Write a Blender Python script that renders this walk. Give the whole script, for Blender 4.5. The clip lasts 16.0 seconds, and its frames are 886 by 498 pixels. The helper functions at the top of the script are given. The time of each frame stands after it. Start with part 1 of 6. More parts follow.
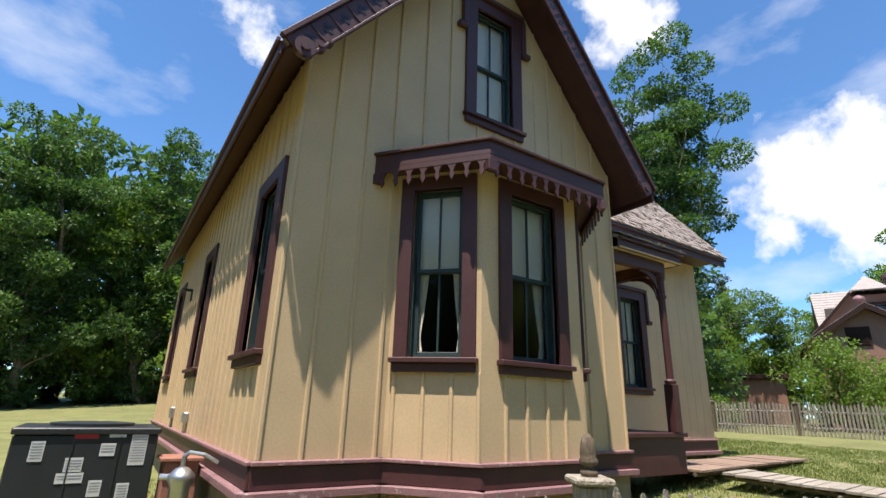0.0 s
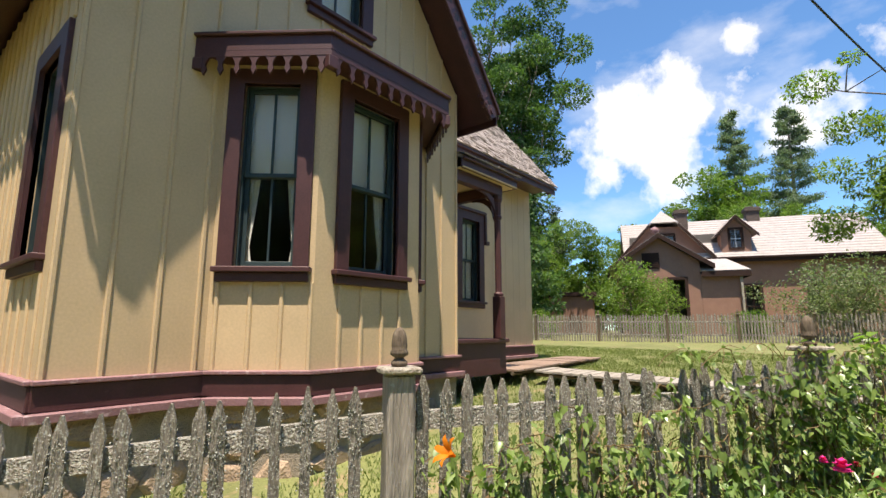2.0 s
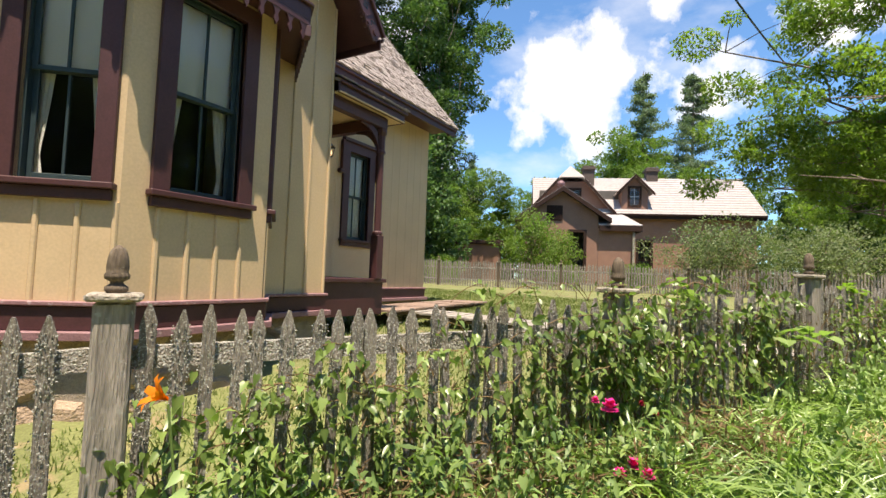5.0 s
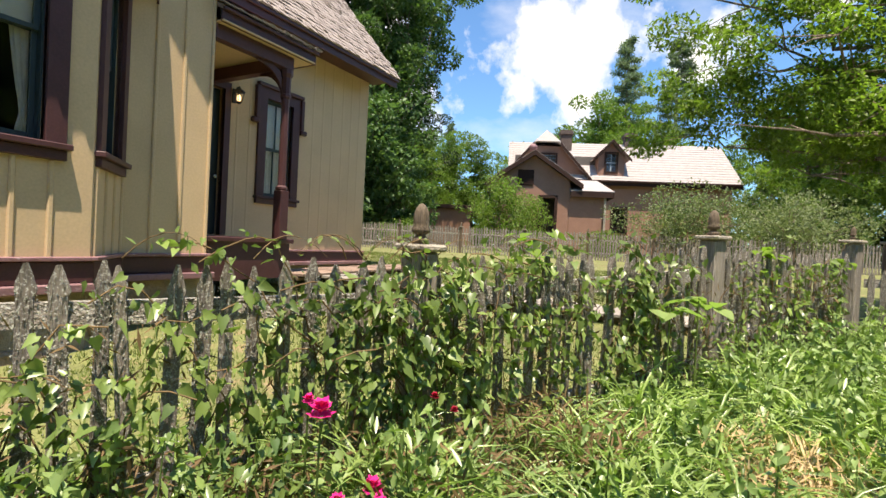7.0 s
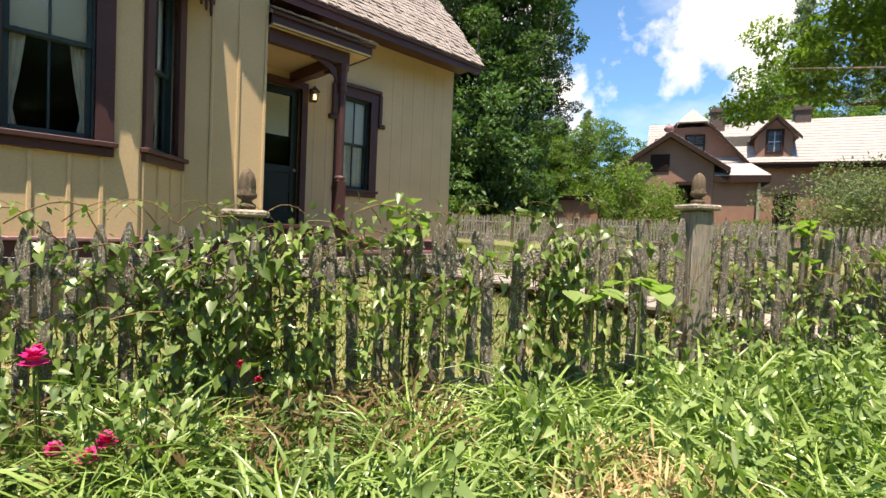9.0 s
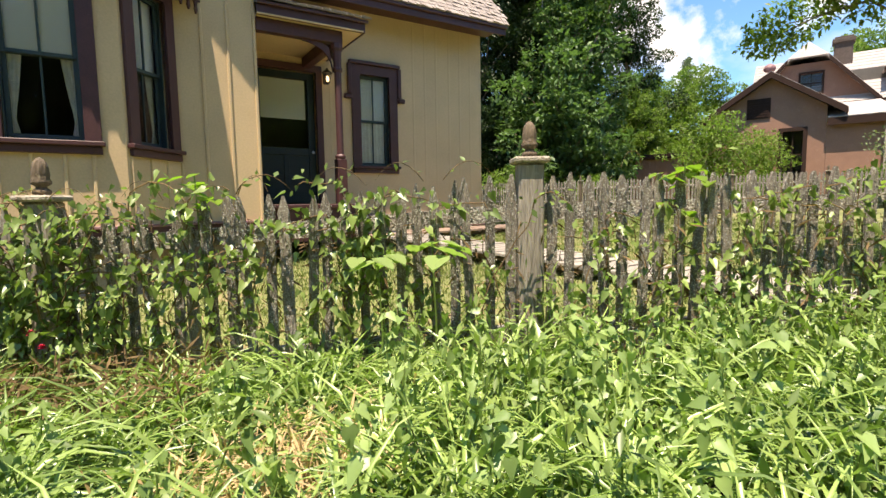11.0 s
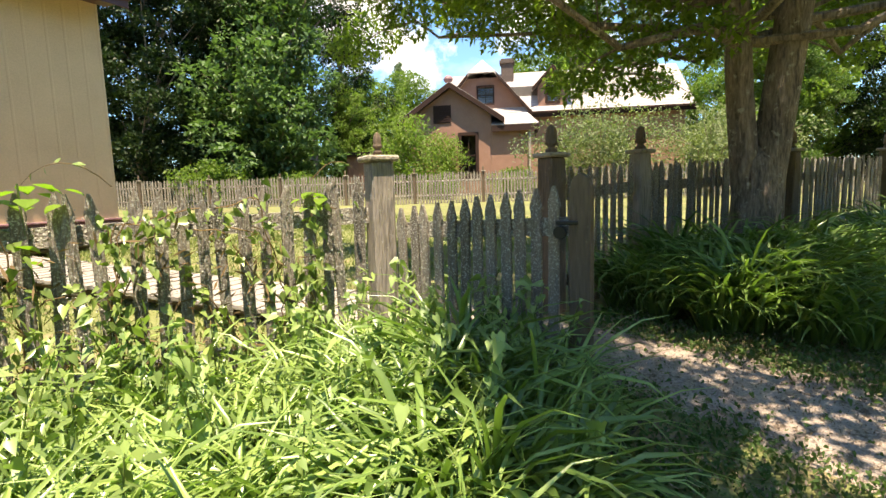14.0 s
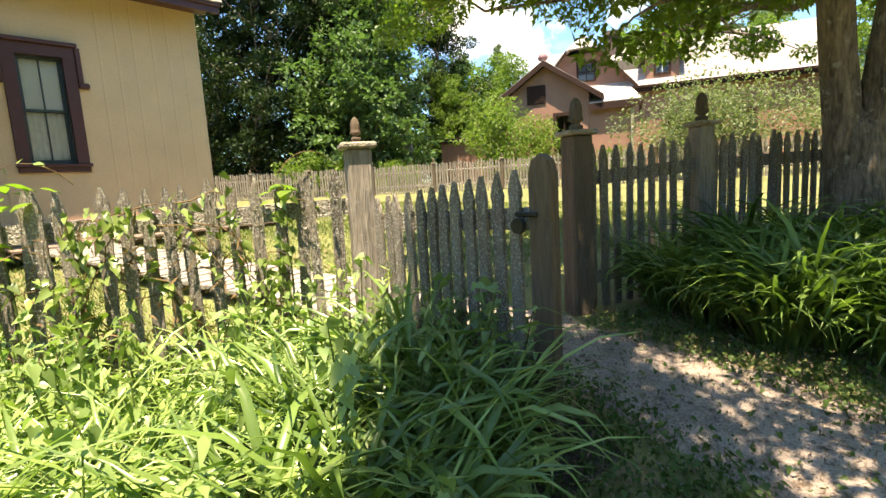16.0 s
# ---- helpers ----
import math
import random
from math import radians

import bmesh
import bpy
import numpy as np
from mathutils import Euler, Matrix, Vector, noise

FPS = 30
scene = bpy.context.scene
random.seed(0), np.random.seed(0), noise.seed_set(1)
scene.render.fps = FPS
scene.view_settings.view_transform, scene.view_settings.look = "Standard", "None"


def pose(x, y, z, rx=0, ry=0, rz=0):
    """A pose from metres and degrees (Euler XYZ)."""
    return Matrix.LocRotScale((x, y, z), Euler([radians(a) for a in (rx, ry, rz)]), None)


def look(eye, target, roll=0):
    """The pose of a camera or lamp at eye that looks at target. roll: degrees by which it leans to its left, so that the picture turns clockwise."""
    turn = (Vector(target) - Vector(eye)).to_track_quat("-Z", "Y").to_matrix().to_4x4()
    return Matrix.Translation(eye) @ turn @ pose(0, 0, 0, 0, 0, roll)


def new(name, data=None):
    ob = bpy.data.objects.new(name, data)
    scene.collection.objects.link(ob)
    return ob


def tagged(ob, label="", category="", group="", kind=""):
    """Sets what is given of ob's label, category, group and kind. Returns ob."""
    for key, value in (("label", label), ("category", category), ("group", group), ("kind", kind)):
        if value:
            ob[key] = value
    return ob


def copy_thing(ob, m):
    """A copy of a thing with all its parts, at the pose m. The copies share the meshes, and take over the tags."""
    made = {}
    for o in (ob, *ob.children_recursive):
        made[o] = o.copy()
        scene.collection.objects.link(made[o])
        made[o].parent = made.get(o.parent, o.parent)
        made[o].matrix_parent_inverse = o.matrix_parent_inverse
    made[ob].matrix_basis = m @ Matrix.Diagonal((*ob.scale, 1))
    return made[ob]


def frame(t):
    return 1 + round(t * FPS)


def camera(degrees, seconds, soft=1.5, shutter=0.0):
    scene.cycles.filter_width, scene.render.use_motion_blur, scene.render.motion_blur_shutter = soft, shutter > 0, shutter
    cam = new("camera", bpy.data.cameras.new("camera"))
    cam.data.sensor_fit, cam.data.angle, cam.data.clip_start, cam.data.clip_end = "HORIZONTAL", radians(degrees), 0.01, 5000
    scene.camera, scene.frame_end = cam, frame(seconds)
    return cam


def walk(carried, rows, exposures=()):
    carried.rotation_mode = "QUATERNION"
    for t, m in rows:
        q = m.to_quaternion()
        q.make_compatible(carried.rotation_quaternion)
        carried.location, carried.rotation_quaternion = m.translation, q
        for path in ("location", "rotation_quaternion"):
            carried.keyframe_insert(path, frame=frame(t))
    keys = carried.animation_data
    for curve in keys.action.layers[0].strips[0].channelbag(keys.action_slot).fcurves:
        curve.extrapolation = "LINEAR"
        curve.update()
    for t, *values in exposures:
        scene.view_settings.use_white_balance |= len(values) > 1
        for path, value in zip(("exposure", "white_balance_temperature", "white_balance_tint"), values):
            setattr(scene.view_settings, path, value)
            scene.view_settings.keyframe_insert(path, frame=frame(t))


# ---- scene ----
cam = camera(83.8, 16.0)
PATH = [
    (0, (0.232, -0.695, 1.299), (1.276, 0.898, 1.909), 1.8),
    (0.5, (0.263, -0.692, 1.276), (1.369, 0.883, 1.82), 1.0),
    (1, (0.306, -0.696, 1.248), (1.509, 0.828, 1.729), 0.4),
    (1.5, (0.392, -0.699, 1.219), (1.752, 0.711, 1.622), -0.0),
    (2, (0.48, -0.704, 1.18), (2.001, 0.554, 1.502), 0.1),
    (2.5, (0.535, -0.745, 1.167), (2.158, 0.391, 1.441), 0.6),
    (3, (0.598, -0.783, 1.15), (2.302, 0.237, 1.39), 0.9),
    (3.5, (0.688, -0.827, 1.107), (2.458, 0.08, 1.32), 1.0),
    (6, (1.834, -1.387, 1.116), (3.527, -0.322, 1.145), 3.0),
    (6.5, (2.185, -1.549, 1.076), (3.922, -0.558, 1.059), 3.5),
    (7, (2.543, -1.737, 1.087), (4.296, -0.774, 1.062), 2.9),
    (7.5, (2.813, -2.071, 1.047), (4.534, -1.052, 1.016), 2.9),
    (8, (3.101, -2.334, 1.036), (4.751, -1.206, 0.997), 3.3),
    (10.5, (4.618, -3.654, 0.974), (5.657, -1.951, 0.84), -0.1),
    (11, (5.042, -3.86, 0.999), (6.103, -2.175, 0.815), -0.9),
    (11.5, (5.48, -3.941, 1.066), (6.543, -2.256, 0.894), -2.1),
    (12, (5.774, -4.192, 1.071), (6.907, -2.553, 0.903), -2.8),
    (12.5, (6.063, -4.438, 1.103), (7.378, -2.941, 0.925), -1.9),
    (13, (6.381, -4.57, 1.095), (7.938, -3.331, 0.887), -1.8),
    (13.5, (6.624, -4.712, 1.113), (8.321, -3.68, 0.882), -1.9),
    (14, (6.771, -4.839, 1.109), (8.501, -3.862, 0.878), -1.8),
    (14.5, (6.847, -4.946, 1.105), (8.555, -3.934, 0.871), -1.7),
    (15, (6.994, -5.032, 1.084), (8.662, -3.959, 0.831), -1.7),
    (15.5, (7.248, -5.136, 1.105), (8.858, -3.98, 0.832), -2.4),
    (16, (7.418, -5.251, 1.091), (8.893, -3.928, 0.821), -3.4),
]
EXPOSURES = [  # seconds, stops, kelvin, tint
    (0.0, 0.79, 6800, 12), (3.5, 0.97, 7600, 12), (7.0, 0.97, 7500, 12), (11.0, 1.16, 7900, 12), (13.0, 1.36, 8100, 12), (14.0, 1.50, 8400, 12), (16.0, 1.70, 8800, 12),
]
walk(cam, [(t, look(eye, target, roll)) for t, eye, target, roll in PATH], EXPOSURES)

CLOUDS = [  # direction, half width, strength
    ((0.895, 0.265, 0.36), 0.17, 0.95), ((0.905, 0.20, 0.385), 0.15, 0.95), ((0.89, 0.33, 0.30), 0.09, 0.8), ((0.915, 0.22, 0.31), 0.13, 0.9), ((0.942, 0.03, 0.334), 0.11, 0.75), ((0.745, 0.56, 0.36), 0.22, 0.8), ((0.80, 0.52, 0.27), 0.14, 0.8),
    ((0.872, 0.10, 0.47), 0.05, 0.8), ((0.886, -0.17, 0.44), 0.13, 0.9), ((0.625, 0.412, 0.663), 0.12, 0.8), ((0.11, 0.78, 0.62), 0.12, 0.55), ((0.95, 0.28, 0.13), 0.09, 0.8),
]
# ---- sky, sun ----
SUN = Vector((-0.81, -0.60, 3.35)).normalized()
SUN_EL = math.asin(SUN.z)
SUN_AZ = math.atan2(SUN.x, SUN.y)

world = bpy.data.worlds.new("sky")
scene.world = world
world.use_nodes = True
wn, wl = world.node_tree.nodes, world.node_tree.links
wn.clear()
sky = wn.new("ShaderNodeTexSky")
sky.sky_type, sky.sun_disc = "NISHITA", False
sky.sun_elevation, sky.sun_rotation = SUN_EL, SUN_AZ
sky.altitude, sky.air_density, sky.dust_density, sky.ozone_density = 300, 1.0, 0.2, 1.2
tc = wn.new("ShaderNodeTexCoord")
# broken cumulus: two noises over the dome and one big cloud low over the far house
mp = wn.new("ShaderNodeMapping")
mp.inputs["Scale"].default_value = (1.0, 1.0, 2.2)
mp.inputs["Location"].default_value = (0.35, 1.9, 0.2)
n1 = wn.new("ShaderNodeTexNoise")
n1.inputs["Scale"].default_value, n1.inputs["Detail"].default_value, n1.inputs["Roughness"].default_value = 3.2, 9, 0.56
n2 = wn.new("ShaderNodeTexNoise")
n2.inputs["Scale"].default_value, n2.inputs["Detail"].default_value, n2.inputs["Roughness"].default_value = 9.0, 10, 0.6
wl.new(tc.outputs["Generated"], mp.inputs["Vector"])
wl.new(mp.outputs["Vector"], n1.inputs["Vector"])
wl.new(tc.outputs["Generated"], n2.inputs["Vector"])


def wmath(op, a, b, clamp=False):
    m = wn.new("ShaderNodeMath")
    m.operation, m.use_clamp = op, clamp
    for i, v in enumerate((a, b)):
        if isinstance(v, (int, float)):
            m.inputs[i].default_value = v
        else:
            wl.new(v, m.inputs[i])
    return m.outputs[0]


def cloud_lobe(direction, half, strength):
    """A soft ball of cloud round a direction of the sky."""
    d = wn.new("ShaderNodeVectorMath")
    d.operation = "DISTANCE"
    wl.new(tc.outputs["Generated"], d.inputs[0])
    d.inputs[1].default_value = Vector(direction).normalized()
    return wmath("MULTIPLY", wmath("SUBTRACT", 1.0, wmath("DIVIDE", d.outputs["Value"], half), True), strength, True)


lobes = None
for direction, half, strength in CLOUDS:
    lobe = cloud_lobe(direction, half, strength)
    lobes = lobe if lobes is None else wmath("MAXIMUM", lobes, lobe)
thin = wmath("MULTIPLY", wmath("SUBTRACT", n1.outputs["Fac"], 0.54, True), 2.2)
puff = wmath("MULTIPLY", wmath("SUBTRACT", wmath("ADD", lobes, wmath("MULTIPLY", wmath("SUBTRACT", n2.outputs["Fac"], 0.5), 1.7)), 0.30), 3.2, True)
cover = wmath("MAXIMUM", thin, puff, True)
mix = wn.new("ShaderNodeMixRGB")
wl.new(cover, mix.inputs["Fac"])
blue = wn.new("ShaderNodeMixRGB")
blue.blend_type = "MULTIPLY"
blue.inputs["Fac"].default_value = 1.0
blue.inputs["Color2"].default_value = (0.68, 1.06, 1.38, 1)
wl.new(sky.outputs["Color"], blue.inputs["Color1"])
wl.new(blue.outputs["Color"], mix.inputs["Color1"])
mix.inputs["Color2"].default_value = (7.0, 7.2, 7.6, 1)
bg = wn.new("ShaderNodeBackground")
bg.inputs["Strength"].default_value = 0.10
wout = wn.new("ShaderNodeOutputWorld")
wl.new(mix.outputs["Color"], bg.inputs["Color"])
wl.new(bg.outputs["Background"], wout.inputs["Surface"])

sun_data = bpy.data.lights.new("sun", "SUN")
sun_data.energy, sun_data.angle, sun_data.color = 5.0, radians(0.53), (1.0, 0.95, 0.87)
sun = new("sun", sun_data)
sun.matrix_world = look(SUN * 60, (0, 0, 0))


# ---- materials ----
def mat(name, color, rough=0.7, vary=0.25, scale=6.0, fine=60.0, bump=0.25, metal=0.0, tint=None, tint_at=0.58, island=0.0, each=0.0, stretch=(1, 1, 1), spec=0.5, speck=0.0):
    """Paint, wood or stone: base colour with a coarse and a fine variation, an optional stain colour, and relief."""
    m = bpy.data.materials.new(name)
    m.use_nodes = True
    nt = m.node_tree
    nd, ln = nt.nodes, nt.links
    p = nd["Principled BSDF"]
    p.inputs["Roughness"].default_value, p.inputs["Metallic"].default_value = rough, metal
    p.inputs["Specular IOR Level"].default_value = spec
    mpp = nd.new("ShaderNodeMapping")
    mpp.inputs["Scale"].default_value = stretch
    geo = nd.new("ShaderNodeNewGeometry")
    ln.new(geo.outputs["Position"], mpp.inputs["Vector"])
    a = nd.new("ShaderNodeTexNoise")
    a.inputs["Scale"].default_value, a.inputs["Detail"].default_value = scale, 4
    b = nd.new("ShaderNodeTexNoise")
    b.inputs["Scale"].default_value, b.inputs["Detail"].default_value = fine, 3
    ln.new(mpp.outputs["Vector"], a.inputs["Vector"])
    ln.new(mpp.outputs["Vector"], b.inputs["Vector"])
    add = nd.new("ShaderNodeMath")
    add.operation = "ADD"
    ln.new(a.outputs["Fac"], add.inputs[0])
    ln.new(b.outputs["Fac"], add.inputs[1])
    last = add.outputs[0]
    for socket, amount in ((geo.outputs["Random Per Island"], island), (nd.new("ShaderNodeObjectInfo").outputs["Random"], each)):
        if amount:
            sc = nd.new("ShaderNodeMath")
            sc.operation = "MULTIPLY_ADD"
            ln.new(socket, sc.inputs[0])
            sc.inputs[1].default_value = amount
            ln.new(last, sc.inputs[2])
            last = sc.outputs[0]
    ramp = nd.new("ShaderNodeMapRange")
    ramp.inputs["From Min"].default_value, ramp.inputs["From Max"].default_value = 0.6, 1.4 + island + each
    ln.new(last, ramp.inputs["Value"])
    mx = nd.new("ShaderNodeMixRGB")
    mx.inputs["Color1"].default_value = (*[c * (1 - vary) for c in color], 1)
    mx.inputs["Color2"].default_value = (*[min(1, c * (1 + vary)) for c in color], 1)
    ln.new(ramp.outputs["Result"], mx.inputs["Fac"])
    col = mx.outputs["Color"]
    if tint:
        t2 = nd.new("ShaderNodeTexNoise")
        t2.inputs["Scale"].default_value, t2.inputs["Detail"].default_value, t2.inputs["Roughness"].default_value = speck or scale * 3.1, 8, 0.65
        ln.new(geo.outputs["Position"], t2.inputs["Vector"])
        r2 = nd.new("ShaderNodeMapRange")
        r2.inputs["From Min"].default_value, r2.inputs["From Max"].default_value = tint_at, tint_at + 0.08
        ln.new(t2.outputs["Fac"], r2.inputs["Value"])
        m2 = nd.new("ShaderNodeMixRGB")
        ln.new(r2.outputs["Result"], m2.inputs["Fac"])
        ln.new(col, m2.inputs["Color1"])
        m2.inputs["Color2"].default_value = (*tint, 1)
        col = m2.outputs["Color"]
    ln.new(col, p.inputs["Base Color"])
    if bump:
        bp = nd.new("ShaderNodeBump")
        bp.inputs["Strength"].default_value, bp.inputs["Distance"].default_value = bump, 0.02
        ln.new(last, bp.inputs["Height"])
        ln.new(bp.outputs["Normal"], p.inputs["Normal"])
    return m


def leaf_mat(name, color, yellow, through_amount=0.35, rough=0.45, each=0.25, spec=0.22):
    """Leaves: two greens by island, glossy face, light through the blade."""
    m = bpy.data.materials.new(name)
    m.use_nodes = True
    nd, ln = m.node_tree.nodes, m.node_tree.links
    p = nd["Principled BSDF"]
    p.inputs["Roughness"].default_value = rough
    p.inputs["Specular IOR Level"].default_value = spec
    geo = nd.new("ShaderNodeNewGeometry")
    ns = nd.new("ShaderNodeTexNoise")
    ns.inputs["Scale"].default_value, ns.inputs["Detail"].default_value = 1.3, 3
    ln.new(geo.outputs["Position"], ns.inputs["Vector"])
    ad = nd.new("ShaderNodeMath")
    ad.operation = "MULTIPLY_ADD"
    ln.new(geo.outputs["Random Per Island"], ad.inputs[0])
    ad.inputs[1].default_value = 0.7
    ln.new(ns.outputs["Fac"], ad.inputs[2])
    ob = nd.new("ShaderNodeObjectInfo")
    a2 = nd.new("ShaderNodeMath")
    a2.operation = "MULTIPLY_ADD"
    ln.new(ob.outputs["Random"], a2.inputs[0])
    a2.inputs[1].default_value = each
    ln.new(ad.outputs[0], a2.inputs[2])
    mr = nd.new("ShaderNodeMapRange")
    mr.inputs["From Min"].default_value, mr.inputs["From Max"].default_value = 0.35, 1.25 + each
    ln.new(a2.outputs[0], mr.inputs["Value"])
    mx = nd.new("ShaderNodeMixRGB")
    mx.inputs["Color1"].default_value, mx.inputs["Color2"].default_value = (*color, 1), (*yellow, 1)
    ln.new(mr.outputs["Result"], mx.inputs["Fac"])
    ln.new(mx.outputs["Color"], p.inputs["Base Color"])
    tr = nd.new("ShaderNodeBsdfTranslucent")
    br = nd.new("ShaderNodeMixRGB")
    br.blend_type = "MULTIPLY"
    br.inputs["Fac"].default_value = 1
    ln.new(mx.outputs["Color"], br.inputs["Color1"])
    br.inputs["Color2"].default_value = (1.25, 1.58, 0.72, 1)
    ln.new(br.outputs["Color"], tr.inputs["Color"])
    ms = nd.new("ShaderNodeMixShader")
    ms.inputs["Fac"].default_value = through_amount
    ln.new(p.outputs["BSDF"], ms.inputs[1])
    ln.new(tr.outputs["BSDF"], ms.inputs[2])
    ln.new(ms.outputs["Shader"], nd["Material Output"].inputs["Surface"])
    return m


def glass_mat():
    m = bpy.data.materials.new("window_glass")
    m.use_nodes = True
    nd, ln = m.node_tree.nodes, m.node_tree.links
    nd.remove(nd["Principled BSDF"])
    tr, gl, fr, ms = nd.new("ShaderNodeBsdfTransparent"), nd.new("ShaderNodeBsdfGlossy"), nd.new("ShaderNodeFresnel"), nd.new("ShaderNodeMixShader")
    tr.inputs["Color"].default_value = (0.94, 0.95, 0.94, 1)
    gl.inputs["Roughness"].default_value = 0.02
    fr.inputs["IOR"].default_value = 1.52
    wv = nd.new("ShaderNodeTexNoise")
    wv.inputs["Scale"].default_value = 3.0
    bp = nd.new("ShaderNodeBump")
    bp.inputs["Strength"].default_value, bp.inputs["Distance"].default_value = 0.06, 0.03
    ln.new(wv.outputs["Fac"], bp.inputs["Height"])
    ln.new(bp.outputs["Normal"], gl.inputs["Normal"])
    ln.new(fr.outputs["Fac"], ms.inputs["Fac"])
    ln.new(tr.outputs["BSDF"], ms.inputs[1])
    ln.new(gl.outputs["BSDF"], ms.inputs[2])
    ln.new(ms.outputs["Shader"], nd["Material Output"].inputs["Surface"])
    return m


def glow_mat(name, color, strength):
    m = bpy.data.materials.new(name)
    m.use_nodes = True
    p = m.node_tree.nodes["Principled BSDF"]
    p.inputs["Base Color"].default_value = (*color, 1)
    p.inputs["Emission Color"].default_value = (*color, 1)
    p.inputs["Emission Strength"].default_value = strength
    return m


OCHRE = mat("ochre_paint", (0.60, 0.440, 0.262), 0.55, 0.12, 1.6, 40, 0.05, tint=(0.40, 0.29, 0.14), tint_at=0.70)
MAROON = mat("maroon_paint", (0.070, 0.025, 0.026), 0.5, 0.25, 4, 50, 0.06, tint=(0.15, 0.080, 0.082), tint_at=0.68)
# Maroon made paler: fading, and sun on the ledges, both in the colour.
LEDGE = mat("faded_sunlit_maroon", (0.25, 0.13, 0.135), 0.6, 0.25, 4, 50, 0.25, tint=(0.40, 0.28, 0.28), tint_at=0.58)
TEAL = mat("dark_teal_paint", (0.026, 0.047, 0.052), 0.45, 0.25, 6, 60, 0.15)
# The sash teal again, darkened for the shade of the porch.
DOORP = mat("shaded_teal_door_paint", (0.009, 0.018, 0.020), 0.45, 0.25, 6, 60, 0.15)
SHADE = mat("roller_shade_cloth", (0.86, 0.86, 0.83), 0.8, 0.05, 3, 90, 0.08)
LACE = mat("lace_curtain", (0.84, 0.82, 0.77), 0.9, 0.2, 14, 160, 0.3)
GLASS = glass_mat()
STONE = mat("field_stone", (0.36, 0.26, 0.18), 0.92, 0.4, 5, 45, 1.0, each=0.8, tint=(0.15, 0.11, 0.08), tint_at=0.60)
MORTAR = mat("old_mortar", (0.30, 0.25, 0.19), 0.95, 0.3, 9, 70, 0.8)
SHINGLE = mat("weathered_shingle", (0.31, 0.26, 0.235), 0.9, 0.35, 5, 70, 0.6, island=0.9, each=0.9, tint=(0.14, 0.11, 0.095), tint_at=0.6)
SHINGLE_PALE = mat("silvered_shingle", (0.37, 0.33, 0.315), 0.85, 0.3, 3, 30, 0.5, island=0.6, tint=(0.25, 0.215, 0.20), tint_at=0.57)
# Unlit rooms: their gloom is put into this colour.
DARKIN = mat("unlit_room_interior", (0.10, 0.09, 0.08), 0.9, 0.2, 3, 40, 0.1)
WEATHER = mat("weathered_fence_wood", (0.20, 0.17, 0.138), 0.9, 0.55, 14, 110, 0.9, each=0.5, stretch=(1, 1, 0.12), tint=(0.47, 0.46, 0.40), tint_at=0.53, speck=95)
RAILW = mat("lichened_rail_wood", (0.23, 0.20, 0.165), 0.9, 0.5, 13, 90, 0.9, tint=(0.50, 0.49, 0.43), tint_at=0.50, speck=80)
POSTW = mat("grey_post_wood", (0.29, 0.25, 0.21), 0.9, 0.5, 16, 90, 0.9, stretch=(1, 1, 0.08), tint=(0.40, 0.38, 0.33), tint_at=0.60, speck=26)
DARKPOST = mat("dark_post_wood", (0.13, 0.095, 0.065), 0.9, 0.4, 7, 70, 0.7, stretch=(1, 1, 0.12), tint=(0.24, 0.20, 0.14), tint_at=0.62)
CAPW = mat("bleached_cap_wood", (0.32, 0.28, 0.225), 0.9, 0.4, 9, 60, 0.7, tint=(0.2, 0.16, 0.12), tint_at=0.55)
BROWN = mat("brown_house_paint", (0.27, 0.142, 0.098), 0.7, 0.16, 2, 30, 0.15, tint=(0.30, 0.18, 0.13), tint_at=0.60)
BROWNDK = mat("dark_brown_trim", (0.036, 0.019, 0.015), 0.85, 0.2, 3, 30, 0.15, spec=0.2)
BRICK = mat("chimney_brick", (0.085, 0.062, 0.052), 0.9, 0.35, 8, 50, 0.6)
PLANK = mat("grey_walk_plank", (0.32, 0.28, 0.24), 0.85, 0.3, 5, 60, 0.5, each=0.5)
PLANKR = mat("reddish_walk_plank", (0.27, 0.185, 0.14), 0.85, 0.3, 5, 60, 0.5, each=0.5)
BARK = mat("tree_bark", (0.20, 0.155, 0.12), 0.95, 0.8, 20, 60, 1.0, stretch=(1, 1, 0.22), tint=(0.38, 0.35, 0.29), tint_at=0.58, speck=14)
METAL = mat("brushed_steel", (0.55, 0.56, 0.57), 0.35, 0.15, 8, 60, 0.1, metal=0.9)
CHARCOAL = mat("charcoal_enamel", (0.022, 0.026, 0.03), 0.45, 0.2, 5, 60, 0.05)
WHITEL = mat("white_label", (0.62, 0.63, 0.63), 0.5, 0.05, 8, 60, 0)
GREYL = mat("grey_print", (0.25, 0.26, 0.27), 0.6, 0.1, 8, 60, 0)
REDL = mat("red_badge", (0.45, 0.03, 0.04), 0.4, 0.05, 8, 60, 0)
BLACK = mat("black_iron_and_hole_shade", (0.012, 0.012, 0.013), 0.45, 0.2, 8, 60, 0.1)
RUST = mat("rusty_plate", (0.30, 0.13, 0.09), 0.8, 0.3, 8, 60, 0.3)
LAMPGLOW = glow_mat("lantern_glow", (1.0, 0.66, 0.34), 1.6)

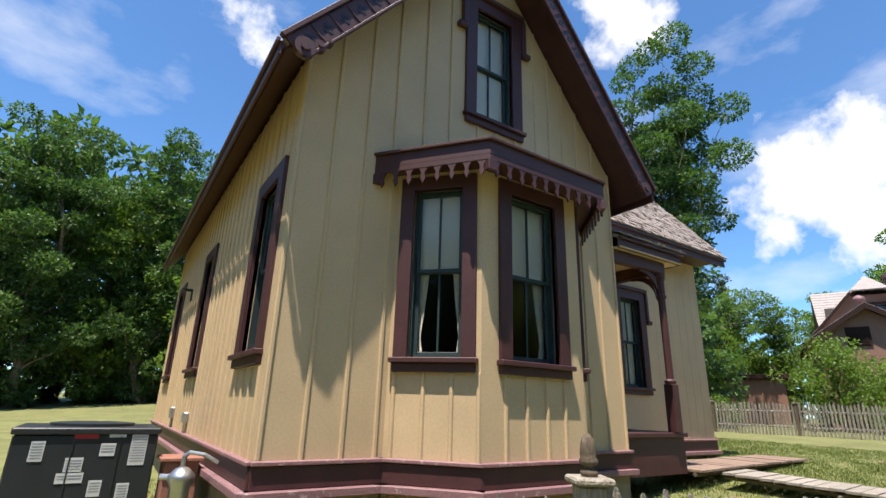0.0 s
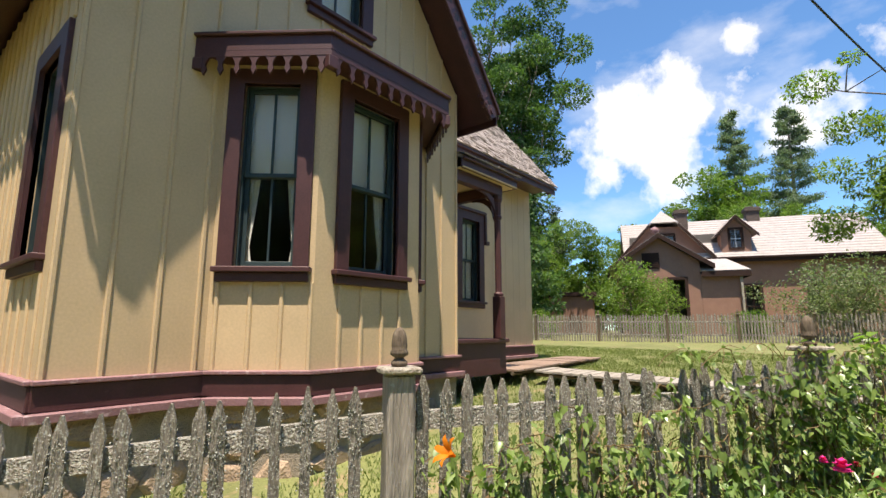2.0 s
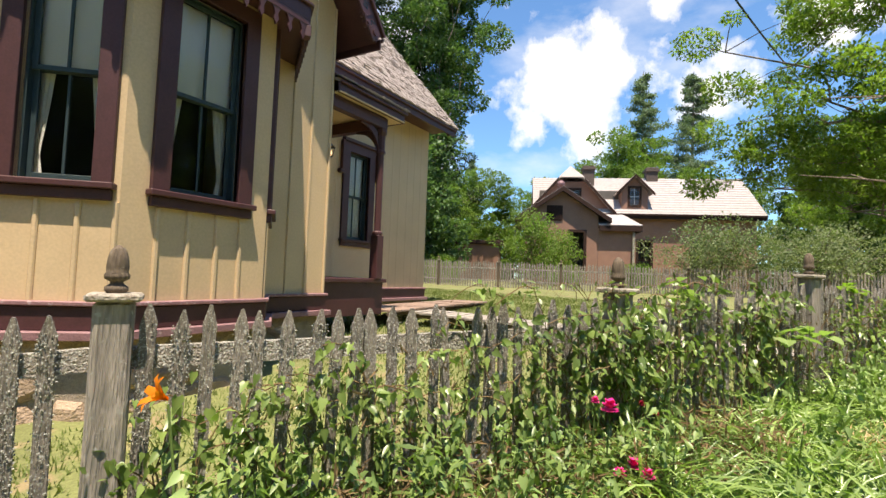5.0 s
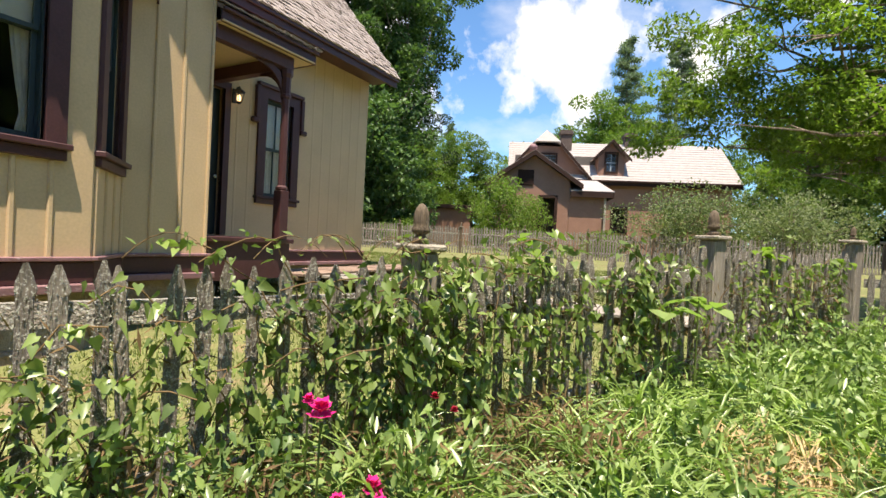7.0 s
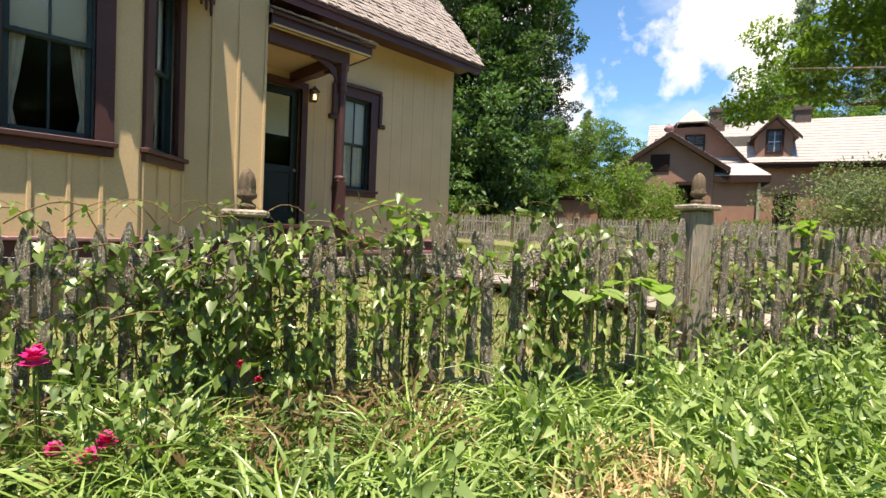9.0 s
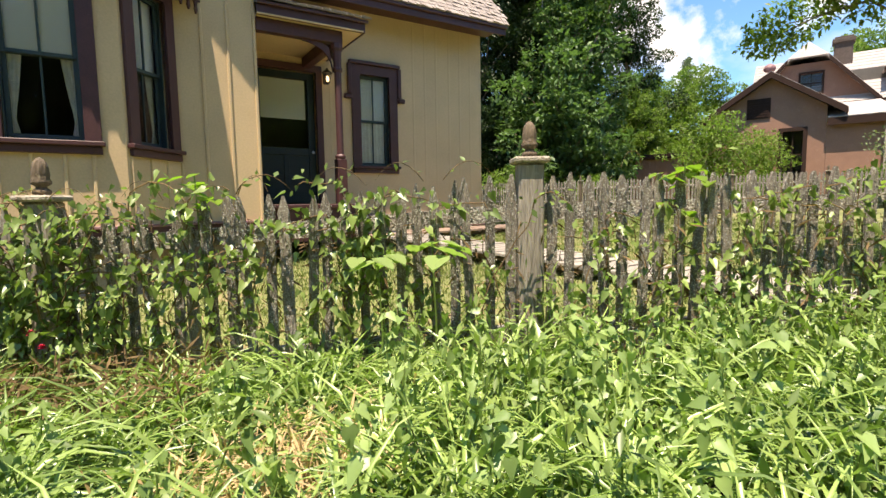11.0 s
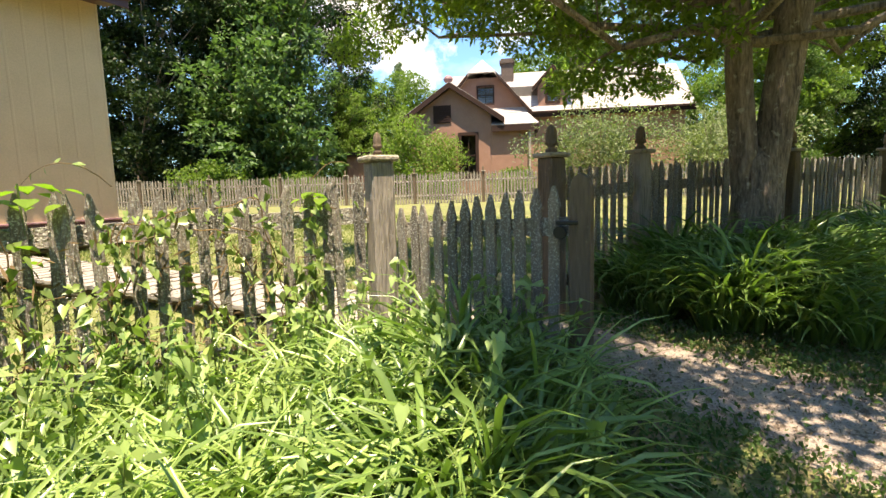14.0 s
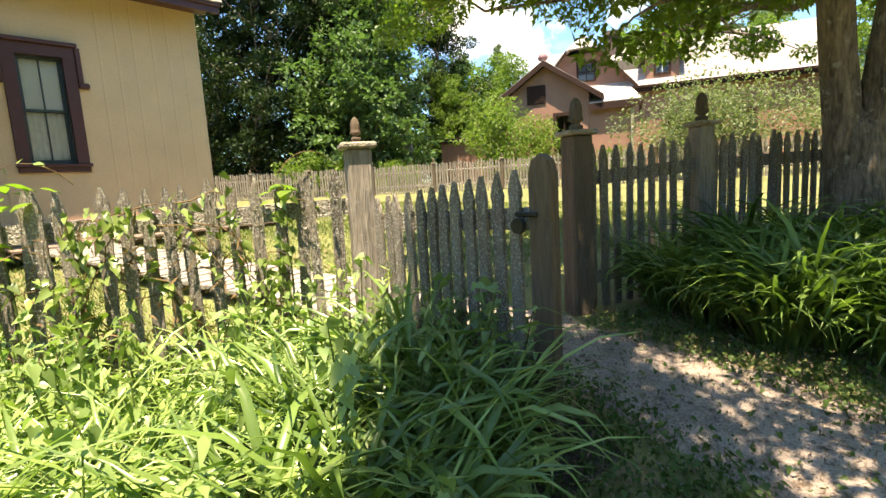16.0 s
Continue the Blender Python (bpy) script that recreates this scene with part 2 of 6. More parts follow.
L_FAR = leaf_mat("far_foliage", (0.038, 0.080, 0.028), (0.125, 0.20, 0.060), 0.34)
L_MID = leaf_mat("maple_foliage", (0.075, 0.13, 0.028), (0.19, 0.27, 0.06), 0.4)
# Dark greens: shade within the stand and the understory is mixed in.
L_DARK = leaf_mat("shade_dark_foliage", (0.010, 0.022, 0.008), (0.042, 0.075, 0.022), 0.18)
L_PINE = leaf_mat("pine_needles", (0.10, 0.14, 0.09), (0.20, 0.25, 0.16), 0.3, 0.6)
L_OVER = leaf_mat("hickory_foliage", (0.060, 0.105, 0.020), (0.19, 0.26, 0.05), 0.52, 0.4, 0.25, 0.35)
L_BLADE = leaf_mat("daylily_blade", (0.028, 0.074, 0.016), (0.36, 0.48, 0.145), 0.26, 0.32, 0.25, 0.55)
# Daylily leaves again, with the hickory's shade mixed into the greens.
L_DKBLADE = leaf_mat("shaded_lily_blade", (0.030, 0.074, 0.018), (0.22, 0.33, 0.085), 0.28, 0.30, 0.25, 0.45)
L_HEART = leaf_mat("vine_leaf", (0.040, 0.080, 0.020), (0.27, 0.36, 0.10), 0.30, 0.34, 0.25, 0.5)
L_DOGWOOD = leaf_mat("dogwood_leaf", (0.042, 0.090, 0.038), (0.145, 0.225, 0.09), 0.30)
L_SHRUB = leaf_mat("greyish_shrub", (0.095, 0.125, 0.06), (0.24, 0.27, 0.14), 0.35)
L_WEEDY = leaf_mat("broad_weed_leaf", (0.06, 0.125, 0.035), (0.34, 0.45, 0.16), 0.32, 0.4, 0.25, 0.45)
L_DRY = leaf_mat("dry_stalk", (0.11, 0.07, 0.035), (0.24, 0.16, 0.08), 0.2, 0.8)
L_LIME = leaf_mat("lime_leaf", (0.14, 0.24, 0.03), (0.26, 0.36, 0.06), 0.45, 0.35)
L_WEED = leaf_mat("ground_cover_leaf", (0.035, 0.075, 0.02), (0.10, 0.16, 0.045), 0.3)
P_PINK = leaf_mat("rose_petal", (0.60, 0.012, 0.16), (0.78, 0.04, 0.28), 0.15)
P_RED = leaf_mat("dark_rose_petal", (0.35, 0.01, 0.04), (0.5, 0.03, 0.08), 0.25)
P_ORANGE = leaf_mat("lily_petal", (0.75, 0.17, 0.01), (0.85, 0.30, 0.03), 0.3)


def lawn_mat(name, dirt):
    m = mat(name, (0.155, 0.165, 0.055), 0.95, 0.45, 0.9, 40, 0.6, tint=(0.25, 0.19, 0.095) if not dirt else (0.36, 0.29, 0.21), tint_at=0.55 if not dirt else 0.5)
    return m


LAWN = lawn_mat("mown_lawn", False)
SOIL = mat("trodden_path_soil", (0.32, 0.257, 0.212), 0.95, 0.5, 5, 70, 0.9, tint=(0.11, 0.08, 0.058), tint_at=0.56)
# Soil coloured dark so that the gaps between plants look shaded.
BEDSOIL = mat("shade_dark_bed_soil", (0.055, 0.042, 0.028), 0.95, 0.4, 6, 60, 0.8)


# ---- kit ----
def thing(name, place, label, category, group="", kind=""):
    """An Empty at a thing's base; its parts are built in world places."""
    e = new(name)
    e.empty_display_size = 0.2
    e.matrix_basis = Matrix.Translation(place)
    return tagged(e, label, category, group, kind)


def adopt(ob, parent):
    if parent is not None:
        ob.parent = parent
        ob.matrix_parent_inverse = parent.matrix_basis.inverted() if parent.type == "EMPTY" else Matrix()
    return ob


def part(name, bm, material, parent, label="", smooth=False):
    """Links a bmesh as one mesh object under a thing or a part."""
    bmesh.ops.recalc_face_normals(bm, faces=bm.faces)
    me = bpy.data.meshes.new(name)
    bm.to_mesh(me)
    bm.free()
    me.materials.append(material)
    if smooth:
        me.polygons.foreach_set("use_smooth", [True] * len(me.polygons))
    ob = new(name, me)
    if label:
        ob["label"] = label
    return adopt(ob, parent)


def piece(name, me, m, parent):
    """One of many alike pieces on shared mesh data."""
    ob = new(name, me)
    adopt(ob, parent)
    ob.matrix_basis = m
    return ob


def mesh_of(name, bm, material):
    bmesh.ops.recalc_face_normals(bm, faces=bm.faces)
    me = bpy.data.meshes.new(name)
    bm.to_mesh(me)
    bm.free()
    me.materials.append(material)
    return me


def soup(name, verts, faces, material, parent=None, label="", category="", kind="", smooth=False):
    me = bpy.data.meshes.new(name)
    me.from_pydata(verts, [], faces)
    me.materials.append(material)
    if smooth:
        me.polygons.foreach_set("use_smooth", [True] * len(me.polygons))
    ob = new(name, me)
    tagged(ob, label, category, "", kind)
    return adopt(ob, parent)


def soup_np(name, v, f, material, parent=None, label="", category="", kind=""):
    """A mesh from arrays: v (n,3), f (m,k)."""
    me = bpy.data.meshes.new(name)
    k = f.shape[1]
    me.vertices.add(len(v))
    me.vertices.foreach_set("co", v.astype(np.float32).ravel())
    me.loops.add(f.size)
    me.loops.foreach_set("vertex_index", f.astype(np.int32).ravel())
    me.polygons.add(len(f))
    me.polygons.foreach_set("loop_start", np.arange(0, f.size, k, dtype=np.int32))
    me.update(calc_edges=True)
    me.materials.append(material)
    ob = new(name, me)
    tagged(ob, label, category, "", kind)
    return adopt(ob, parent)


def sheet(name, u0, u1, z0, z1, n, m, material, parent, label=""):
    """One sheet of glass facing out of a wall with the frame m."""
    ob = soup(name, [m @ Vector((u, n, z)) for u, z in ((u0, z0), (u1, z0), (u1, z1), (u0, z1))], [(0, 1, 2, 3)], material, parent, label)
    ob.visible_shadow = False
    return ob


def box(bm, a, b, m=None, bevel=0.0):
    """A box between two corners, bevelled, optionally in a frame m."""
    vs = [bm.verts.new((x, y, z)) for x in (a[0], b[0]) for y in (a[1], b[1]) for z in (a[2], b[2])]
    fs = [bm.faces.new([vs[i] for i in q]) for q in ((0, 1, 3, 2), (4, 6, 7, 5), (0, 4, 5, 1), (2, 3, 7, 6), (0, 2, 6, 4), (1, 5, 7, 3))]
    if bevel:
        es = list({e for f in fs for e in f.edges})
        r = bmesh.ops.bevel(bm, geom=es, offset=bevel, segments=1, affect="EDGES")
        vs = list({v for f in r["faces"] for v in f.verts} | {v for v in vs if v.is_valid})
    if m is not None:
        bmesh.ops.transform(bm, matrix=m, verts=vs)
    return vs


def prism(bm, pts, depth, m):
    """A polygon in (u, z) pushed from n=depth[0] to n=depth[1], in the frame m (u, n, z)."""
    a = [bm.verts.new(m @ Vector((u, depth[0], z))) for u, z in pts]
    b = [bm.verts.new(m @ Vector((u, depth[1], z))) for u, z in pts]
    bm.faces.new(a)
    bm.faces.new(b[::-1])
    for i in range(len(pts)):
        j = (i + 1) % len(pts)
        bm.faces.new((a[i], a[j], b[j], b[i]))


def lathe(bm, profile, centre, n=14, axis=None):
    rings = []
    for r, z in profile:
        rings.append([bm.verts.new((centre[0] + r * math.cos(2 * math.pi * i / n), centre[1] + r * math.sin(2 * math.pi * i / n), centre[2] + z)) for i in range(n)])
    for a, b in zip(rings, rings[1:]):
        for i in range(n):
            bm.faces.new((a[i], a[(i + 1) % n], b[(i + 1) % n], b[i]))
    bm.faces.new(rings[0][::-1])
    bm.faces.new(rings[-1])


def tube(bm, pts, radii, n=8):
    """A tapered round limb along points."""
    rings, pts = [], [Vector(p) for p in pts]
    for i, p in enumerate(pts):
        d = (pts[min(i + 1, len(pts) - 1)] - pts[max(i - 1, 0)]).normalized()
        s = d.cross(Vector((0.31, 0.95, 0.05))).normalized()
        t = d.cross(s)
        rings.append([bm.verts.new(p + (s * math.cos(2 * math.pi * k / n) + t * math.sin(2 * math.pi * k / n)) * radii[i]) for k in range(n)])
    for a, b in zip(rings, rings[1:]):
        for k in range(n):
            bm.faces.new((a[k], a[(k + 1) % n], b[(k + 1) % n], b[k]))
    bm.faces.new(rings[0])
    bm.faces.new(rings[-1])


def wall_axes(p, q):
    """A frame on a wall from p to q (seen from outside, left to right): u along it, n outward, z up."""
    u = Vector((q[0] - p[0], q[1] - p[1], 0)).normalized()
    n = Vector((u.y, -u.x, 0))
    m = Matrix((u, n, Vector((0, 0, 1)))).transposed().to_4x4()
    m.translation = (p[0], p[1], 0)
    return m


def holed_wall(bm, m, u0, u1, z0, top, holes, thick, breaks=()):
    """A wall of thickness thick behind n=0, with holes (ua, ub, za, zb) and a top line top(u)."""
    us = sorted({u0, u1, *breaks, *[h[0] for h in holes], *[h[1] for h in holes]})
    for a, b in zip(us, us[1:]):
        cut = sorted((h[2], h[3]) for h in holes if h[0] < (a + b) / 2 < h[1])
        z = z0
        for za, zb in cut:
            prism(bm, [(a, z), (b, z), (b, za), (a, za)], (-thick, 0), m)
            z = zb
        prism(bm, [(a, z), (b, z), (b, top(b)), (a, top(a))], (-thick, 0), m)
    bmesh.ops.remove_doubles(bm, verts=bm.verts, dist=1e-4)


def leaf_cloud(points, size, rng, up=0.5, fold=0.25, long=1.8, spread=0.35, out=None):
    """Folded diamond leaves at points: arrays of vertices and faces."""
    n = len(points)
    d = rng.normal(size=(n, 3))
    if out is not None:
        d = d + out * 0.8
    d[:, 2] -= 0.15
    d /= np.linalg.norm(d, axis=1)[:, None]
    nor = rng.normal(size=(n, 3)) * (1 - up)
    nor[:, 2] += up + 0.2
    side = np.cross(d, nor)
    side /= np.linalg.norm(side, axis=1)[:, None] + 1e-9
    nor = np.cross(side, d)
    s = (size * (1 + spread * rng.uniform(-1, 1, n)))[:, None]
    a = points
    tip = points + d * s * long
    mid = points + d * s * long * 0.45
    l = mid + side * s * 0.5 + nor * s * fold
    r = mid - side * s * 0.5 + nor * s * fold
    v = np.stack((a, l, tip, r), 1).reshape(-1, 3)
    i = np.arange(n)[:, None] * 4
    f = np.concatenate((i + [0, 1, 2], i + [0, 2, 3]), 0)
    return v, f


def ground_z(x, y):
    gx = 0.066 * (np.clip(x, -6, 11) - 9.7) + 0.036 * (np.clip(x, 11, 32) - 11)
    gy = 0.021 * (np.clip(y, -14, 10) + 4.8) + 0.035 * (np.clip(y, 10, 70) - 10)
    return 0.03 + gx + gy * np.clip((40 - x) / 30, 0.0, 1.0)


# ---- the ochre cottage ----
X0, X1, YF, YB = 1.5, 6.83, 4.25, 14.2      # main block
EX1, EY = 12.42, 6.03                       # side wing front
ZB = 0.74                                   # foot of the boards
APEX, EAVE, PITCH, OV = 4.18, 4.85, 1.28, 0.40
RX0 = 1.10
cottage = thing("cottage", (4.2, 9, 0.0), "ochre board-and-batten Victorian cottage with maroon trim", "house")


def main_top(x):
    """Underside of the main roof at x."""
    return EAVE + PITCH * ((x - RX0) if x < APEX else (2 * APEX - RX0 - x)) - 0.22


def side_window(m, uc, w, z0, z1, casing, ears=False, curtains="tie", shade=0.48, name="window", sill=True, thick=0.16):
    """A two-over-two sash window on a wall with frame m, the opening w wide from z0 to z1."""
    a, b = uc - w / 2, uc + w / 2
    c = casing
    bm = bmesh.new()
    prism(bm, [(a - c, z0), (a, z0), (a, z1), (b, z1), (b, z0), (b + c, z0), (b + c, z1 + c), (a - c, z1 + c)], (-0.05, 0.045), m)
    bmesh.ops.bevel(bm, geom=[e for e in bm.edges if len(e.link_faces) == 2], offset=0.006, segments=1, affect="EDGES")
    win = part(name, bm, MAROON, cottage, "maroon window casing")
    bm = bmesh.new()
    for p, q in (((a, -thick, z0), (a + 0.02, -0.052, z1)), ((b - 0.02, -thick, z0), (b, -0.052, z1)), ((a, -thick, z1 - 0.02), (b, -0.052, z1))):
        box(bm, p, q, m)
    part("reveal", bm, TEAL, win)
    if sill:
        bm = bmesh.new()
        box(bm, (a - c - 0.03, -0.06, z0 - 0.055), (b + c + 0.03, 0.10, z0), m, 0.008)
        box(bm, (a - c, -0.02, z0 - 0.15), (b + c, 0.055, z0 - 0.057), m, 0.006)
        part("sill", bm, MAROON, win)
    else:
        bm = bmesh.new()
        box(bm, (a - c, -0.05, z0 - c), (b + c, 0.06, z0 - 0.002), m, 0.006)
        part("sill", bm, MAROON, win)
    if ears:
        bm = bmesh.new()
        t = z1 + c
        box(bm, (a - c - 0.05, 0.0, t + 0.002), (b + c + 0.05, 0.10, t + 0.07), m, 0.008)
        for s, e in ((-1, a - c), (1, b + c)):
            l, r = sorted((e + s * 0.003, e + s * 0.085))
            box(bm, (l, 0.0, t - 0.62), (r, 0.08, t), m, 0.008)
            l, r = sorted((e + s * 0.003, e + s * 0.17))
            box(bm, (l, 0.0, t - 0.72), (r, 0.095, t - 0.623), m, 0.02)
        part("hood", bm, MAROON, win, "maroon hood mould with dropped ears")
    zm = z0 + (z1 - z0) * 0.5
    for nm, lo, hi, n0 in (("upper_sash", zm - 0.02, z1 - 0.02, -0.085), ("lower_sash", z0, zm + 0.02, -0.125)):
        bm = bmesh.new()
        st, i0, i1 = 0.045, a + 0.02, b - 0.02
        box(bm, (i0, n0 - 0.035, lo), (i0 + st, n0, hi), m, 0.004)
        box(bm, (i1 - st, n0 - 0.035, lo), (i1, n0, hi), m, 0.004)
        box(bm, (i0 + st, n0 - 0.035, lo), (i1 - st, n0, lo + (0.075 if nm == "lower_sash" else 0.045)), m, 0.004)
        box(bm, (i0 + st, n0 - 0.035, hi - 0.045), (i1 - st, n0, hi), m, 0.004)
        box(bm, (uc - 0.012, n0 - 0.03, lo + 0.045), (uc + 0.012, n0 - 0.002, hi - 0.045), m, 0.003)
        part(nm, bm, TEAL, win, "dark teal sash bar")
        for p, q in ((i0 + st, uc - 0.012), (uc + 0.012, i1 - st)):
            sheet("pane", p, q, lo + 0.04, hi - 0.04, n0 - 0.012, m, GLASS, win, "old window glass")
    if shade:
        bm = bmesh.new()
        zs = z1 - (z1 - z0) * shade
        box(bm, (a + 0.02, -0.170, zs), (b - 0.02, -0.166, z1), m)
        box(bm, (a + 0.02, -0.172, zs - 0.014), (b - 0.02, -0.163, zs - 0.001), m)
        part("roller_shade", bm, SHADE, win, "white roller shade drawn halfway" if shade < 0.9 else "white cloth covering the whole window")
    if curtains:
        for s in (-1, 1):
            vs, fs, cols, rows = [], [], 14, 10
            full = 0.30 if curtains == "tie" else 0.5
            for j in range(rows):
                z = z0 + ((zm if shade else z1 - 0.15) + 0.1 - z0) * (j / (rows - 1))
                k = j / (rows - 1)
                wide = w * (full * (0.35 + 0.65 * abs(k - 0.25) ** 0.7) if curtains == "tie" else full)
                for i in range(cols):
                    u = (a + 0.01 + wide * i / (cols - 1)) if s < 0 else (b - 0.01 - wide * i / (cols - 1))
                    vs.append(m @ Vector((u, -0.205 - 0.016 * math.sin(i * 1.9 + s), z)))
            for j in range(rows - 1):
                for i in range(cols - 1):
                    fs.append((j * cols + i, j * cols + i + 1, (j + 1) * cols + i + 1, (j + 1) * cols + i))
            soup("curtain", vs, fs, LACE, win, "gathered lace curtain", smooth=True)
    return win


def batten_mesh():
    bm = bmesh.new()
    pts = [(-0.024, 0), (-0.024, 0.010), (-0.013, 0.024), (0.013, 0.024), (0.024, 0.010), (0.024, 0)]
    a = [bm.verts.new((x, y, 0)) for x, y in pts]
    b = [bm.verts.new((x, y, 1)) for x, y in pts]
    bm.faces.new(a)
    bm.faces.new(b)
    for i in range(6):
        bm.faces.new((a[i], a[(i + 1) % 6], b[(i + 1) % 6], b[i]))
    return mesh_of("batten", bm, OCHRE)


BATTEN = batten_mesh()


def battens(m, us, z0, top, blocks, parent, flat=1.0):
    """Battens at the places us, broken where a block (ua, ub, za, zb) stands in the way."""
    for u in us:
        spans, z = [], z0
        for za, zb in sorted((k[2], k[3]) for k in blocks if k[0] - 0.025 < u < k[1] + 0.025):
            spans.append((z, za))
            z = zb
        spans.append((z, top(u)))
        for lo, hi in spans:
            if hi - lo > 0.05:
                piece("batten", BATTEN, m @ Matrix.Translation((u, 0, lo)) @ Matrix.Diagonal((1, flat, hi - lo, 1)), parent)


def spaced(a, b, step, off=0.0):
    n = max(1, round((b - a) / step))
    return [a + (b - a) * (i + 0.5) / n + off for i in range(n)]


T = 0.14
# gable front
mf = wall_axes((0, YF), (1, YF))
GW = (4.30, 0.70, 5.30, 7.22)
bm = bmesh.new()
holed_wall(bm, mf, X0, X1, ZB, main_top, [(GW[0] - 0.35, GW[0] + 0.35, GW[2], GW[3]), (2.95, 5.57, 0.8, 3.95)], T, (APEX,))
front = part("front_wall", bm, OCHRE, cottage, "ochre painted gable wall of wide boards")
side_window(mf, *GW, 0.19, ears=True, curtains="", shade=0.97)
bl = [(3.70, 4.90, 5.14, 7.5), (2.38, 6.16, 3.85, 4.23), (2.80, 5.72, 0.5, 4.35), (3.12, 5.42, 0.5, 4.53)]
battens(mf, [1.53, 1.93, 2.33, 2.70, 3.12, 3.52, 5.14, 5.44, 5.74, 6.06, 6.42, 6.80, 4.0, 4.35, 4.7], ZB + 0.04, lambda u: main_top(u) - 0.02, bl, cottage)
# long side
ml = wall_axes((X0, 30), (X0, 29))
WZ0, WZ1 = 1.80, 3.76
holes, blocks = [], []
for yc in (5.02, 9.0, 12.8):
    holes.append((30 - yc - 0.38, 30 - yc + 0.38, WZ0, WZ1))
    blocks.append((30 - yc - 0.60, 30 - yc + 0.60, WZ0 - 0.17, WZ1 + 0.2))
bm = bmesh.new()
holed_wall(bm, ml, 30 - YB, 30 - YF - T, ZB, lambda u: main_top(X0), holes, T)
part("long_wall", bm, OCHRE, cottage, "ochre painted side wall of narrow battens")
for yc in (5.02, 9.0, 12.8):
    side_window(ml, 30 - yc, 0.76, WZ0, WZ1, 0.19, curtains="full" if yc > 6 else "tie", shade=0.5)
battens(ml, spaced(30 - YB, 30 - YF - 0.02, 0.32), ZB + 0.04, lambda u: main_top(X0) - 0.02, blocks, cottage)
# back, right side, wing
bm = bmesh.new()
mb = wall_axes((0, YB), (-1, YB))
holed_wall(bm, mb, -X1, -X0, ZB, lambda u: main_top(-u), [], T, (-APEX,))
part("back_wall", bm, OCHRE, cottage)
bm = bmesh.new()
mr = wall_axes((X1, 0), (X1, 1))
holed_wall(bm, mr, YF + T, YB - T, ZB, lambda u: main_top(X1), [], T)
part("porch_side_wall", bm, OCHRE, cottage)
battens(mr, [4.45, 4.8, 5.15, 5.5, 5.85], ZB + 0.3, lambda u: 4.6, [], cottage)
me_ = wall_axes((0, EY), (1, EY))
DOOR = (7.10, 8.32, 1.03, 3.62)
RW = (9.60, 0.68, 1.82, 3.72)
bm = bmesh.new()
holed_wall(bm, me_, X1, EX1, ZB, lambda u: 5.08, [(DOOR[0], DOOR[1], DOOR[2], DOOR[3]), (RW[0] - 0.34, RW[0] + 0.34, RW[2], RW[3])], T)
part("wing_front_wall", bm, OCHRE, cottage, "ochre painted wing wall with faint battens")
side_window(me_, *RW, 0.19, ears=True, curtains="full", shade=0.5)
battens(me_, [8.62, 8.90, 10.55, 10.85, 11.15, 11.5, 11.8, 12.1, 12.39], ZB + 0.04, lambda u: 5.05, [(9.0, 10.4, 1.6, 4.05)], cottage, 0.22)
bm = bmesh.new()
mg = wall_axes((EX1, 0), (EX1, 1))
WR, WE, WYE, WPITCH = 8.55, 5.06, 5.34, 1.203     # wing ridge y, eave z, eave y, slope
WZR = WE + WPITCH * (WR - WYE)
wing_top = lambda y: WE + WPITCH * ((y - WYE) if y < WR else (2 * WR - WYE - y)) - 0.2
holed_wall(bm, mg, EY + T, 2 * WR - EY, ZB, wing_top, [], T, (WR,))
part("wing_gable_wall", bm, OCHRE, cottage)
bm = bmesh.new()
mk = wall_axes((0, 2 * WR - EY), (-1, 2 * WR - EY))
holed_wall(bm, mk, -EX1, -X1, ZB, lambda u: 5.0, [], T)
part("wing_back_wall", bm, OCHRE, cottage)
# floors, and added backings coloured dark so the rooms look unlit
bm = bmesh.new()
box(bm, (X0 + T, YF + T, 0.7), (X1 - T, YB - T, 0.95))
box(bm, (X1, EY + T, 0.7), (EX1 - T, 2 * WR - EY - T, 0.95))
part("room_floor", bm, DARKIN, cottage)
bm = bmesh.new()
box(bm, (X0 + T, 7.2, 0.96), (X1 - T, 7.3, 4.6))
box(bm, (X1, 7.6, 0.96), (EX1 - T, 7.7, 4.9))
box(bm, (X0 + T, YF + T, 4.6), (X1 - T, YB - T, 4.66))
part("room_backing", bm, DARKIN, cottage)

# bay
BAY = [(2.80, YF), (3.49, 3.48), (5.05, 3.48), (5.72, YF)]
BZT = 4.05
for i, (p, q) in enumerate(zip(BAY, BAY[1:])):
    m = wall_axes(p, q)
    ln_ = math.dist(p, q)
    w = 0.74 if i == 1 else 0.60
    c = 0.17 if i == 1 else 0.16
    bm = bmesh.new()
    holed_wall(bm, m, 0, ln_, ZB, lambda u: BZT, [(ln_ / 2 - w / 2, ln_ / 2 + w / 2, WZ0, 3.78)], 0.10)
    part("bay_wall", bm, OCHRE, cottage)
    side_window(m, ln_ / 2, w, WZ0, 3.78, c, curtains="tie", shade=0.50, thick=0.13)
    us = [0.08, 0.41, 0.72, 1.01] if i != 1 else [0.33, 0.63, 0.94, 1.22]
    battens(m, us, ZB + 0.04, lambda u: WZ0 - 0.16, [], cottage)
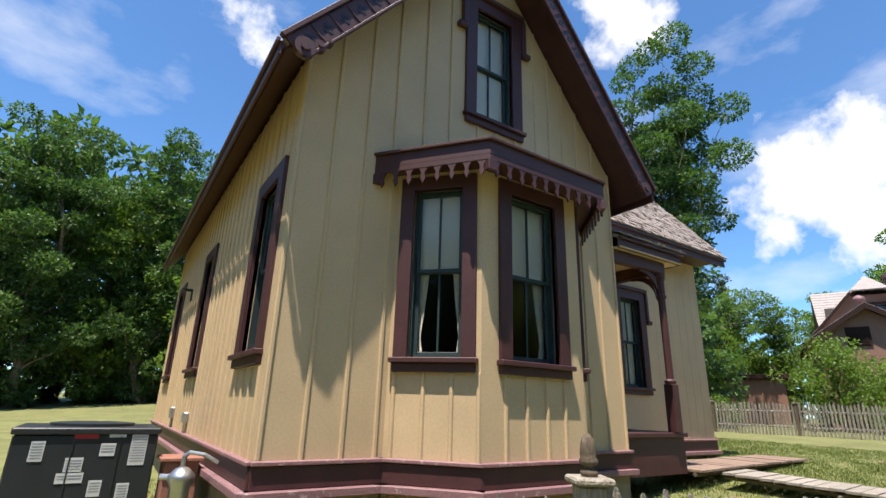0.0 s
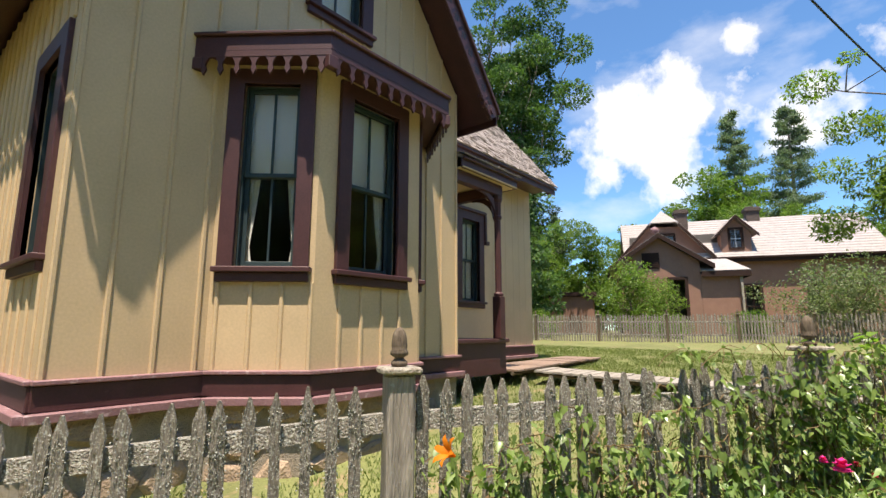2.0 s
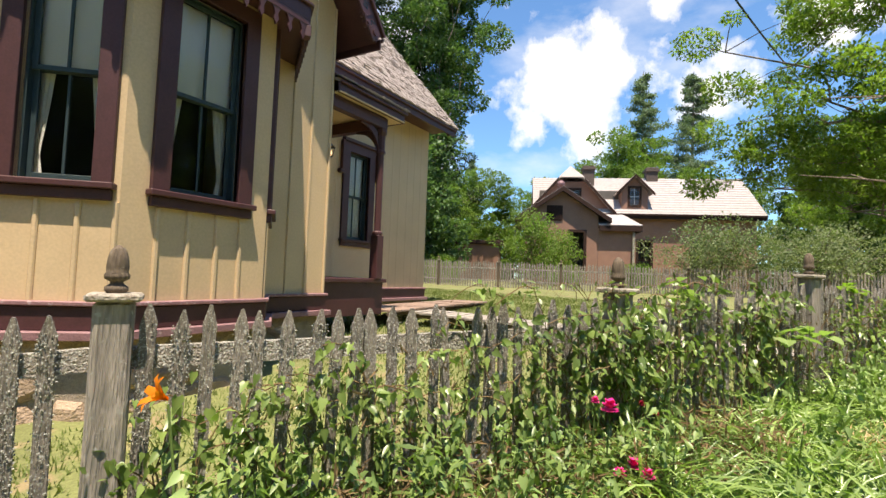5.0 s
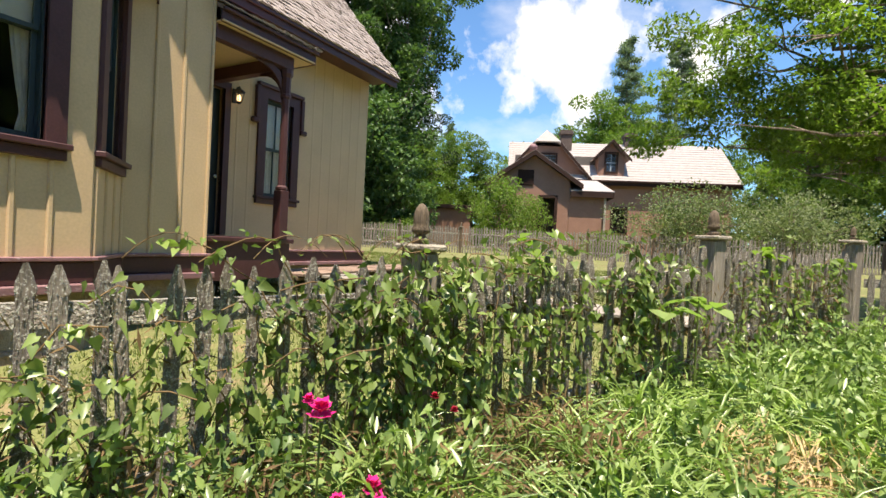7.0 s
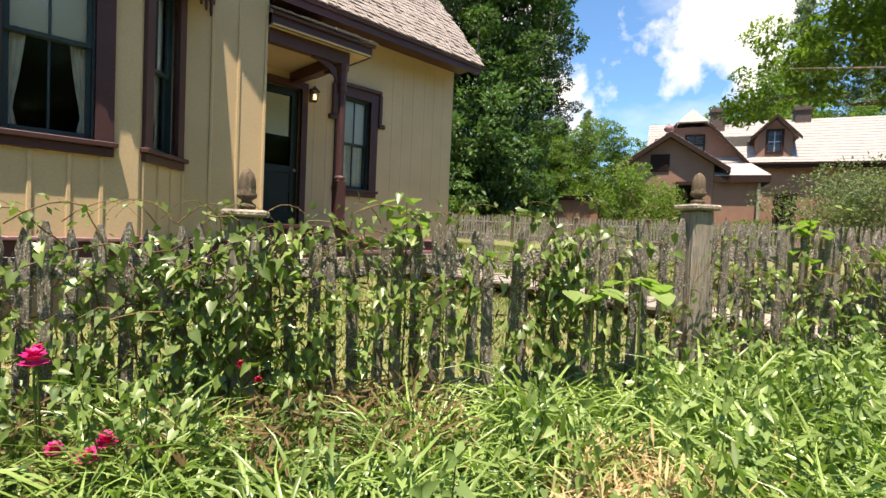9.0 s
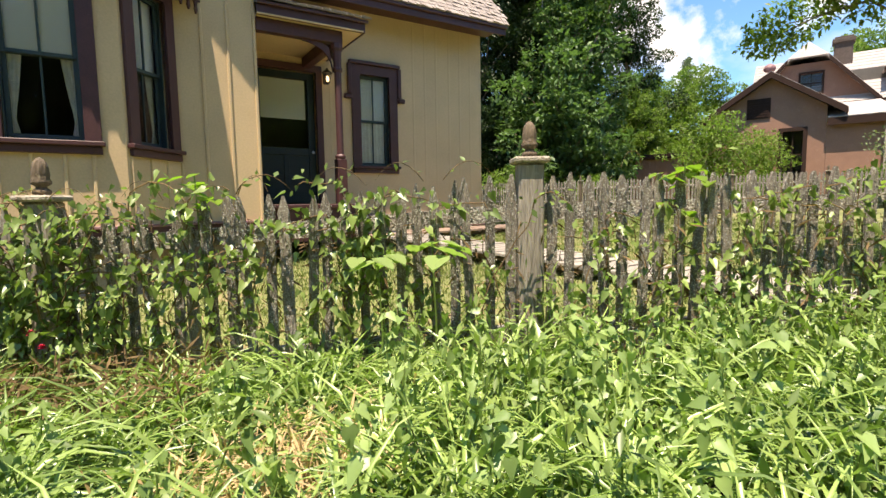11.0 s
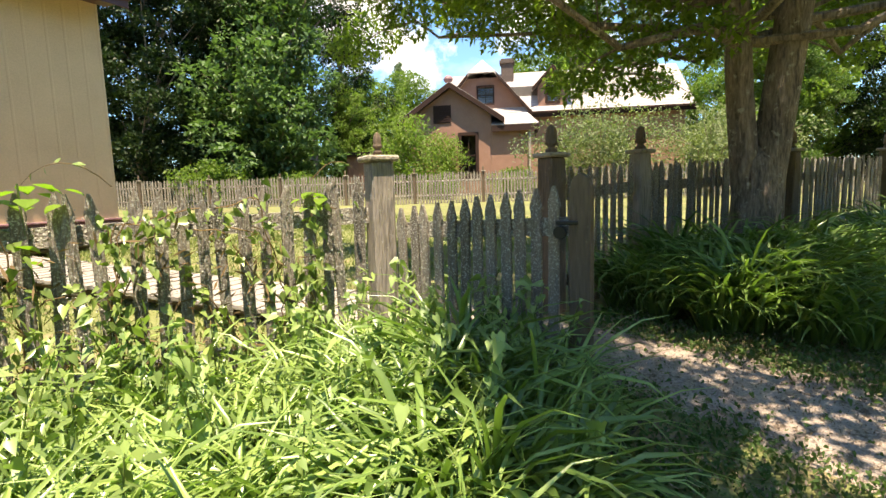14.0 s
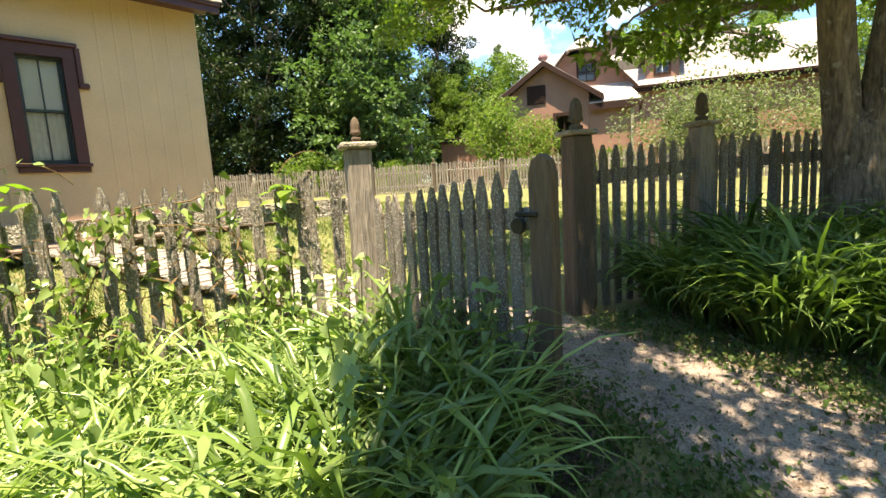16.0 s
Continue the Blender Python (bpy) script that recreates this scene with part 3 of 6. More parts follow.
# bay roof: soffit, fascia, scalloped valance, shingle slope
RB = [(2.46, YF), (3.32, 3.12), (5.22, 3.12), (6.08, YF)]
bm = bmesh.new()
lo = [bm.verts.new((x, y - 0.002, 4.0)) for x, y in RB]
hi = [bm.verts.new((x, y - 0.002, 4.03)) for x, y in RB]
bm.faces.new(lo)
bm.faces.new(hi)
for i in range(4):
    bm.faces.new((lo[i], lo[(i + 1) % 4], hi[(i + 1) % 4], hi[i]))
part("bay_soffit", bm, MAROON, cottage)
for i, (p, q) in enumerate(zip(RB, RB[1:])):
    m = wall_axes(p, q)
    ln_ = math.dist(p, q)
    bm = bmesh.new()
    box(bm, (0.0, -0.035, 3.93), (ln_, 0.0, 4.16), m, 0.004)
    box(bm, (-0.01, -0.05, 4.162), (ln_ + 0.01, 0.035, 4.20), m, 0.008)
    part("bay_fascia", bm, MAROON, cottage)
    # arches cut into the valance: posts with pointed drops
    n = 9 if i == 1 else 7
    step = (ln_ - 0.2) / n
    for k in range(n + 1):
        u = 0.1 + k * step
        bm = bmesh.new()
        prism(bm, [(u - 0.055, 3.93), (u - 0.03, 3.89), (u - 0.018, 3.85), (u - 0.03, 3.80), (u, 3.74), (u + 0.03, 3.80), (u + 0.018, 3.85), (u + 0.03, 3.89), (u + 0.055, 3.93)], (-0.03, -0.004), m)
        part("drop", bm, MAROON, cottage)
    bm = bmesh.new()
    box(bm, (-0.03, -0.07, 3.80), (0.09, 0.012, 3.93), m, 0.006)
    part("corner_block", bm, MAROON, cottage)
# water table, ledge, foundation stones
OUT = [(X0, YB), (X0, YF), BAY[0], BAY[1], BAY[2], BAY[3], (X1, YF)]
SEGS = list(zip(OUT, OUT[1:])) + [((8.45, EY), (EX1, EY)), ((EX1, EY), (EX1, 2 * WR - EY))]
for p, q in SEGS:
    m = wall_axes(p, q)
    ln_ = math.dist(p, q)
    for nm, z0, z1, n1, e, mt in (("base_cap", 0.745, 0.785, 0.075, 0.03, LEDGE), ("base_board", 0.54, 0.742, 0.045, 0.02, MAROON), ("drip_ledge", 0.46, 0.537, 0.12, 0.06, LEDGE)):
        bm = bmesh.new()
        box(bm, (-e, 0.001, z0), (ln_ + e, n1, z1), m, 0.008)
        part(nm, bm, mt, cottage)
    bm = bmesh.new()
    box(bm, (0, -0.35, -1.2), (ln_, -0.02, 0.458), m)
    part("foundation", bm, MORTAR, cottage, "rough mortared stone foundation")


def stone_mesh(seed):
    r = random.Random(seed)
    bm = bmesh.new()
    n = r.randint(6, 8)
    ang = sorted((i + r.uniform(-0.3, 0.3)) * 2 * math.pi / n for i in range(n))
    a, b, c = [], [], []
    for t in ang:
        k = r.uniform(0.82, 1.08)
        x, z = 0.5 * k * math.cos(t), 0.5 * k * math.sin(t)
        a.append(bm.verts.new((x, -0.02, z)))
        b.append(bm.verts.new((x * 0.97, 0.05, z * 0.97)))
        c.append(bm.verts.new((x * 0.7, 0.09 + r.uniform(-0.015, 0.02), z * 0.7)))
    for p, q in ((a, b), (b, c)):
        for i in range(n):
            bm.faces.new((p[i], p[(i + 1) % n], q[(i + 1) % n], q[i]))
    bm.faces.new(c)
    return mesh_of("stone", bm, STONE)


STONES = [stone_mesh(i) for i in range(7)]
rs = random.Random(5)
for (p, q), lowest in zip(SEGS[1:6], (-0.75, -0.75, -0.7, -0.7, -0.6)):
    m = wall_axes(p, q)
    ln_ = math.dist(p, q)
    z = 0.44
    while z > lowest:
        h = rs.uniform(0.22, 0.36)
        u = rs.uniform(0.0, 0.1)
        while u < ln_:
            w = rs.uniform(0.32, 0.80)
            if u + w > ln_ + 0.05:
                break
            piece("stone", rs.choice(STONES), m @ Matrix.Translation((u + w / 2, -0.03, z - h / 2 + 0.1)) @ Matrix.Diagonal((w * 1.10, rs.uniform(0.45, 0.75), h * 1.2, 1)), cottage)
            u += w + 0.015
        z -= h + 0.01


# roofs
def slope(name, p0, p1, q1, q0, thick, material, label=""):
    """A roof slab: p0-p1 along the eave, q0-q1 along the ridge."""
    bm = bmesh.new()
    pts = [Vector(v) for v in (p0, p1, q1, q0)]
    nrm = (pts[1] - pts[0]).cross(pts[3] - pts[0]).normalized()
    if nrm.z < 0:
        nrm = -nrm
    a = [bm.verts.new(v) for v in pts]
    b = [bm.verts.new(v - nrm * thick) for v in pts]
    bm.faces.new(a)
    bm.faces.new(b[::-1])
    for i in range(4):
        bm.faces.new((a[i], a[(i + 1) % 4], b[(i + 1) % 4], b[i]))
    return part(name, bm, material, cottage, label)


RY0, RY1 = 3.72, 14.7
ZA = EAVE + PITCH * (APEX - RX0)
RX1 = 2 * APEX - RX0
slope("main_roof", (RX0, RY0, EAVE), (RX0, RY1, EAVE), (APEX, RY1, ZA), (APEX, RY0, ZA), 0.07, SHINGLE, "dark weathered wood shingle roof")
slope("main_roof", (RX1, RY1, EAVE), (RX1, RY0, EAVE), (APEX, RY0, ZA), (APEX, RY1, ZA), 0.07, SHINGLE)
slope("soffit", (RX0 + 0.02, RY0 + 0.05, EAVE - 0.09), (RX0 + 0.02, RY1 - 0.05, EAVE - 0.09), (APEX, RY1 - 0.05, ZA - 0.115), (APEX, RY0 + 0.05, ZA - 0.115), 0.03, MAROON)
slope("soffit", (RX1 - 0.02, RY1 - 0.05, EAVE - 0.09), (RX1 - 0.02, RY0 + 0.05, EAVE - 0.09), (APEX, RY0 + 0.05, ZA - 0.115), (APEX, RY1 - 0.05, ZA - 0.115), 0.03, MAROON)
for x, s in ((RX0, -1), (RX1, 1)):
    bm = bmesh.new()
    a, b = sorted((x, x + s * 0.03))
    box(bm, (a, RY0, EAVE - 0.20), (b, RY1, EAVE - 0.04), None, 0.006)
    a, b = sorted((x + s * 0.032, x + s * 0.07))
    box(bm, (a, RY0 - 0.02, EAVE - 0.075), (b, RY1, EAVE - 0.015), None, 0.01)
    part("eave_board", bm, MAROON, cottage)
# bargeboards; raised black clover discs stand in for the shade in pierced holes
slen = math.hypot(APEX - RX0, ZA - EAVE)
for s in (-1, 1):
    d = Vector((1, 0, PITCH)).normalized() if s < 0 else Vector((-1, 0, PITCH)).normalized()
    up = Vector((-d.z * (1 if s < 0 else -1), 0, abs(d.x)))
    m = Matrix((d, Vector((0, -1, 0)), up)).transposed().to_4x4()
    m.translation = (RX0 if s < 0 else RX1, RY0, EAVE)
    bm = bmesh.new()
    box(bm, (0.0, 0.0, -0.30), (slen, 0.035, -0.012), m, 0.005)
    barge = part("bargeboard", bm, MAROON, cottage, "maroon bargeboard with black clover discs for pierced holes")
    bm = bmesh.new()
    box(bm, (-0.03, 0.0, -0.01), (slen, 0.075, 0.045), m, 0.008)
    box(bm, (0.0, 0.037, -0.30), (slen, 0.055, -0.268), m, 0.005)
    part("rake_moulding", bm, MAROON, barge)
    k = 0.22
    while k < slen - 0.1:
        bm = bmesh.new()
        for t in range(4):
            c = m @ Vector((k + 0.042 * math.cos(t * math.pi / 2), 0.036, -0.145 + 0.042 * math.sin(t * math.pi / 2)))
            r = [bm.verts.new(c + (d * math.cos(i * math.pi / 4) + up * math.sin(i * math.pi / 4)) * 0.028) for i in range(8)]
            f = bm.faces.new(r)
            bmesh.ops.extrude_face_region(bm, geom=[f])
            for v in r:
                v.co.y -= 0.003
        part("clover", bm, BLACK, barge)
        bm = bmesh.new()
        box(bm, (k + 0.135, 0.036, -0.265), (k + 0.15, 0.046, -0.03), m)
        part("panel_strip", bm, MAROON, barge)
        k += 0.29
    bm = bmesh.new()
    for cu, cz, rad, deep in ((0.10, -0.19, 0.115, 0.06), (0.27, -0.26, 0.065, 0.05), (0.40, -0.275, 0.045, 0.045)):
        prism(bm, [(cu + rad * math.cos(i * math.pi / 8), cz + rad * math.sin(i * math.pi / 8)) for i in range(16)], (-0.02, deep), m)
        prism(bm, [(cu + rad * 0.45 * math.cos(i * math.pi / 5), cz + rad * 0.45 * math.sin(i * math.pi / 5)) for i in range(10)], (deep, deep + 0.02), m)
    part("rake_scroll", bm, MAROON, barge, "carved scroll at the foot of the bargeboard")

# wing roof
for y0, s in ((WYE, 1), (2 * WR - WYE, -1)):
    slope("wing_roof", (5.6, y0, WE), (12.66, y0, WE), (12.75, WR, WZR), (4.3, WR, WZR), 0.06, SHINGLE, "curling grey wood shingle roof")
bm = bmesh.new()
box(bm, (RX1 - 0.1, WYE + 0.001, WE - 0.22), (12.65, WYE + 0.035, WE - 0.04), None, 0.005)
box(bm, (RX1 - 0.1, WYE - 0.05, WE - 0.085), (12.67, WYE - 0.001, WE - 0.02), None, 0.012)
box(bm, (RX1 - 0.1, WYE + 0.037, WE - 0.075), (12.6, EY - 0.001, WE - 0.045), None)
part("wing_eave_board", bm, MAROON, cottage)
md = Vector((0, 1, WPITCH)).normalized()
mu = Vector((0, -md.z, md.y))
m = Matrix((md, Vector((1, 0, 0)), mu)).transposed().to_4x4()
m.translation = (12.62, WYE, WE)
bm = bmesh.new()
box(bm, (0, 0, -0.28), (math.hypot(WR - WYE, WZR - WE), 0.04, -0.01), m, 0.006)
part("wing_bargeboard", bm, MAROON, cottage)


def shingle_mesh(k):
    r = random.Random(k)
    bm = bmesh.new()
    curl = r.uniform(0.0, 0.02)
    v = [(-0.5, 0, 0.004), (0.5, 0, 0.004), (0.5, 0.5, 0.012), (-0.5, 0.5, 0.012), (-0.5, 1, 0), (0.5, 1, 0)]
    t = [(-0.5, 0, 0.020 + curl), (0.5, 0, 0.018 + curl * 0.5), (0.5, 0.5, 0.018), (-0.5, 0.5, 0.018), (-0.5, 1, 0.008), (0.5, 1, 0.008)]
    a = [bm.verts.new(p) for p in v]
    b = [bm.verts.new(p) for p in t]
    for q in ((0, 1, 2, 3), (3, 2, 5, 4)):
        bm.faces.new([b[i] for i in q])
    for i, j in ((0, 1), (1, 2), (2, 5), (4, 3), (3, 0)):
        bm.faces.new((a[i], a[j], b[j], b[i]))
    return v, t, mesh_of("shingle", bm, SHINGLE)


SHM = [shingle_mesh(k) for k in range(5)]


def shingle_field(origin, along, up, length, height, parent, wide=0.13, course=0.15, singles=lambda u, v: False, keep=lambda u, v: True, seed=1, label="weathered wood shingles"):
    """Courses of shingles on a slope; those named by singles are objects of their own."""
    r = random.Random(seed)
    along, up = Vector(along).normalized(), Vector(up).normalized()
    nrm = along.cross(up)
    m0 = Matrix((along, up, nrm)).transposed().to_4x4()
    m0.translation = origin
    vs, fs, v = [], [], -0.03
    quads = ((6, 7, 8, 9), (9, 8, 11, 10), (0, 1, 7, 6), (1, 2, 8, 7), (2, 5, 11, 8), (4, 3, 9, 10), (3, 0, 6, 9))
    count = 0
    while v < height - 0.05:
        u = -r.uniform(0, wide)
        while u < length:
            w = wide * r.uniform(0.6, 1.4)
            if keep(u + w / 2, v):
                lo, hi, me = r.choice(SHM)
                m = m0 @ Matrix.Translation((u + w / 2, v + r.uniform(-0.012, 0.012), 0.002)) @ Matrix.Diagonal((w * 0.95, course * 1.5, 1.0 + r.uniform(0, 0.5), 1)) @ Matrix.Rotation(r.uniform(-0.02, 0.02), 4, "Z")
                if count < 300 and singles(u, v):
                    piece("shingle", me, m, parent)
                    count += 1
                else:
                    k = len(vs)
                    vs.extend(m @ Vector(p) for p in (*lo, *hi))
                    fs.extend(tuple(k + i for i in q) for q in quads)
            u += w
        v += course
    if vs:
        soup("shingle_rest", vs, fs, SHINGLE, parent, label, kind="stuff")


hs = math.hypot(WR - WYE, WZR - WE)
shingle_field((6.2, WYE - 0.03, WE + 0.002), (1, 0, 0), md, 6.48, hs, cottage, singles=lambda u, v: v < 0.95 and u > 1.0, keep=lambda u, v: u + 6.2 > RX1 - 0.1 - v * 0.63, seed=3)
# bay roof slope
bm = bmesh.new()
top = [(3.35, YF - 0.005, 4.52), (5.17, YF - 0.005, 4.52)]
b = [bm.verts.new((x, y - 0.004, 4.205)) for x, y in RB]
t = [bm.verts.new(p) for p in top]
bm.faces.new((b[0], b[1], t[0]))
bm.faces.new((b[1], b[2], t[1], t[0]))
bm.faces.new((b[2], b[3], t[1]))
bm.faces.new(b)
bm.faces.new((b[0], t[0], t[1], b[3]))
part("bay_roof", bm, mat("tarred_roof_sheet", (0.035, 0.033, 0.032), 0.7, 0.4, 6, 60, 0.6, tint=(0.12, 0.12, 0.11), tint_at=0.6), cottage, "black tarred sheet bay roof")

# porch
PX, PY = 8.60, 4.12
bm = bmesh.new()
box(bm, (X1 + 0.001, 4.26, 0.95), (8.42, EY - 0.001, 1.02), None, 0.01)
part("porch_floor", bm, MAROON, cottage, "maroon painted porch floor")
bm = bmesh.new()
box(bm, (X1 + 0.05, 4.31, 0.40), (8.37, 4.34, 0.948))
box(bm, (8.34, 4.345, 0.40), (8.37, EY - 0.002, 0.948))
part("porch_skirt", bm, MAROON, cottage)
pt = 4.86
slope("porch_roof", (X1 + 0.002, PY, 4.10), (PX, PY, 4.10), (PX, EY - 0.002, pt), (X1 + 0.002, EY - 0.002, pt), 0.05, SHINGLE, "weathered wood shingle porch roof")
upv = Vector((0, EY - PY, pt - 4.10)).normalized()
shingle_field((X1 + 0.02, PY - 0.03, 4.102), (1, 0, 0), upv, PX - X1, 2.0, cottage, seed=9)
bm = bmesh.new()
box(bm, (X1 + 0.001, PY + 0.01, 3.88), (PX - 0.01, PY + 0.045, 4.04), None, 0.005)
box(bm, (PX - 0.05, PY + 0.046, 3.88), (PX - 0.012, EY - 0.001, 4.04), None, 0.005)
prism(bm, [(PY + 0.05, 4.04), (EY - 0.01, 4.04), (EY - 0.01, pt - 0.06)], (-PX + 0.05, -PX + 0.012), Matrix(((0, -1, 0, 0), (1, 0, 0, 0), (0, 0, 1, 0), (0, 0, 0, 1))))
box(bm, (X1 + 0.001, PY - 0.04, 4.035), (PX + 0.03, PY + 0.008, 4.085), None, 0.01)
part("porch_fascia", bm, MAROON, cottage)
bm = bmesh.new()
box(bm, (X1 + 0.001, 4.23, 3.68), (8.22, 4.37, 3.878), None, 0.008)
box(bm, (8.06, 4.372, 3.68), (8.22, EY - 0.001, 3.878), None, 0.008)
part("porch_beam", bm, MAROON, cottage)
bm = bmesh.new()
box(bm, (X1 + 0.002, 4.1, 3.885), (PX - 0.055, EY - 0.002, 3.905))
part("porch_ceiling", bm, OCHRE, cottage, "ochre boarded porch ceiling")
# post with base block, collar and capital
bm = bmesh.new()
c = (8.14, 4.30)
box(bm, (c[0] - 0.085, c[1] - 0.085, 1.022), (c[0] + 0.085, c[1] + 0.085, 1.78), None, 0.01)
lathe(bm, [(0.075, 1.78), (0.095, 1.80), (0.095, 1.83), (0.062, 1.86), (0.062, 3.22), (0.085, 3.24), (0.085, 3.28), (0.07, 3.30), (0.075, 3.55), (0.10, 3.60), (0.10, 3.679)], (c[0], c[1], 0), 8)
post = part("porch_post", bm, MAROON, cottage, "slender chamfered maroon porch post")
for dx, dy in ((-1, 0), (0, 1)):
    bm = bmesh.new()
    mm = Matrix.Translation((c[0], c[1], 0)) @ Matrix(((dx, -dy, 0, 0), (dy, dx, 0, 0), (0, 0, 1, 0), (0, 0, 0, 1)))
    arc = [(0.08 + 0.5 * (1 - math.cos(t)), 3.20 + 0.45 * math.sin(t)) for t in [i * math.pi / 16 for i in range(9)]]
    prism(bm, [(0.08, 3.20), *[(u, z) for u, z in arc[1:]], (0.58, 3.679), (0.30, 3.679), (0.14, 3.60), (0.08, 3.45)][:12], (-0.02, 0.02), mm)
    part("bracket", bm, MAROON, post, "sawn scroll bracket")
# door
bm = bmesh.new()
a, b, z0, z1 = DOOR
prism(bm, [(a - 0.12, z0), (a, z0), (a, z1), (b, z1), (b, z0), (b + 0.12, z0), (b + 0.12, z1 + 0.13), (a - 0.12, z1 + 0.13)], (-0.05, 0.05), me_)
doorway = part("door", bm, MAROON, cottage, "maroon door casing")
bm = bmesh.new()
d0, d1 = a + 0.015, b - 0.015
for p, q in (((d0, z0 + 0.025), (d0 + 0.14, z1 - 0.01)), ((d1 - 0.14, z0 + 0.025), (d1, z1 - 0.01)), ((d0 + 0.14, z1 - 0.14), (d1 - 0.14, z1 - 0.01)), ((d0 + 0.14, 2.0), (d1 - 0.14, 2.14)), ((d0 + 0.14, z0 + 0.025), (d1 - 0.14, z0 + 0.24)), (((d0 + d1) / 2 - 0.05, z0 + 0.24), ((d0 + d1) / 2 + 0.05, 2.0))):
    box(bm, (p[0], -0.12, p[1]), (q[0], -0.075, q[1]), me_, 0.005)
box(bm, (d0 + 0.14, -0.11, z0 + 0.24), (d1 - 0.14, -0.095, 2.0), me_)
part("door_leaf", bm, DOORP, doorway, "dark teal half-glazed door, shut")
sheet("door_glass", d0 + 0.14, d1 - 0.14, 2.14, z1 - 0.14, -0.082, me_, GLASS, doorway)
bm = bmesh.new()
box(bm, (7.25, -0.094, 2.71), (8.12, -0.088, 3.46), me_)
box(bm, (7.25, -0.096, 2.70), (8.12, -0.083, 2.725), me_)
part("door_shade", bm, SHADE, doorway, "white roller shade over the door glass")
bm = bmesh.new()
lathe(bm, [(0.012, 0), (0.012, 0.02), (0.03, 0.035), (0.03, 0.055), (0.012, 0.065)], (0, 0, 0), 10)
bmesh.ops.transform(bm, matrix=Matrix.Translation((8.24, EY + 0.075, 2.06)) @ Matrix.Rotation(math.pi / 2, 4, "X"), verts=bm.verts)
part("door_knob", bm, METAL, doorway)

# wall lantern
lan = thing("wall_lantern", (8.52, EY, 3.4), "black iron wall lantern, lit, by the door", "lamp")
bm = bmesh.new()
box(bm, (8.48, EY - 0.03, 3.42), (8.56, EY - 0.002, 3.68), None, 0.01)
tube(bm, [(8.52, EY - 0.02, 3.62), (8.52, EY - 0.10, 3.70), (8.52, EY - 0.15, 3.68)], [0.012, 0.01, 0.01], 6)
part("back_plate", bm, BLACK, lan)
bm = bmesh.new()
lathe(bm, [(0.012, 0.29), (0.025, 0.26), (0.10, 0.20), (0.105, 0.185), (0.03, 0.18)], (8.52, EY - 0.15, 3.42), 8)
lathe(bm, [(0.015, -0.03), (0.05, 0.0), (0.055, 0.012)], (8.52, EY - 0.15, 3.42), 8)
for t in range(4):
    x, y = math.cos(t * math.pi / 2 + 0.78), math.sin(t * math.pi / 2 + 0.78)
    tube(bm, [(8.52 + 0.05 * x, EY - 0.15 + 0.05 * y, 3.43), (8.52 + 0.085 * x, EY - 0.15 + 0.085 * y, 3.60)], [0.006, 0.006], 5)
part("cage", bm, BLACK, lan)
bm = bmesh.new()
lathe(bm, [(0.02, 0.0), (0.034, 0.04), (0.03, 0.09), (0.012, 0.12)], (8.52, EY - 0.15, 3.44), 10)
part("bulb", bm, LAMPGLOW, lan, "glowing bulb")


# ---- ground ----
def ground():
    xs = np.unique(np.concatenate((np.arange(-12, 32, 0.5), np.linspace(32, 90, 30), np.linspace(-90, -12, 30), np.array([-900, -400, 400, 900.0]))))
    ys = np.unique(np.concatenate((np.arange(-14, 24, 0.5), np.linspace(24, 90, 30), np.linspace(-90, -14, 24), np.array([-900, -400, 400, 900.0]))))
    gx, gy = np.meshgrid(xs, ys)
    rng = np.random.default_rng(4)
    gz = ground_z(gx, gy) + 0.012 * rng.normal(size=gx.shape)
    v = np.stack((gx, gy, gz), -1).reshape(-1, 3)
    n, k = len(xs), len(ys)
    i = (np.arange(k - 1)[:, None] * n + np.arange(n - 1)[None, :]).ravel()
    f = np.stack((i, i + 1, i + n + 1, i + n), 1)
    return soup_np("ground", v, f, LAWN, None, "mown yellow-green lawn with dry patches", "lawn", "structure")


ground()


def grass_tufts(name, n, area, size, material, label, seed, keep=None):
    """Short blades over an area of the lawn."""
    rng = np.random.default_rng(seed)
    x = rng.uniform(area[0], area[1], n)
    y = rng.uniform(area[2], area[3], n)
    if keep is not None:
        ok = keep(x, y)
        x, y = x[ok], y[ok]
    z = ground_z(x, y)
    n = len(x)
    a = rng.uniform(0, 6.28, n)
    h = size * rng.uniform(0.5, 1.3, n)
    lean = h * rng.uniform(0.2, 0.8, n)
    b = rng.uniform(0, 6.28, n)
    wd = 0.14 * size + 0.002
    p = np.stack((x, y, z - 0.01), 1)
    s = np.stack((np.cos(a), np.sin(a), 0 * a), 1) * wd
    t = p + np.stack((np.cos(b) * lean, np.sin(b) * lean, h), 1)
    v = np.stack((p - s, p + s, t), 1).reshape(-1, 3)
    f = np.arange(3 * n).reshape(-1, 3)
    return soup_np(name, v, f, material, None, label, "grass", "stuff")


L_LAWN = leaf_mat("lawn_blade", (0.10, 0.145, 0.035), (0.22, 0.25, 0.085), 0.25, 0.6)


def off_fence(x, y):
    return (x - 2.355) * -0.515 + (y - 1.14) * -0.857


house_clear = lambda x, y: (off_fence(x, y) < -0.05) & ~((x > 1.4) & (x < 12.5) & (y > 6.0)) & ~((x > 1.4) & (x < 6.9) & (y > 4.2)) & ~((x > 2.75) & (x < 5.8) & (y > 3.4))
grass_tufts("lawn_grass", 150000, (0, 18, -3, 11), 0.06, L_LAWN, "short mown lawn grass round the cottage", 7, house_clear)

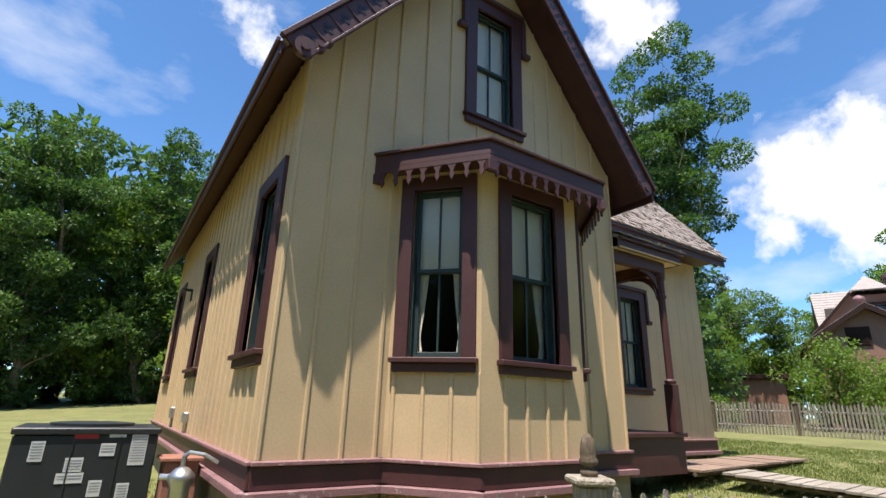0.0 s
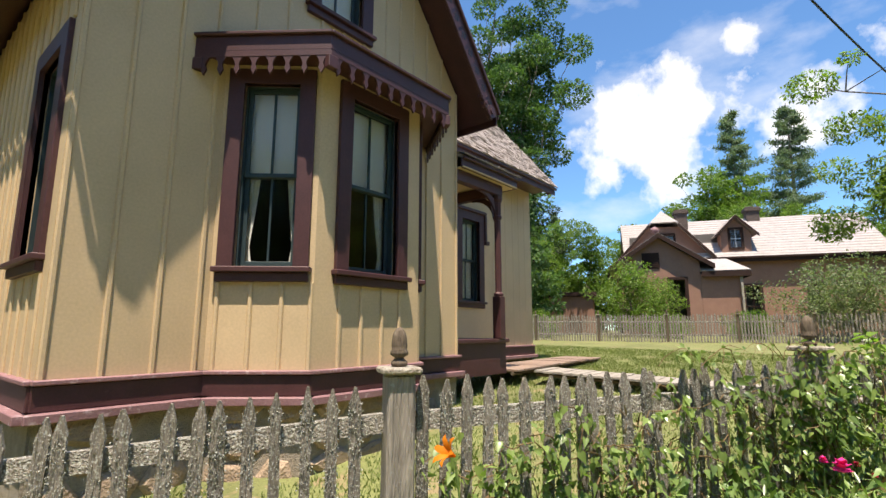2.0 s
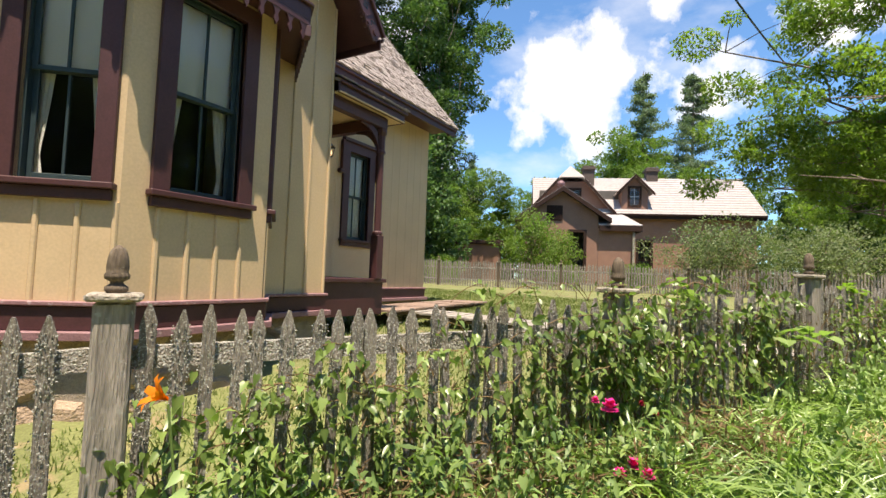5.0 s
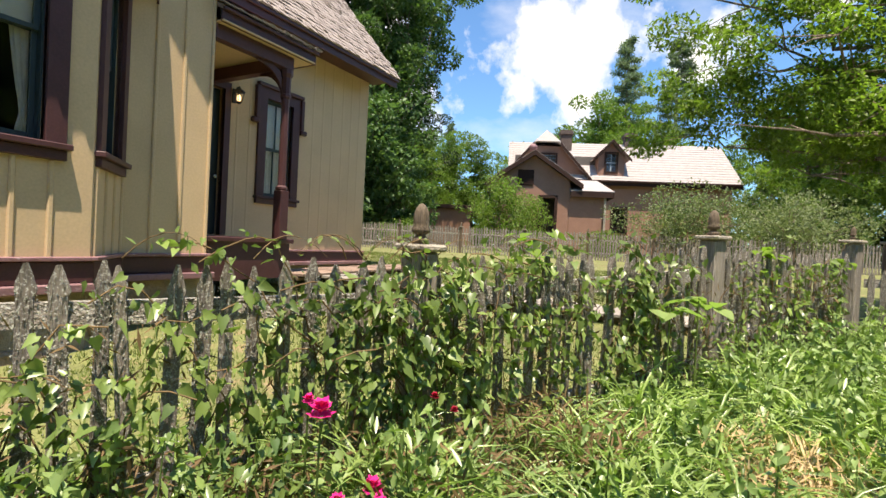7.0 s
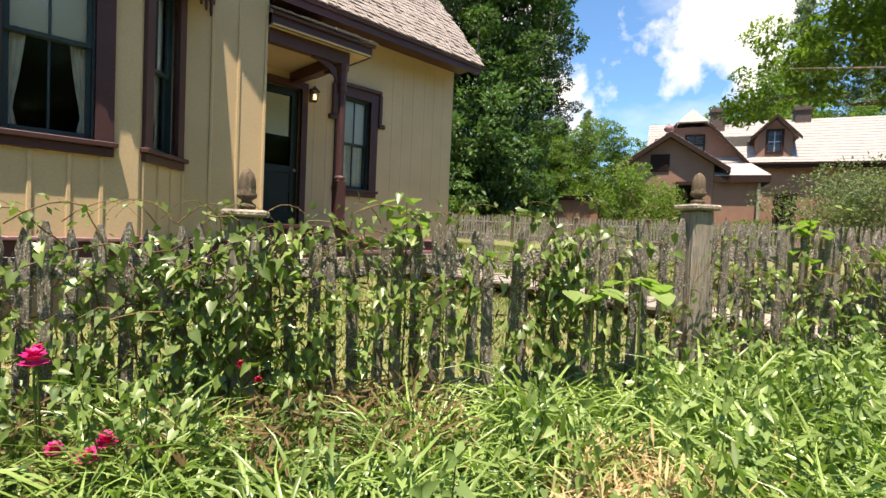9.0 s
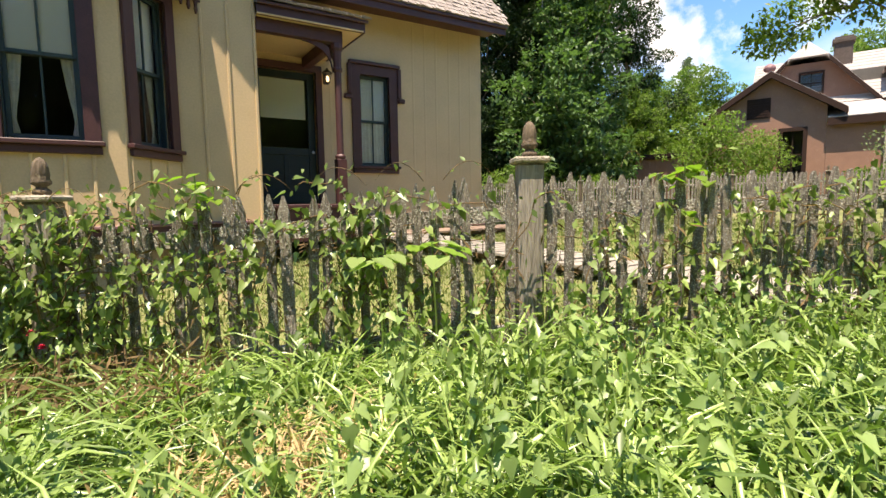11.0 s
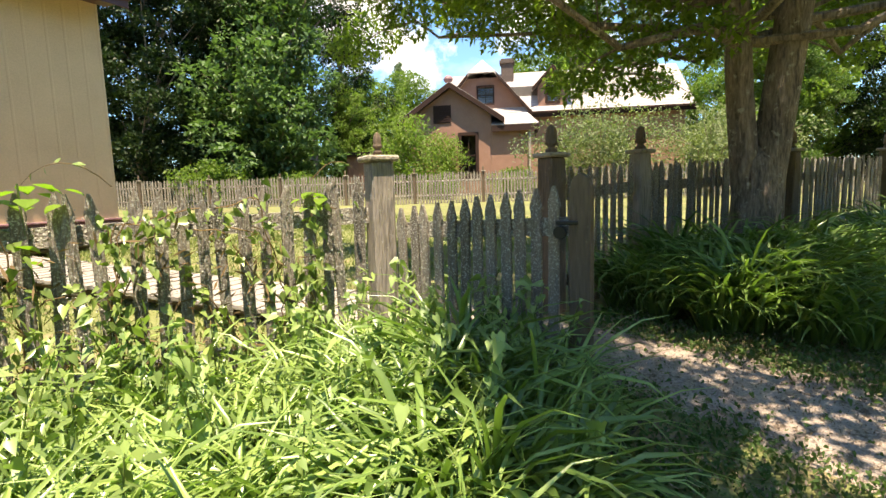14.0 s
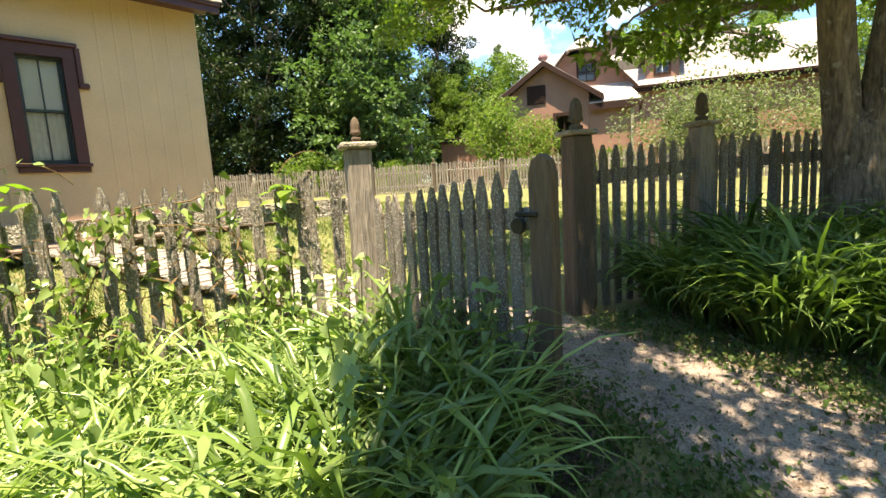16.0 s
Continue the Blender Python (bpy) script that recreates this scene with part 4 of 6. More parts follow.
# trodden path at the gate, one sheet a little above the lawn
PATHC = [(7.4, -7.1), (8.95, -6.1), (9.62, -5.1), (9.9, -4.35), (10.15, -3.4), (10.2, -2.4)]


def path_sheet():
    rng = random.Random(3)
    vs, fs, cols = [], [], 9
    pts = []
    for (a, b), (c, d) in zip(PATHC, PATHC[1:]):
        for k in range(6):
            pts.append((a + (c - a) * k / 6, b + (d - b) * k / 6))
    for i, (x, y) in enumerate(pts):
        q = pts[min(i + 1, len(pts) - 1)]
        p = pts[max(i - 1, 0)]
        d = Vector((q[0] - p[0], q[1] - p[1], 0)).normalized()
        s = Vector((d.y, -d.x, 0))
        w = (0.50 if y < -4.6 else 0.42) * (1 + rng.uniform(-0.12, 0.12))
        for j in range(cols):
            o = Vector((x, y, 0)) + s * w * (2 * j / (cols - 1) - 1)
            e = abs(2 * j / (cols - 1) - 1)
            vs.append((o.x, o.y, float(ground_z(o.x, o.y)) + 0.035 - 0.05 * e ** 4 + rng.uniform(-0.006, 0.006)))
    for i in range(len(pts) - 1):
        for j in range(cols - 1):
            fs.append((i * cols + j, i * cols + j + 1, (i + 1) * cols + j + 1, (i + 1) * cols + j))
    soup("path", vs, fs, SOIL, None, "bare trodden earth path with dry leaf litter", "path", "structure", True)


path_sheet()

# ---- boardwalk ----
def boardwalk(name, p0, p1, wide, z0, z1, material, label, n):
    walk_way = thing(name, (*p0, z0 - 0.1), label, "boardwalk")
    d = Vector((p1[0] - p0[0], p1[1] - p0[1], 0))
    ln_ = d.length
    d.normalize()
    s = Vector((-d.y, d.x, 0))
    bm = bmesh.new()
    box(bm, (-0.5, -0.5, -0.02), (0.5, 0.5, 0.02), None, 0.004)
    me = mesh_of("plank", bm, material)
    r = random.Random(n)
    for i in range(n):
        k = (i + 0.5) / n
        c = Vector((*p0, 0)) + d * ln_ * k
        m = Matrix((d, s, Vector((0, 0, 1)))).transposed().to_4x4()
        m.translation = (c.x, c.y, z0 + (z1 - z0) * k + r.uniform(-0.006, 0.006))
        piece("plank", me, m @ Matrix.Rotation(r.uniform(-0.01, 0.01), 4, "Z") @ Matrix.Diagonal((ln_ / n * 0.95, wide * r.uniform(0.97, 1.03), 1, 1)), walk_way)
    bm = bmesh.new()
    for e in (-wide * 0.38, wide * 0.38):
        a, b = Vector((*p0, z0 - 0.055)) + s * e, Vector((*p1, z1 - 0.055)) + s * e
        tube(bm, [a, b], [0.04, 0.04], 4)
    part("stringer", bm, DARKPOST, walk_way)
    return walk_way


boardwalk("porch_landing", (8.55, 4.7), (13.2, 5.0), 1.0, 0.43, 0.46, PLANKR, "reddish weathered plank landing beside the porch", 16)
boardwalk("garden_boardwalk", (9.3, 4.05), (10.0, -2.6), 0.95, 0.42, 0.16, PLANK, "grey weathered plank walk crossing the lawn", 38)

# ---- picket fence ----
def picket_mesh(k, h=1.15):
    r = random.Random(k)
    w = 0.029
    pts = [(-w, 0), (w, 0), (w * 0.98, h - 0.125), (w * 1.10, h - 0.105), (w * 1.02, h - 0.085), (0.005, h), (-0.005, h), (-w * 1.02, h - 0.085), (-w * 1.10, h - 0.105), (-w * 0.98, h - 0.125)]
    pts = [(x + r.uniform(-0.0025, 0.0025), z + r.uniform(-0.004, 0.004) * (z > 0)) for x, z in pts]
    bm = bmesh.new()
    prism(bm, pts, (-0.010, 0.010), Matrix())
    return mesh_of("picket", bm, WEATHER)


PICKETS = [picket_mesh(k) for k in range(6)]


def finial_profile(s=1.0):
    return [(r * s, z * s) for r, z in ((0.052, 0.0), (0.062, 0.015), (0.062, 0.035), (0.036, 0.055), (0.034, 0.065), (0.066, 0.085), (0.068, 0.105), (0.056, 0.125), (0.060, 0.15), (0.055, 0.21), (0.042, 0.255), (0.020, 0.28), (0.006, 0.288))]


def fence_post(parent, x, y, ztop, zfoot, finial, material=None, half=0.072, turn=0.0, name="post"):
    material = material or POSTW
    m = Matrix.Translation((x, y, 0)) @ Matrix.Rotation(turn, 4, "Z")
    bm = bmesh.new()
    box(bm, (-half, -half, zfoot), (half, half, ztop), m, 0.012)
    post = part(name, bm, material, parent, "weathered square fence post")
    bm = bmesh.new()
    box(bm, (-half - 0.028, -half - 0.028, ztop + 0.001), (half + 0.028, half + 0.028, ztop + 0.035), m, 0.01)
    part("cap", bm, CAPW, post, "bleached cap board")
    if finial:
        bm = bmesh.new()
        lathe(bm, finial_profile(finial), (x, y, ztop + 0.036), 14)
        part("finial", bm, DARKPOST, post, "turned urn finial", True)
    return post


LICHEN = []


def fence_run(parent, p, q, top0, top1, gap=0.122, seed=0, start=0.0, stop=0.0, sag=0.0, tilt=0.02):
    """Pickets on two rails between two posts; tops run from top0 to top1."""
    r = random.Random(seed)
    d = Vector((q[0] - p[0], q[1] - p[1], 0))
    ln_ = d.length
    d.normalize()
    nrm = Vector((d.y, -d.x, 0))
    m = Matrix((d, nrm, Vector((0, 0, 1)))).transposed().to_4x4()
    m.translation = (p[0], p[1], 0)
    for below, hgt in ((0.17, 0.095), (0.88, 0.09)):
        bm = bmesh.new()
        n = 8
        for k in range(n):
            a, b = 0.05 + (ln_ - 0.1) * k / n, 0.05 + (ln_ - 0.1) * (k + 1) / n
            za = top0 + (top1 - top0) * k / n - below
            zb = top0 + (top1 - top0) * (k + 1) / n - below
            prism(bm, [(a, za - hgt), (b, zb - hgt), (b, zb), (a, za)], (-0.06, -0.014), m)
        bmesh.ops.remove_doubles(bm, verts=bm.verts, dist=1e-4)
        part("rail", bm, RAILW, parent, "lichen-covered rail")
    u = 0.12 + start
    while u < ln_ - 0.10 - stop:
        k = u / ln_
        z = top0 + (top1 - top0) * k - sag * math.sin(math.pi * k) + r.uniform(-0.02, 0.02)
        mm = m @ Matrix.Translation((u, 0.0, z - 1.15)) @ Matrix.Rotation(r.gauss(0, tilt), 4, "Y") @ Matrix.Rotation(r.gauss(0, 0.012), 4, "X") @ Matrix.Rotation(r.gauss(0, 0.03), 4, "Z") @ Matrix.Diagonal((r.uniform(0.88, 1.12), 1, 1, 1))
        piece("picket", r.choice(PICKETS), mm, parent)
        LICHEN.append(mm)
        u += gap * r.uniform(0.95, 1.05)


POSTS = [(-2.4, 4.35), (0.06, 2.73), (2.355, 1.14), (4.647, -0.451), (6.978, -1.722), (9.232, -3.016)]
PTOP = [0.60, 0.74, 0.955, 1.04, 1.215, 1.30]
FTOP = [0.60, 0.72, 0.93, 1.00, 1.16, 1.20]
fence = thing("picket_fence", (4.647, -0.451, -0.2), "weathered grey picket fence covered in lichen and vines", "fence")
ang = math.atan2(-0.515, 0.857)
for i, (x, y) in enumerate(POSTS):
    fence_post(fence, x, y, PTOP[i], float(ground_z(x, y)) - 0.2, 0 if i in (0, 1, 5) else 0.70, turn=ang)
for i in range(5):
    fence_run(fence, POSTS[i], POSTS[i + 1], FTOP[i], FTOP[i + 1], seed=i, sag=0.02, gap=0.122 if i < 2 else 0.112 if i == 2 else 0.106)
bm = bmesh.new()
lathe(bm, finial_profile(0.45), (*POSTS[5], 1.347), 10)
part("finial_stump", bm, DARKPOST, fence, "broken finial stump", True)

fence2 = thing("picket_fence", (11.685, -4.178, 0.0), "dark weathered picket fence in the tree's shade", "fence")
P2 = [(10.592, -3.676), (11.685, -4.178), (13.95, -5.55), (16.2, -6.9), (18.6, -8.3), (21.0, -9.7)]
T2 = [1.345, 1.40, 1.45, 1.5, 1.52, 1.55]
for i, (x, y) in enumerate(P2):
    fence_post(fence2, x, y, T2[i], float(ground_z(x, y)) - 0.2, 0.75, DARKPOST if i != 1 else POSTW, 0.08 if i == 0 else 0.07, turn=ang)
for i in range(5):
    fence_run(fence2, P2[i], P2[i + 1], T2[i] - 0.08, T2[i + 1] - 0.08, seed=20 + i, gap=0.10 if i else 0.115, tilt=0.012)

# crusty lichen tufts on the pickets
rl = np.random.default_rng(55)
lp = []
for mm in LICHEN[:130]:
    n = int(rl.integers(90, 460))
    c = rl.uniform(0.5, 1.1)
    for x, z, e in zip(rl.uniform(-0.034, 0.034, n), np.where(rl.uniform(0, 1, n) < 0.6, rl.normal(c, 0.12, n), rl.uniform(0.35, 1.08, n)), rl.uniform(0, 1, n)):
        if z < 1.08:
            lp.append(tuple(mm @ Vector((math.copysign(0.034, x) if e < 0.3 else x, 0.010 + 0.004 * e, z))))
v, f = leaf_cloud(np.array(lp), 0.0068, rl, 0.1, 0.35, 1.3)
soup_np("fence_lichen", v, f, mat("grey_green_lichen", (0.31, 0.31, 0.265), 0.95, 0.5, 20, 120, 0.4, island=0.8), None, "crusty grey-green lichen tufts on the pickets", "lichen", "stuff")

# gate, standing open towards the path
gate = thing("garden_gate", (9.232, -3.1, 0.05), "weathered picket gate standing open, iron latch", "gate")
ga, gb = Vector((9.215, -3.13, 0)), Vector((9.10, -4.285, 0))
gd = (gb - ga).normalized()
gn = Vector((gd.y, -gd.x, 0))
mg_ = Matrix((gd, gn, Vector((0, 0, 1)))).transposed().to_4x4()
mg_.translation = ga
gl = (gb - ga).length
r = random.Random(77)
for i in range(12):
    u = 0.06 + i * (gl - 0.17) / 11.5
    z = 1.02 + 0.10 * (i / 11)
    piece("picket", r.choice(PICKETS), mg_ @ Matrix.Translation((u, 0.0, z - 1.09)) @ Matrix.Rotation(r.gauss(0, 0.012), 4, "Y") @ Matrix.Diagonal((0.95, 1, 0.95, 1)), gate)
bm = bmesh.new()
prism(bm, [(gl - 0.065, 0.03), (gl + 0.035, 0.03), (gl + 0.035, 1.10), (gl + 0.02, 1.15), (gl - 0.015, 1.175), (gl - 0.05, 1.15), (gl - 0.065, 1.10)], (-0.035, 0.02), mg_)
part("end_stile", bm, DARKPOST, gate, "rounded end stile")
for z in (0.28, 0.84):
    bm = bmesh.new()
    prism(bm, [(0, z), (gl - 0.07, z + 0.04), (gl - 0.07, z + 0.13), (0, z + 0.09)], (-0.05, -0.014), mg_)
    part("rail", bm, RAILW, gate)
bm = bmesh.new()
box(bm, (gl - 0.13, 0.022, 0.935), (gl - 0.02, 0.034, 0.955), mg_, 0.004)
part("latch", bm, BLACK, gate, "black iron latch bar")
bm = bmesh.new()
lathe(bm, [(0.030, -0.014), (0.034, 0.0), (0.030, 0.014)], (0, 0, 0), 12)
bmesh.ops.transform(bm, matrix=mg_ @ Matrix.Translation((gl - 0.10, 0.045, 0.90)) @ Matrix.Rotation(math.pi / 2, 4, "X"), verts=bm.verts)
part("latch_ring", bm, BLACK, gate, "black iron latch ring")

# far fence across the back of the yard
far = thing("back_fence", (23.0, 5.5, 0.7), "long grey picket fence at the back of the yard", "fence")
FP = [(14.5, 24), (18.5, 16), (21.2, 10.8), (23.0, 5.5), (24.8, 0.5), (26.5, -4.5), (28, -9)]
rf = random.Random(61)
for (a, b), (c, d) in zip(FP, FP[1:]):
    ln_ = math.hypot(c - a, d - b)
    n = int(ln_ / 0.115)
    for i in range(n):
        k = i / n
        x, y = a + (c - a) * k, b + (d - b) * k
        mm = Matrix.Translation((x, y, float(ground_z(x, y)) - 0.02 + rf.uniform(-0.04, 0.04))) @ Matrix.Rotation(math.atan2(d - b, c - a), 4, "Z") @ Matrix.Rotation(rf.gauss(0, 0.012), 4, "Y") @ Matrix.Diagonal((1.2, 1.2, 1.03, 1))
        piece("picket", PICKETS[i % 6], mm, far)
    for zz in (0.3, 0.85):
        bm = bmesh.new()
        tube(bm, [(a + 0.06, b + 0.03, float(ground_z(a, b)) + zz), (c + 0.06, d + 0.03, float(ground_z(c, d)) + zz)], [0.035, 0.035], 4)
        part("rail", bm, RAILW, far)
for (a, b), (c, d) in zip(FP, FP[1:]):
    for k in range(2):
        x, y = a + (c - a) * k / 2, b + (d - b) * k / 2
        fence_post(far, x, y, float(ground_z(x, y)) + 1.15, float(ground_z(x, y)) - 0.1, 0.6, DARKPOST, 0.05)


# ---- the brown house across the yard ----
bh = thing("brown_house", (33.0, 7.5, 0.8), "brown board house with pale shingle roofs, dormer and wing", "house")
BN = Vector((-0.929, -0.370, 0))
BU = Vector((0.370, -0.929, 0))


def house_axes(x, y):
    m = Matrix((BU, BN, Vector((0, 0, 1)))).transposed().to_4x4()
    m.translation = (x, y, 0)
    return m


mw, mm_ = house_axes(30.2, 7.9), house_axes(39.5, 7.2)


def slab(name, m, pts, thick, material, label=""):
    """A roof slab through four (u, n, z) points."""
    bm = bmesh.new()
    p = [m @ Vector(q) for q in pts]
    nr = (p[1] - p[0]).cross(p[2] - p[0]).normalized()
    if nr.z < 0:
        nr = -nr
    a = [bm.verts.new(q) for q in p]
    b = [bm.verts.new(q - nr * thick) for q in p]
    bm.faces.new(a)
    bm.faces.new(b[::-1])
    for i in range(len(p)):
        j = (i + 1) % len(p)
        bm.faces.new((a[i], a[j], b[j], b[i]))
    return part(name, bm, material, bh, label)


def far_window(m, a, b, z0, z1, c=0.16, name="window"):
    bm = bmesh.new()
    prism(bm, [(a - c, z0 - c), (b + c, z0 - c), (b + c, z1 + c), (a - c, z1 + c), (a - c, z0), (a, z0), (a, z1), (b, z1), (b, z0), (a - c, z0 - 0.001)], (0.0, 0.06), m)
    w = part(name, bm, BROWNDK, bh, "dark brown window casing")
    bm = bmesh.new()
    zm = (z0 + z1) / 2
    box(bm, (a, -0.10, zm - 0.03), (b, -0.05, zm + 0.03), m)
    box(bm, ((a + b) / 2 - 0.02, -0.10, z0), ((a + b) / 2 + 0.02, -0.05, z1), m)
    part("sash", bm, WHITEL if name == "dormer_window" else BROWNDK, w)
    sheet("pane", a, b, z0, z1, -0.11, m, GLASS, w)


FG = 0.75
# wing
bm = bmesh.new()
wt = lambda u: 6.45 - abs(u - 0.2) * 0.68
holed_wall(bm, mw, -1.9, 2.3, FG - 0.3, wt, [(0.72, 1.48, 1.9, 4.0)], 0.2, (0.2,))
part("wing_wall", bm, BROWN, bh, "sunlit brown board wall")
far_window(mw, 0.72, 1.48, 1.9, 4.0)
bm = bmesh.new()
box(bm, (-0.72, 0.002, 4.68), (0.22, 0.05, 5.6), mw)
for k in range(7):
    box(bm, (-0.64, 0.05, 4.76 + k * 0.11), (0.14, 0.07, 4.82 + k * 0.11), mw)
part("louvred_vent", bm, BROWNDK, bh)
bm = bmesh.new()
box(bm, (-1.9, -9, FG - 0.3), (-1.7, -0.2, 4.95), mw)
box(bm, (2.1, -9, FG - 0.3), (2.3, -0.2, 4.95), mw)
part("wing_side", bm, BROWN, bh)
for s in (-1, 1):
    e = 0.2 + s * 2.75
    ez = 6.72 - 2.75 * 0.68
    slab("wing_roof", mw, [(e, 0.45, ez), (0.2, 0.45, 6.72), (0.2, -9, 6.72), (e, -9, ez)], 0.12, SHINGLE_PALE, "pale weathered shingle roof")
    bm = bmesh.new()
    a = [(e, ez - 0.30), (0.2, 6.42), (0.2, 6.70), (e, ez - 0.02)]
    prism(bm, a, (0.40, 0.46), mw)
    part("rake_board", bm, BROWNDK, bh)
    bm = bmesh.new()
    l, r_ = sorted((e, e + s * 0.05))
    box(bm, (l, -9, ez - 0.28), (r_, 0.44, ez - 0.02), mw)
    part("eave_board", bm, BROWNDK, bh)
bm = bmesh.new()
lathe(bm, [(0.05, 0), (0.22, 0.10), (0.26, 0.22), (0.2, 0.34), (0.05, 0.42)], mw @ Vector((0.1, -0.2, 6.75)), 10)
part("roof_cowl", bm, LEDGE, bh, "faded red roof cowl", True)
# Added dark backings behind the windows, so no daylight shows through.
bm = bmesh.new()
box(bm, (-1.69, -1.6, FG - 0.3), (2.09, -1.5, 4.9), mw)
part("wing_backing", bm, DARKIN, bh)
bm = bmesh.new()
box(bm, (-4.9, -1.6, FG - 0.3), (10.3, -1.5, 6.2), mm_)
part("main_backing", bm, DARKIN, bh)
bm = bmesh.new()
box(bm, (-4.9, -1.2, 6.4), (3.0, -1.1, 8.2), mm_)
part("loft_backing", bm, DARKIN, bh)
# side porch beside the wing
bm = bmesh.new()
holed_wall(bm, mw, 2.31, 4.35, FG - 0.3, lambda u: 4.3, [], 0.2)
part("porch_wall", bm, BROWN, bh)
slab("porch_roof", mw, [(2.32, 0.35, 4.45), (4.75, 0.35, 4.45), (4.3, -3, 5.5), (2.32, -3, 5.5)], 0.10, SHINGLE_PALE)
bm = bmesh.new()
box(bm, (2.33, 0.28, 4.10), (4.74, 0.34, 4.42), mw)
box(bm, (4.68, -3, 4.10), (4.74, 0.27, 4.42), mw)
part("porch_fascia", bm, BROWNDK, bh)
bm = bmesh.new()
box(bm, (4.22, 0.12, FG - 0.2), (4.34, 0.24, 4.10), mw, 0.01)
part("porch_post", bm, CAPW, bh, "pale slim porch post")
# main block
U0, U1, EZ, RZ, DEP = -5.0, 10.6, 6.3, 9.75, 3.8
bm = bmesh.new()
holed_wall(bm, mm_, U0, U1, FG - 0.5, lambda u: EZ, [(2.4, 3.3, 1.4, 4.2), (6.2, 7.0, 2.0, 4.2)], 0.2)
part("main_wall", bm, BROWN, bh)
far_window(mm_, 6.2, 7.0, 2.0, 4.2)
far_window(mm_, 2.4, 3.3, 1.4, 4.2, name="dark_doorway")
bm = bmesh.new()
box(bm, (U1 - 0.2, -2 * DEP, FG - 0.5), (U1, -0.2, EZ), mm_)
prism(bm, [(-0.1, EZ), (-2 * DEP, EZ), (-DEP, RZ - 0.2)], (-U1, -U1 + 0.2), mm_ @ Matrix(((0, -1, 0, 0), (1, 0, 0, 0), (0, 0, 1, 0), (0, 0, 0, 1))))
part("main_end", bm, BROWN, bh)
ezo = EZ - 0.05
for s in (0, 1):
    n0 = 0.5 if s == 0 else -2 * DEP - 0.5
    slab("main_roof", mm_, [(U0 - 0.4, n0, ezo), (U1 + 0.5, n0, ezo), (U1 + 0.5, -DEP, RZ), (U0 - 0.4, -DEP, RZ)], 0.14, SHINGLE_PALE, "sunlit pale grey-pink shingle roof")
sl = (RZ - ezo) / (DEP + 0.5)
# shingle courses as thin laps
for k in range(15):
    f0 = 0.5 - (DEP + 0.5) * (k + 0.6) / 15.5
    bm = bmesh.new()
    box(bm, (U0 - 0.4, f0 - 0.14, ezo + sl * (0.5 - f0) + 0.0), (U1 + 0.5, f0, ezo + sl * (0.5 - f0) + 0.035), mm_)
    part("shingle_course", bm, SHINGLE_PALE, bh)
bm = bmesh.new()
box(bm, (U0 - 0.4, 0.40, ezo - 0.38), (U1 + 0.5, 0.48, ezo - 0.06), mm_)
box(bm, (U0 - 0.4, 0.49, ezo - 0.14), (U1 + 0.5, 0.58, ezo - 0.02), mm_)
part("main_eave", bm, BROWNDK, bh)
# dormer
bm = bmesh.new()
dt = lambda u: 9.0 - abs(u - 2.1) * 1.05
holed_wall(bm, mm_, 1.15, 3.05, 6.4, dt, [(1.75, 2.45, 6.95, 8.25)], 0.15, (2.1,))
box(bm, (1.15, -3.0, 6.2), (1.3, -0.15, 7.95), mm_)
box(bm, (2.9, -3.0, 6.2), (3.05, -0.15, 7.95), mm_)
part("dormer", bm, BROWN, bh)
far_window(mm_, 1.75, 2.45, 6.95, 8.25, 0.14, "dormer_window")
for s in (-1, 1):
    slab("dormer_roof", mm_, [(2.1 + s * 1.35, 0.4, 7.85), (2.1, 0.4, 9.27), (2.1, -3.6, 9.27), (2.1 + s * 1.35, -3.6, 7.85)], 0.10, SHINGLE)
    bm = bmesh.new()
    prism(bm, [(2.1 + s * 1.38, 7.62), (2.1, 9.05), (2.1, 9.26), (2.1 + s * 1.38, 7.83)], (0.35, 0.41), mm_)
    part("dormer_rake", bm, BROWNDK, bh)
# cross gable with clipped peak
bm = bmesh.new()
CG = -2.6
gt = lambda u: min(8.7, 9.9 - abs(u - CG) * 1.15)
holed_wall(bm, mm_ @ Matrix.Translation((0, 0.02, 0)), CG - 2.9, CG + 2.9, EZ - 0.4, gt, [(-2.9, -1.9, 7.0, 8.1)], 0.15, (CG - 1.05, CG + 1.05))
part("cross_gable", bm, BROWN, bh)
far_window(mm_ @ Matrix.Translation((0, 0.02, 0)), -2.9, -1.9, 7.0, 8.1, 0.1)
for s in (-1, 1):
    slab("cross_roof", mm_, [(CG + s * 3.3, 0.6, 6.30), (CG + s * 0.95, 0.6, 8.95), (CG, -0.55, 10.05), (CG, -4.5, 10.05), (CG + s * 3.3, -4.5, 6.30)], 0.12, SHINGLE_PALE)
    bm = bmesh.new()
    prism(bm, [(CG + s * 3.3, 6.02), (CG + s * 0.95, 8.67), (CG + s * 0.95, 8.93), (CG + s * 3.3, 6.28)], (0.52, 0.60), mm_)
    part("cross_rake", bm, BROWNDK, bh)
slab("clipped_hip", mm_, [(CG - 0.95, 0.6, 8.95), (CG + 0.95, 0.6, 8.95), (CG, -0.55, 10.05)], 0.10, SHINGLE_PALE)
for u, n0, top in ((-0.9, -3.2, 10.6), (4.2, -DEP, 10.6)):
    bm = bmesh.new()
    box(bm, (u - 0.45, n0 - 0.4, 8.2), (u + 0.45, n0 + 0.4, top), mm_, 0.02)
    box(bm, (u - 0.55, n0 - 0.5, top - 0.35), (u + 0.55, n0 + 0.5, top - 0.12), mm_, 0.02)
    part("chimney", bm, BRICK, bh, "squat brick chimney")

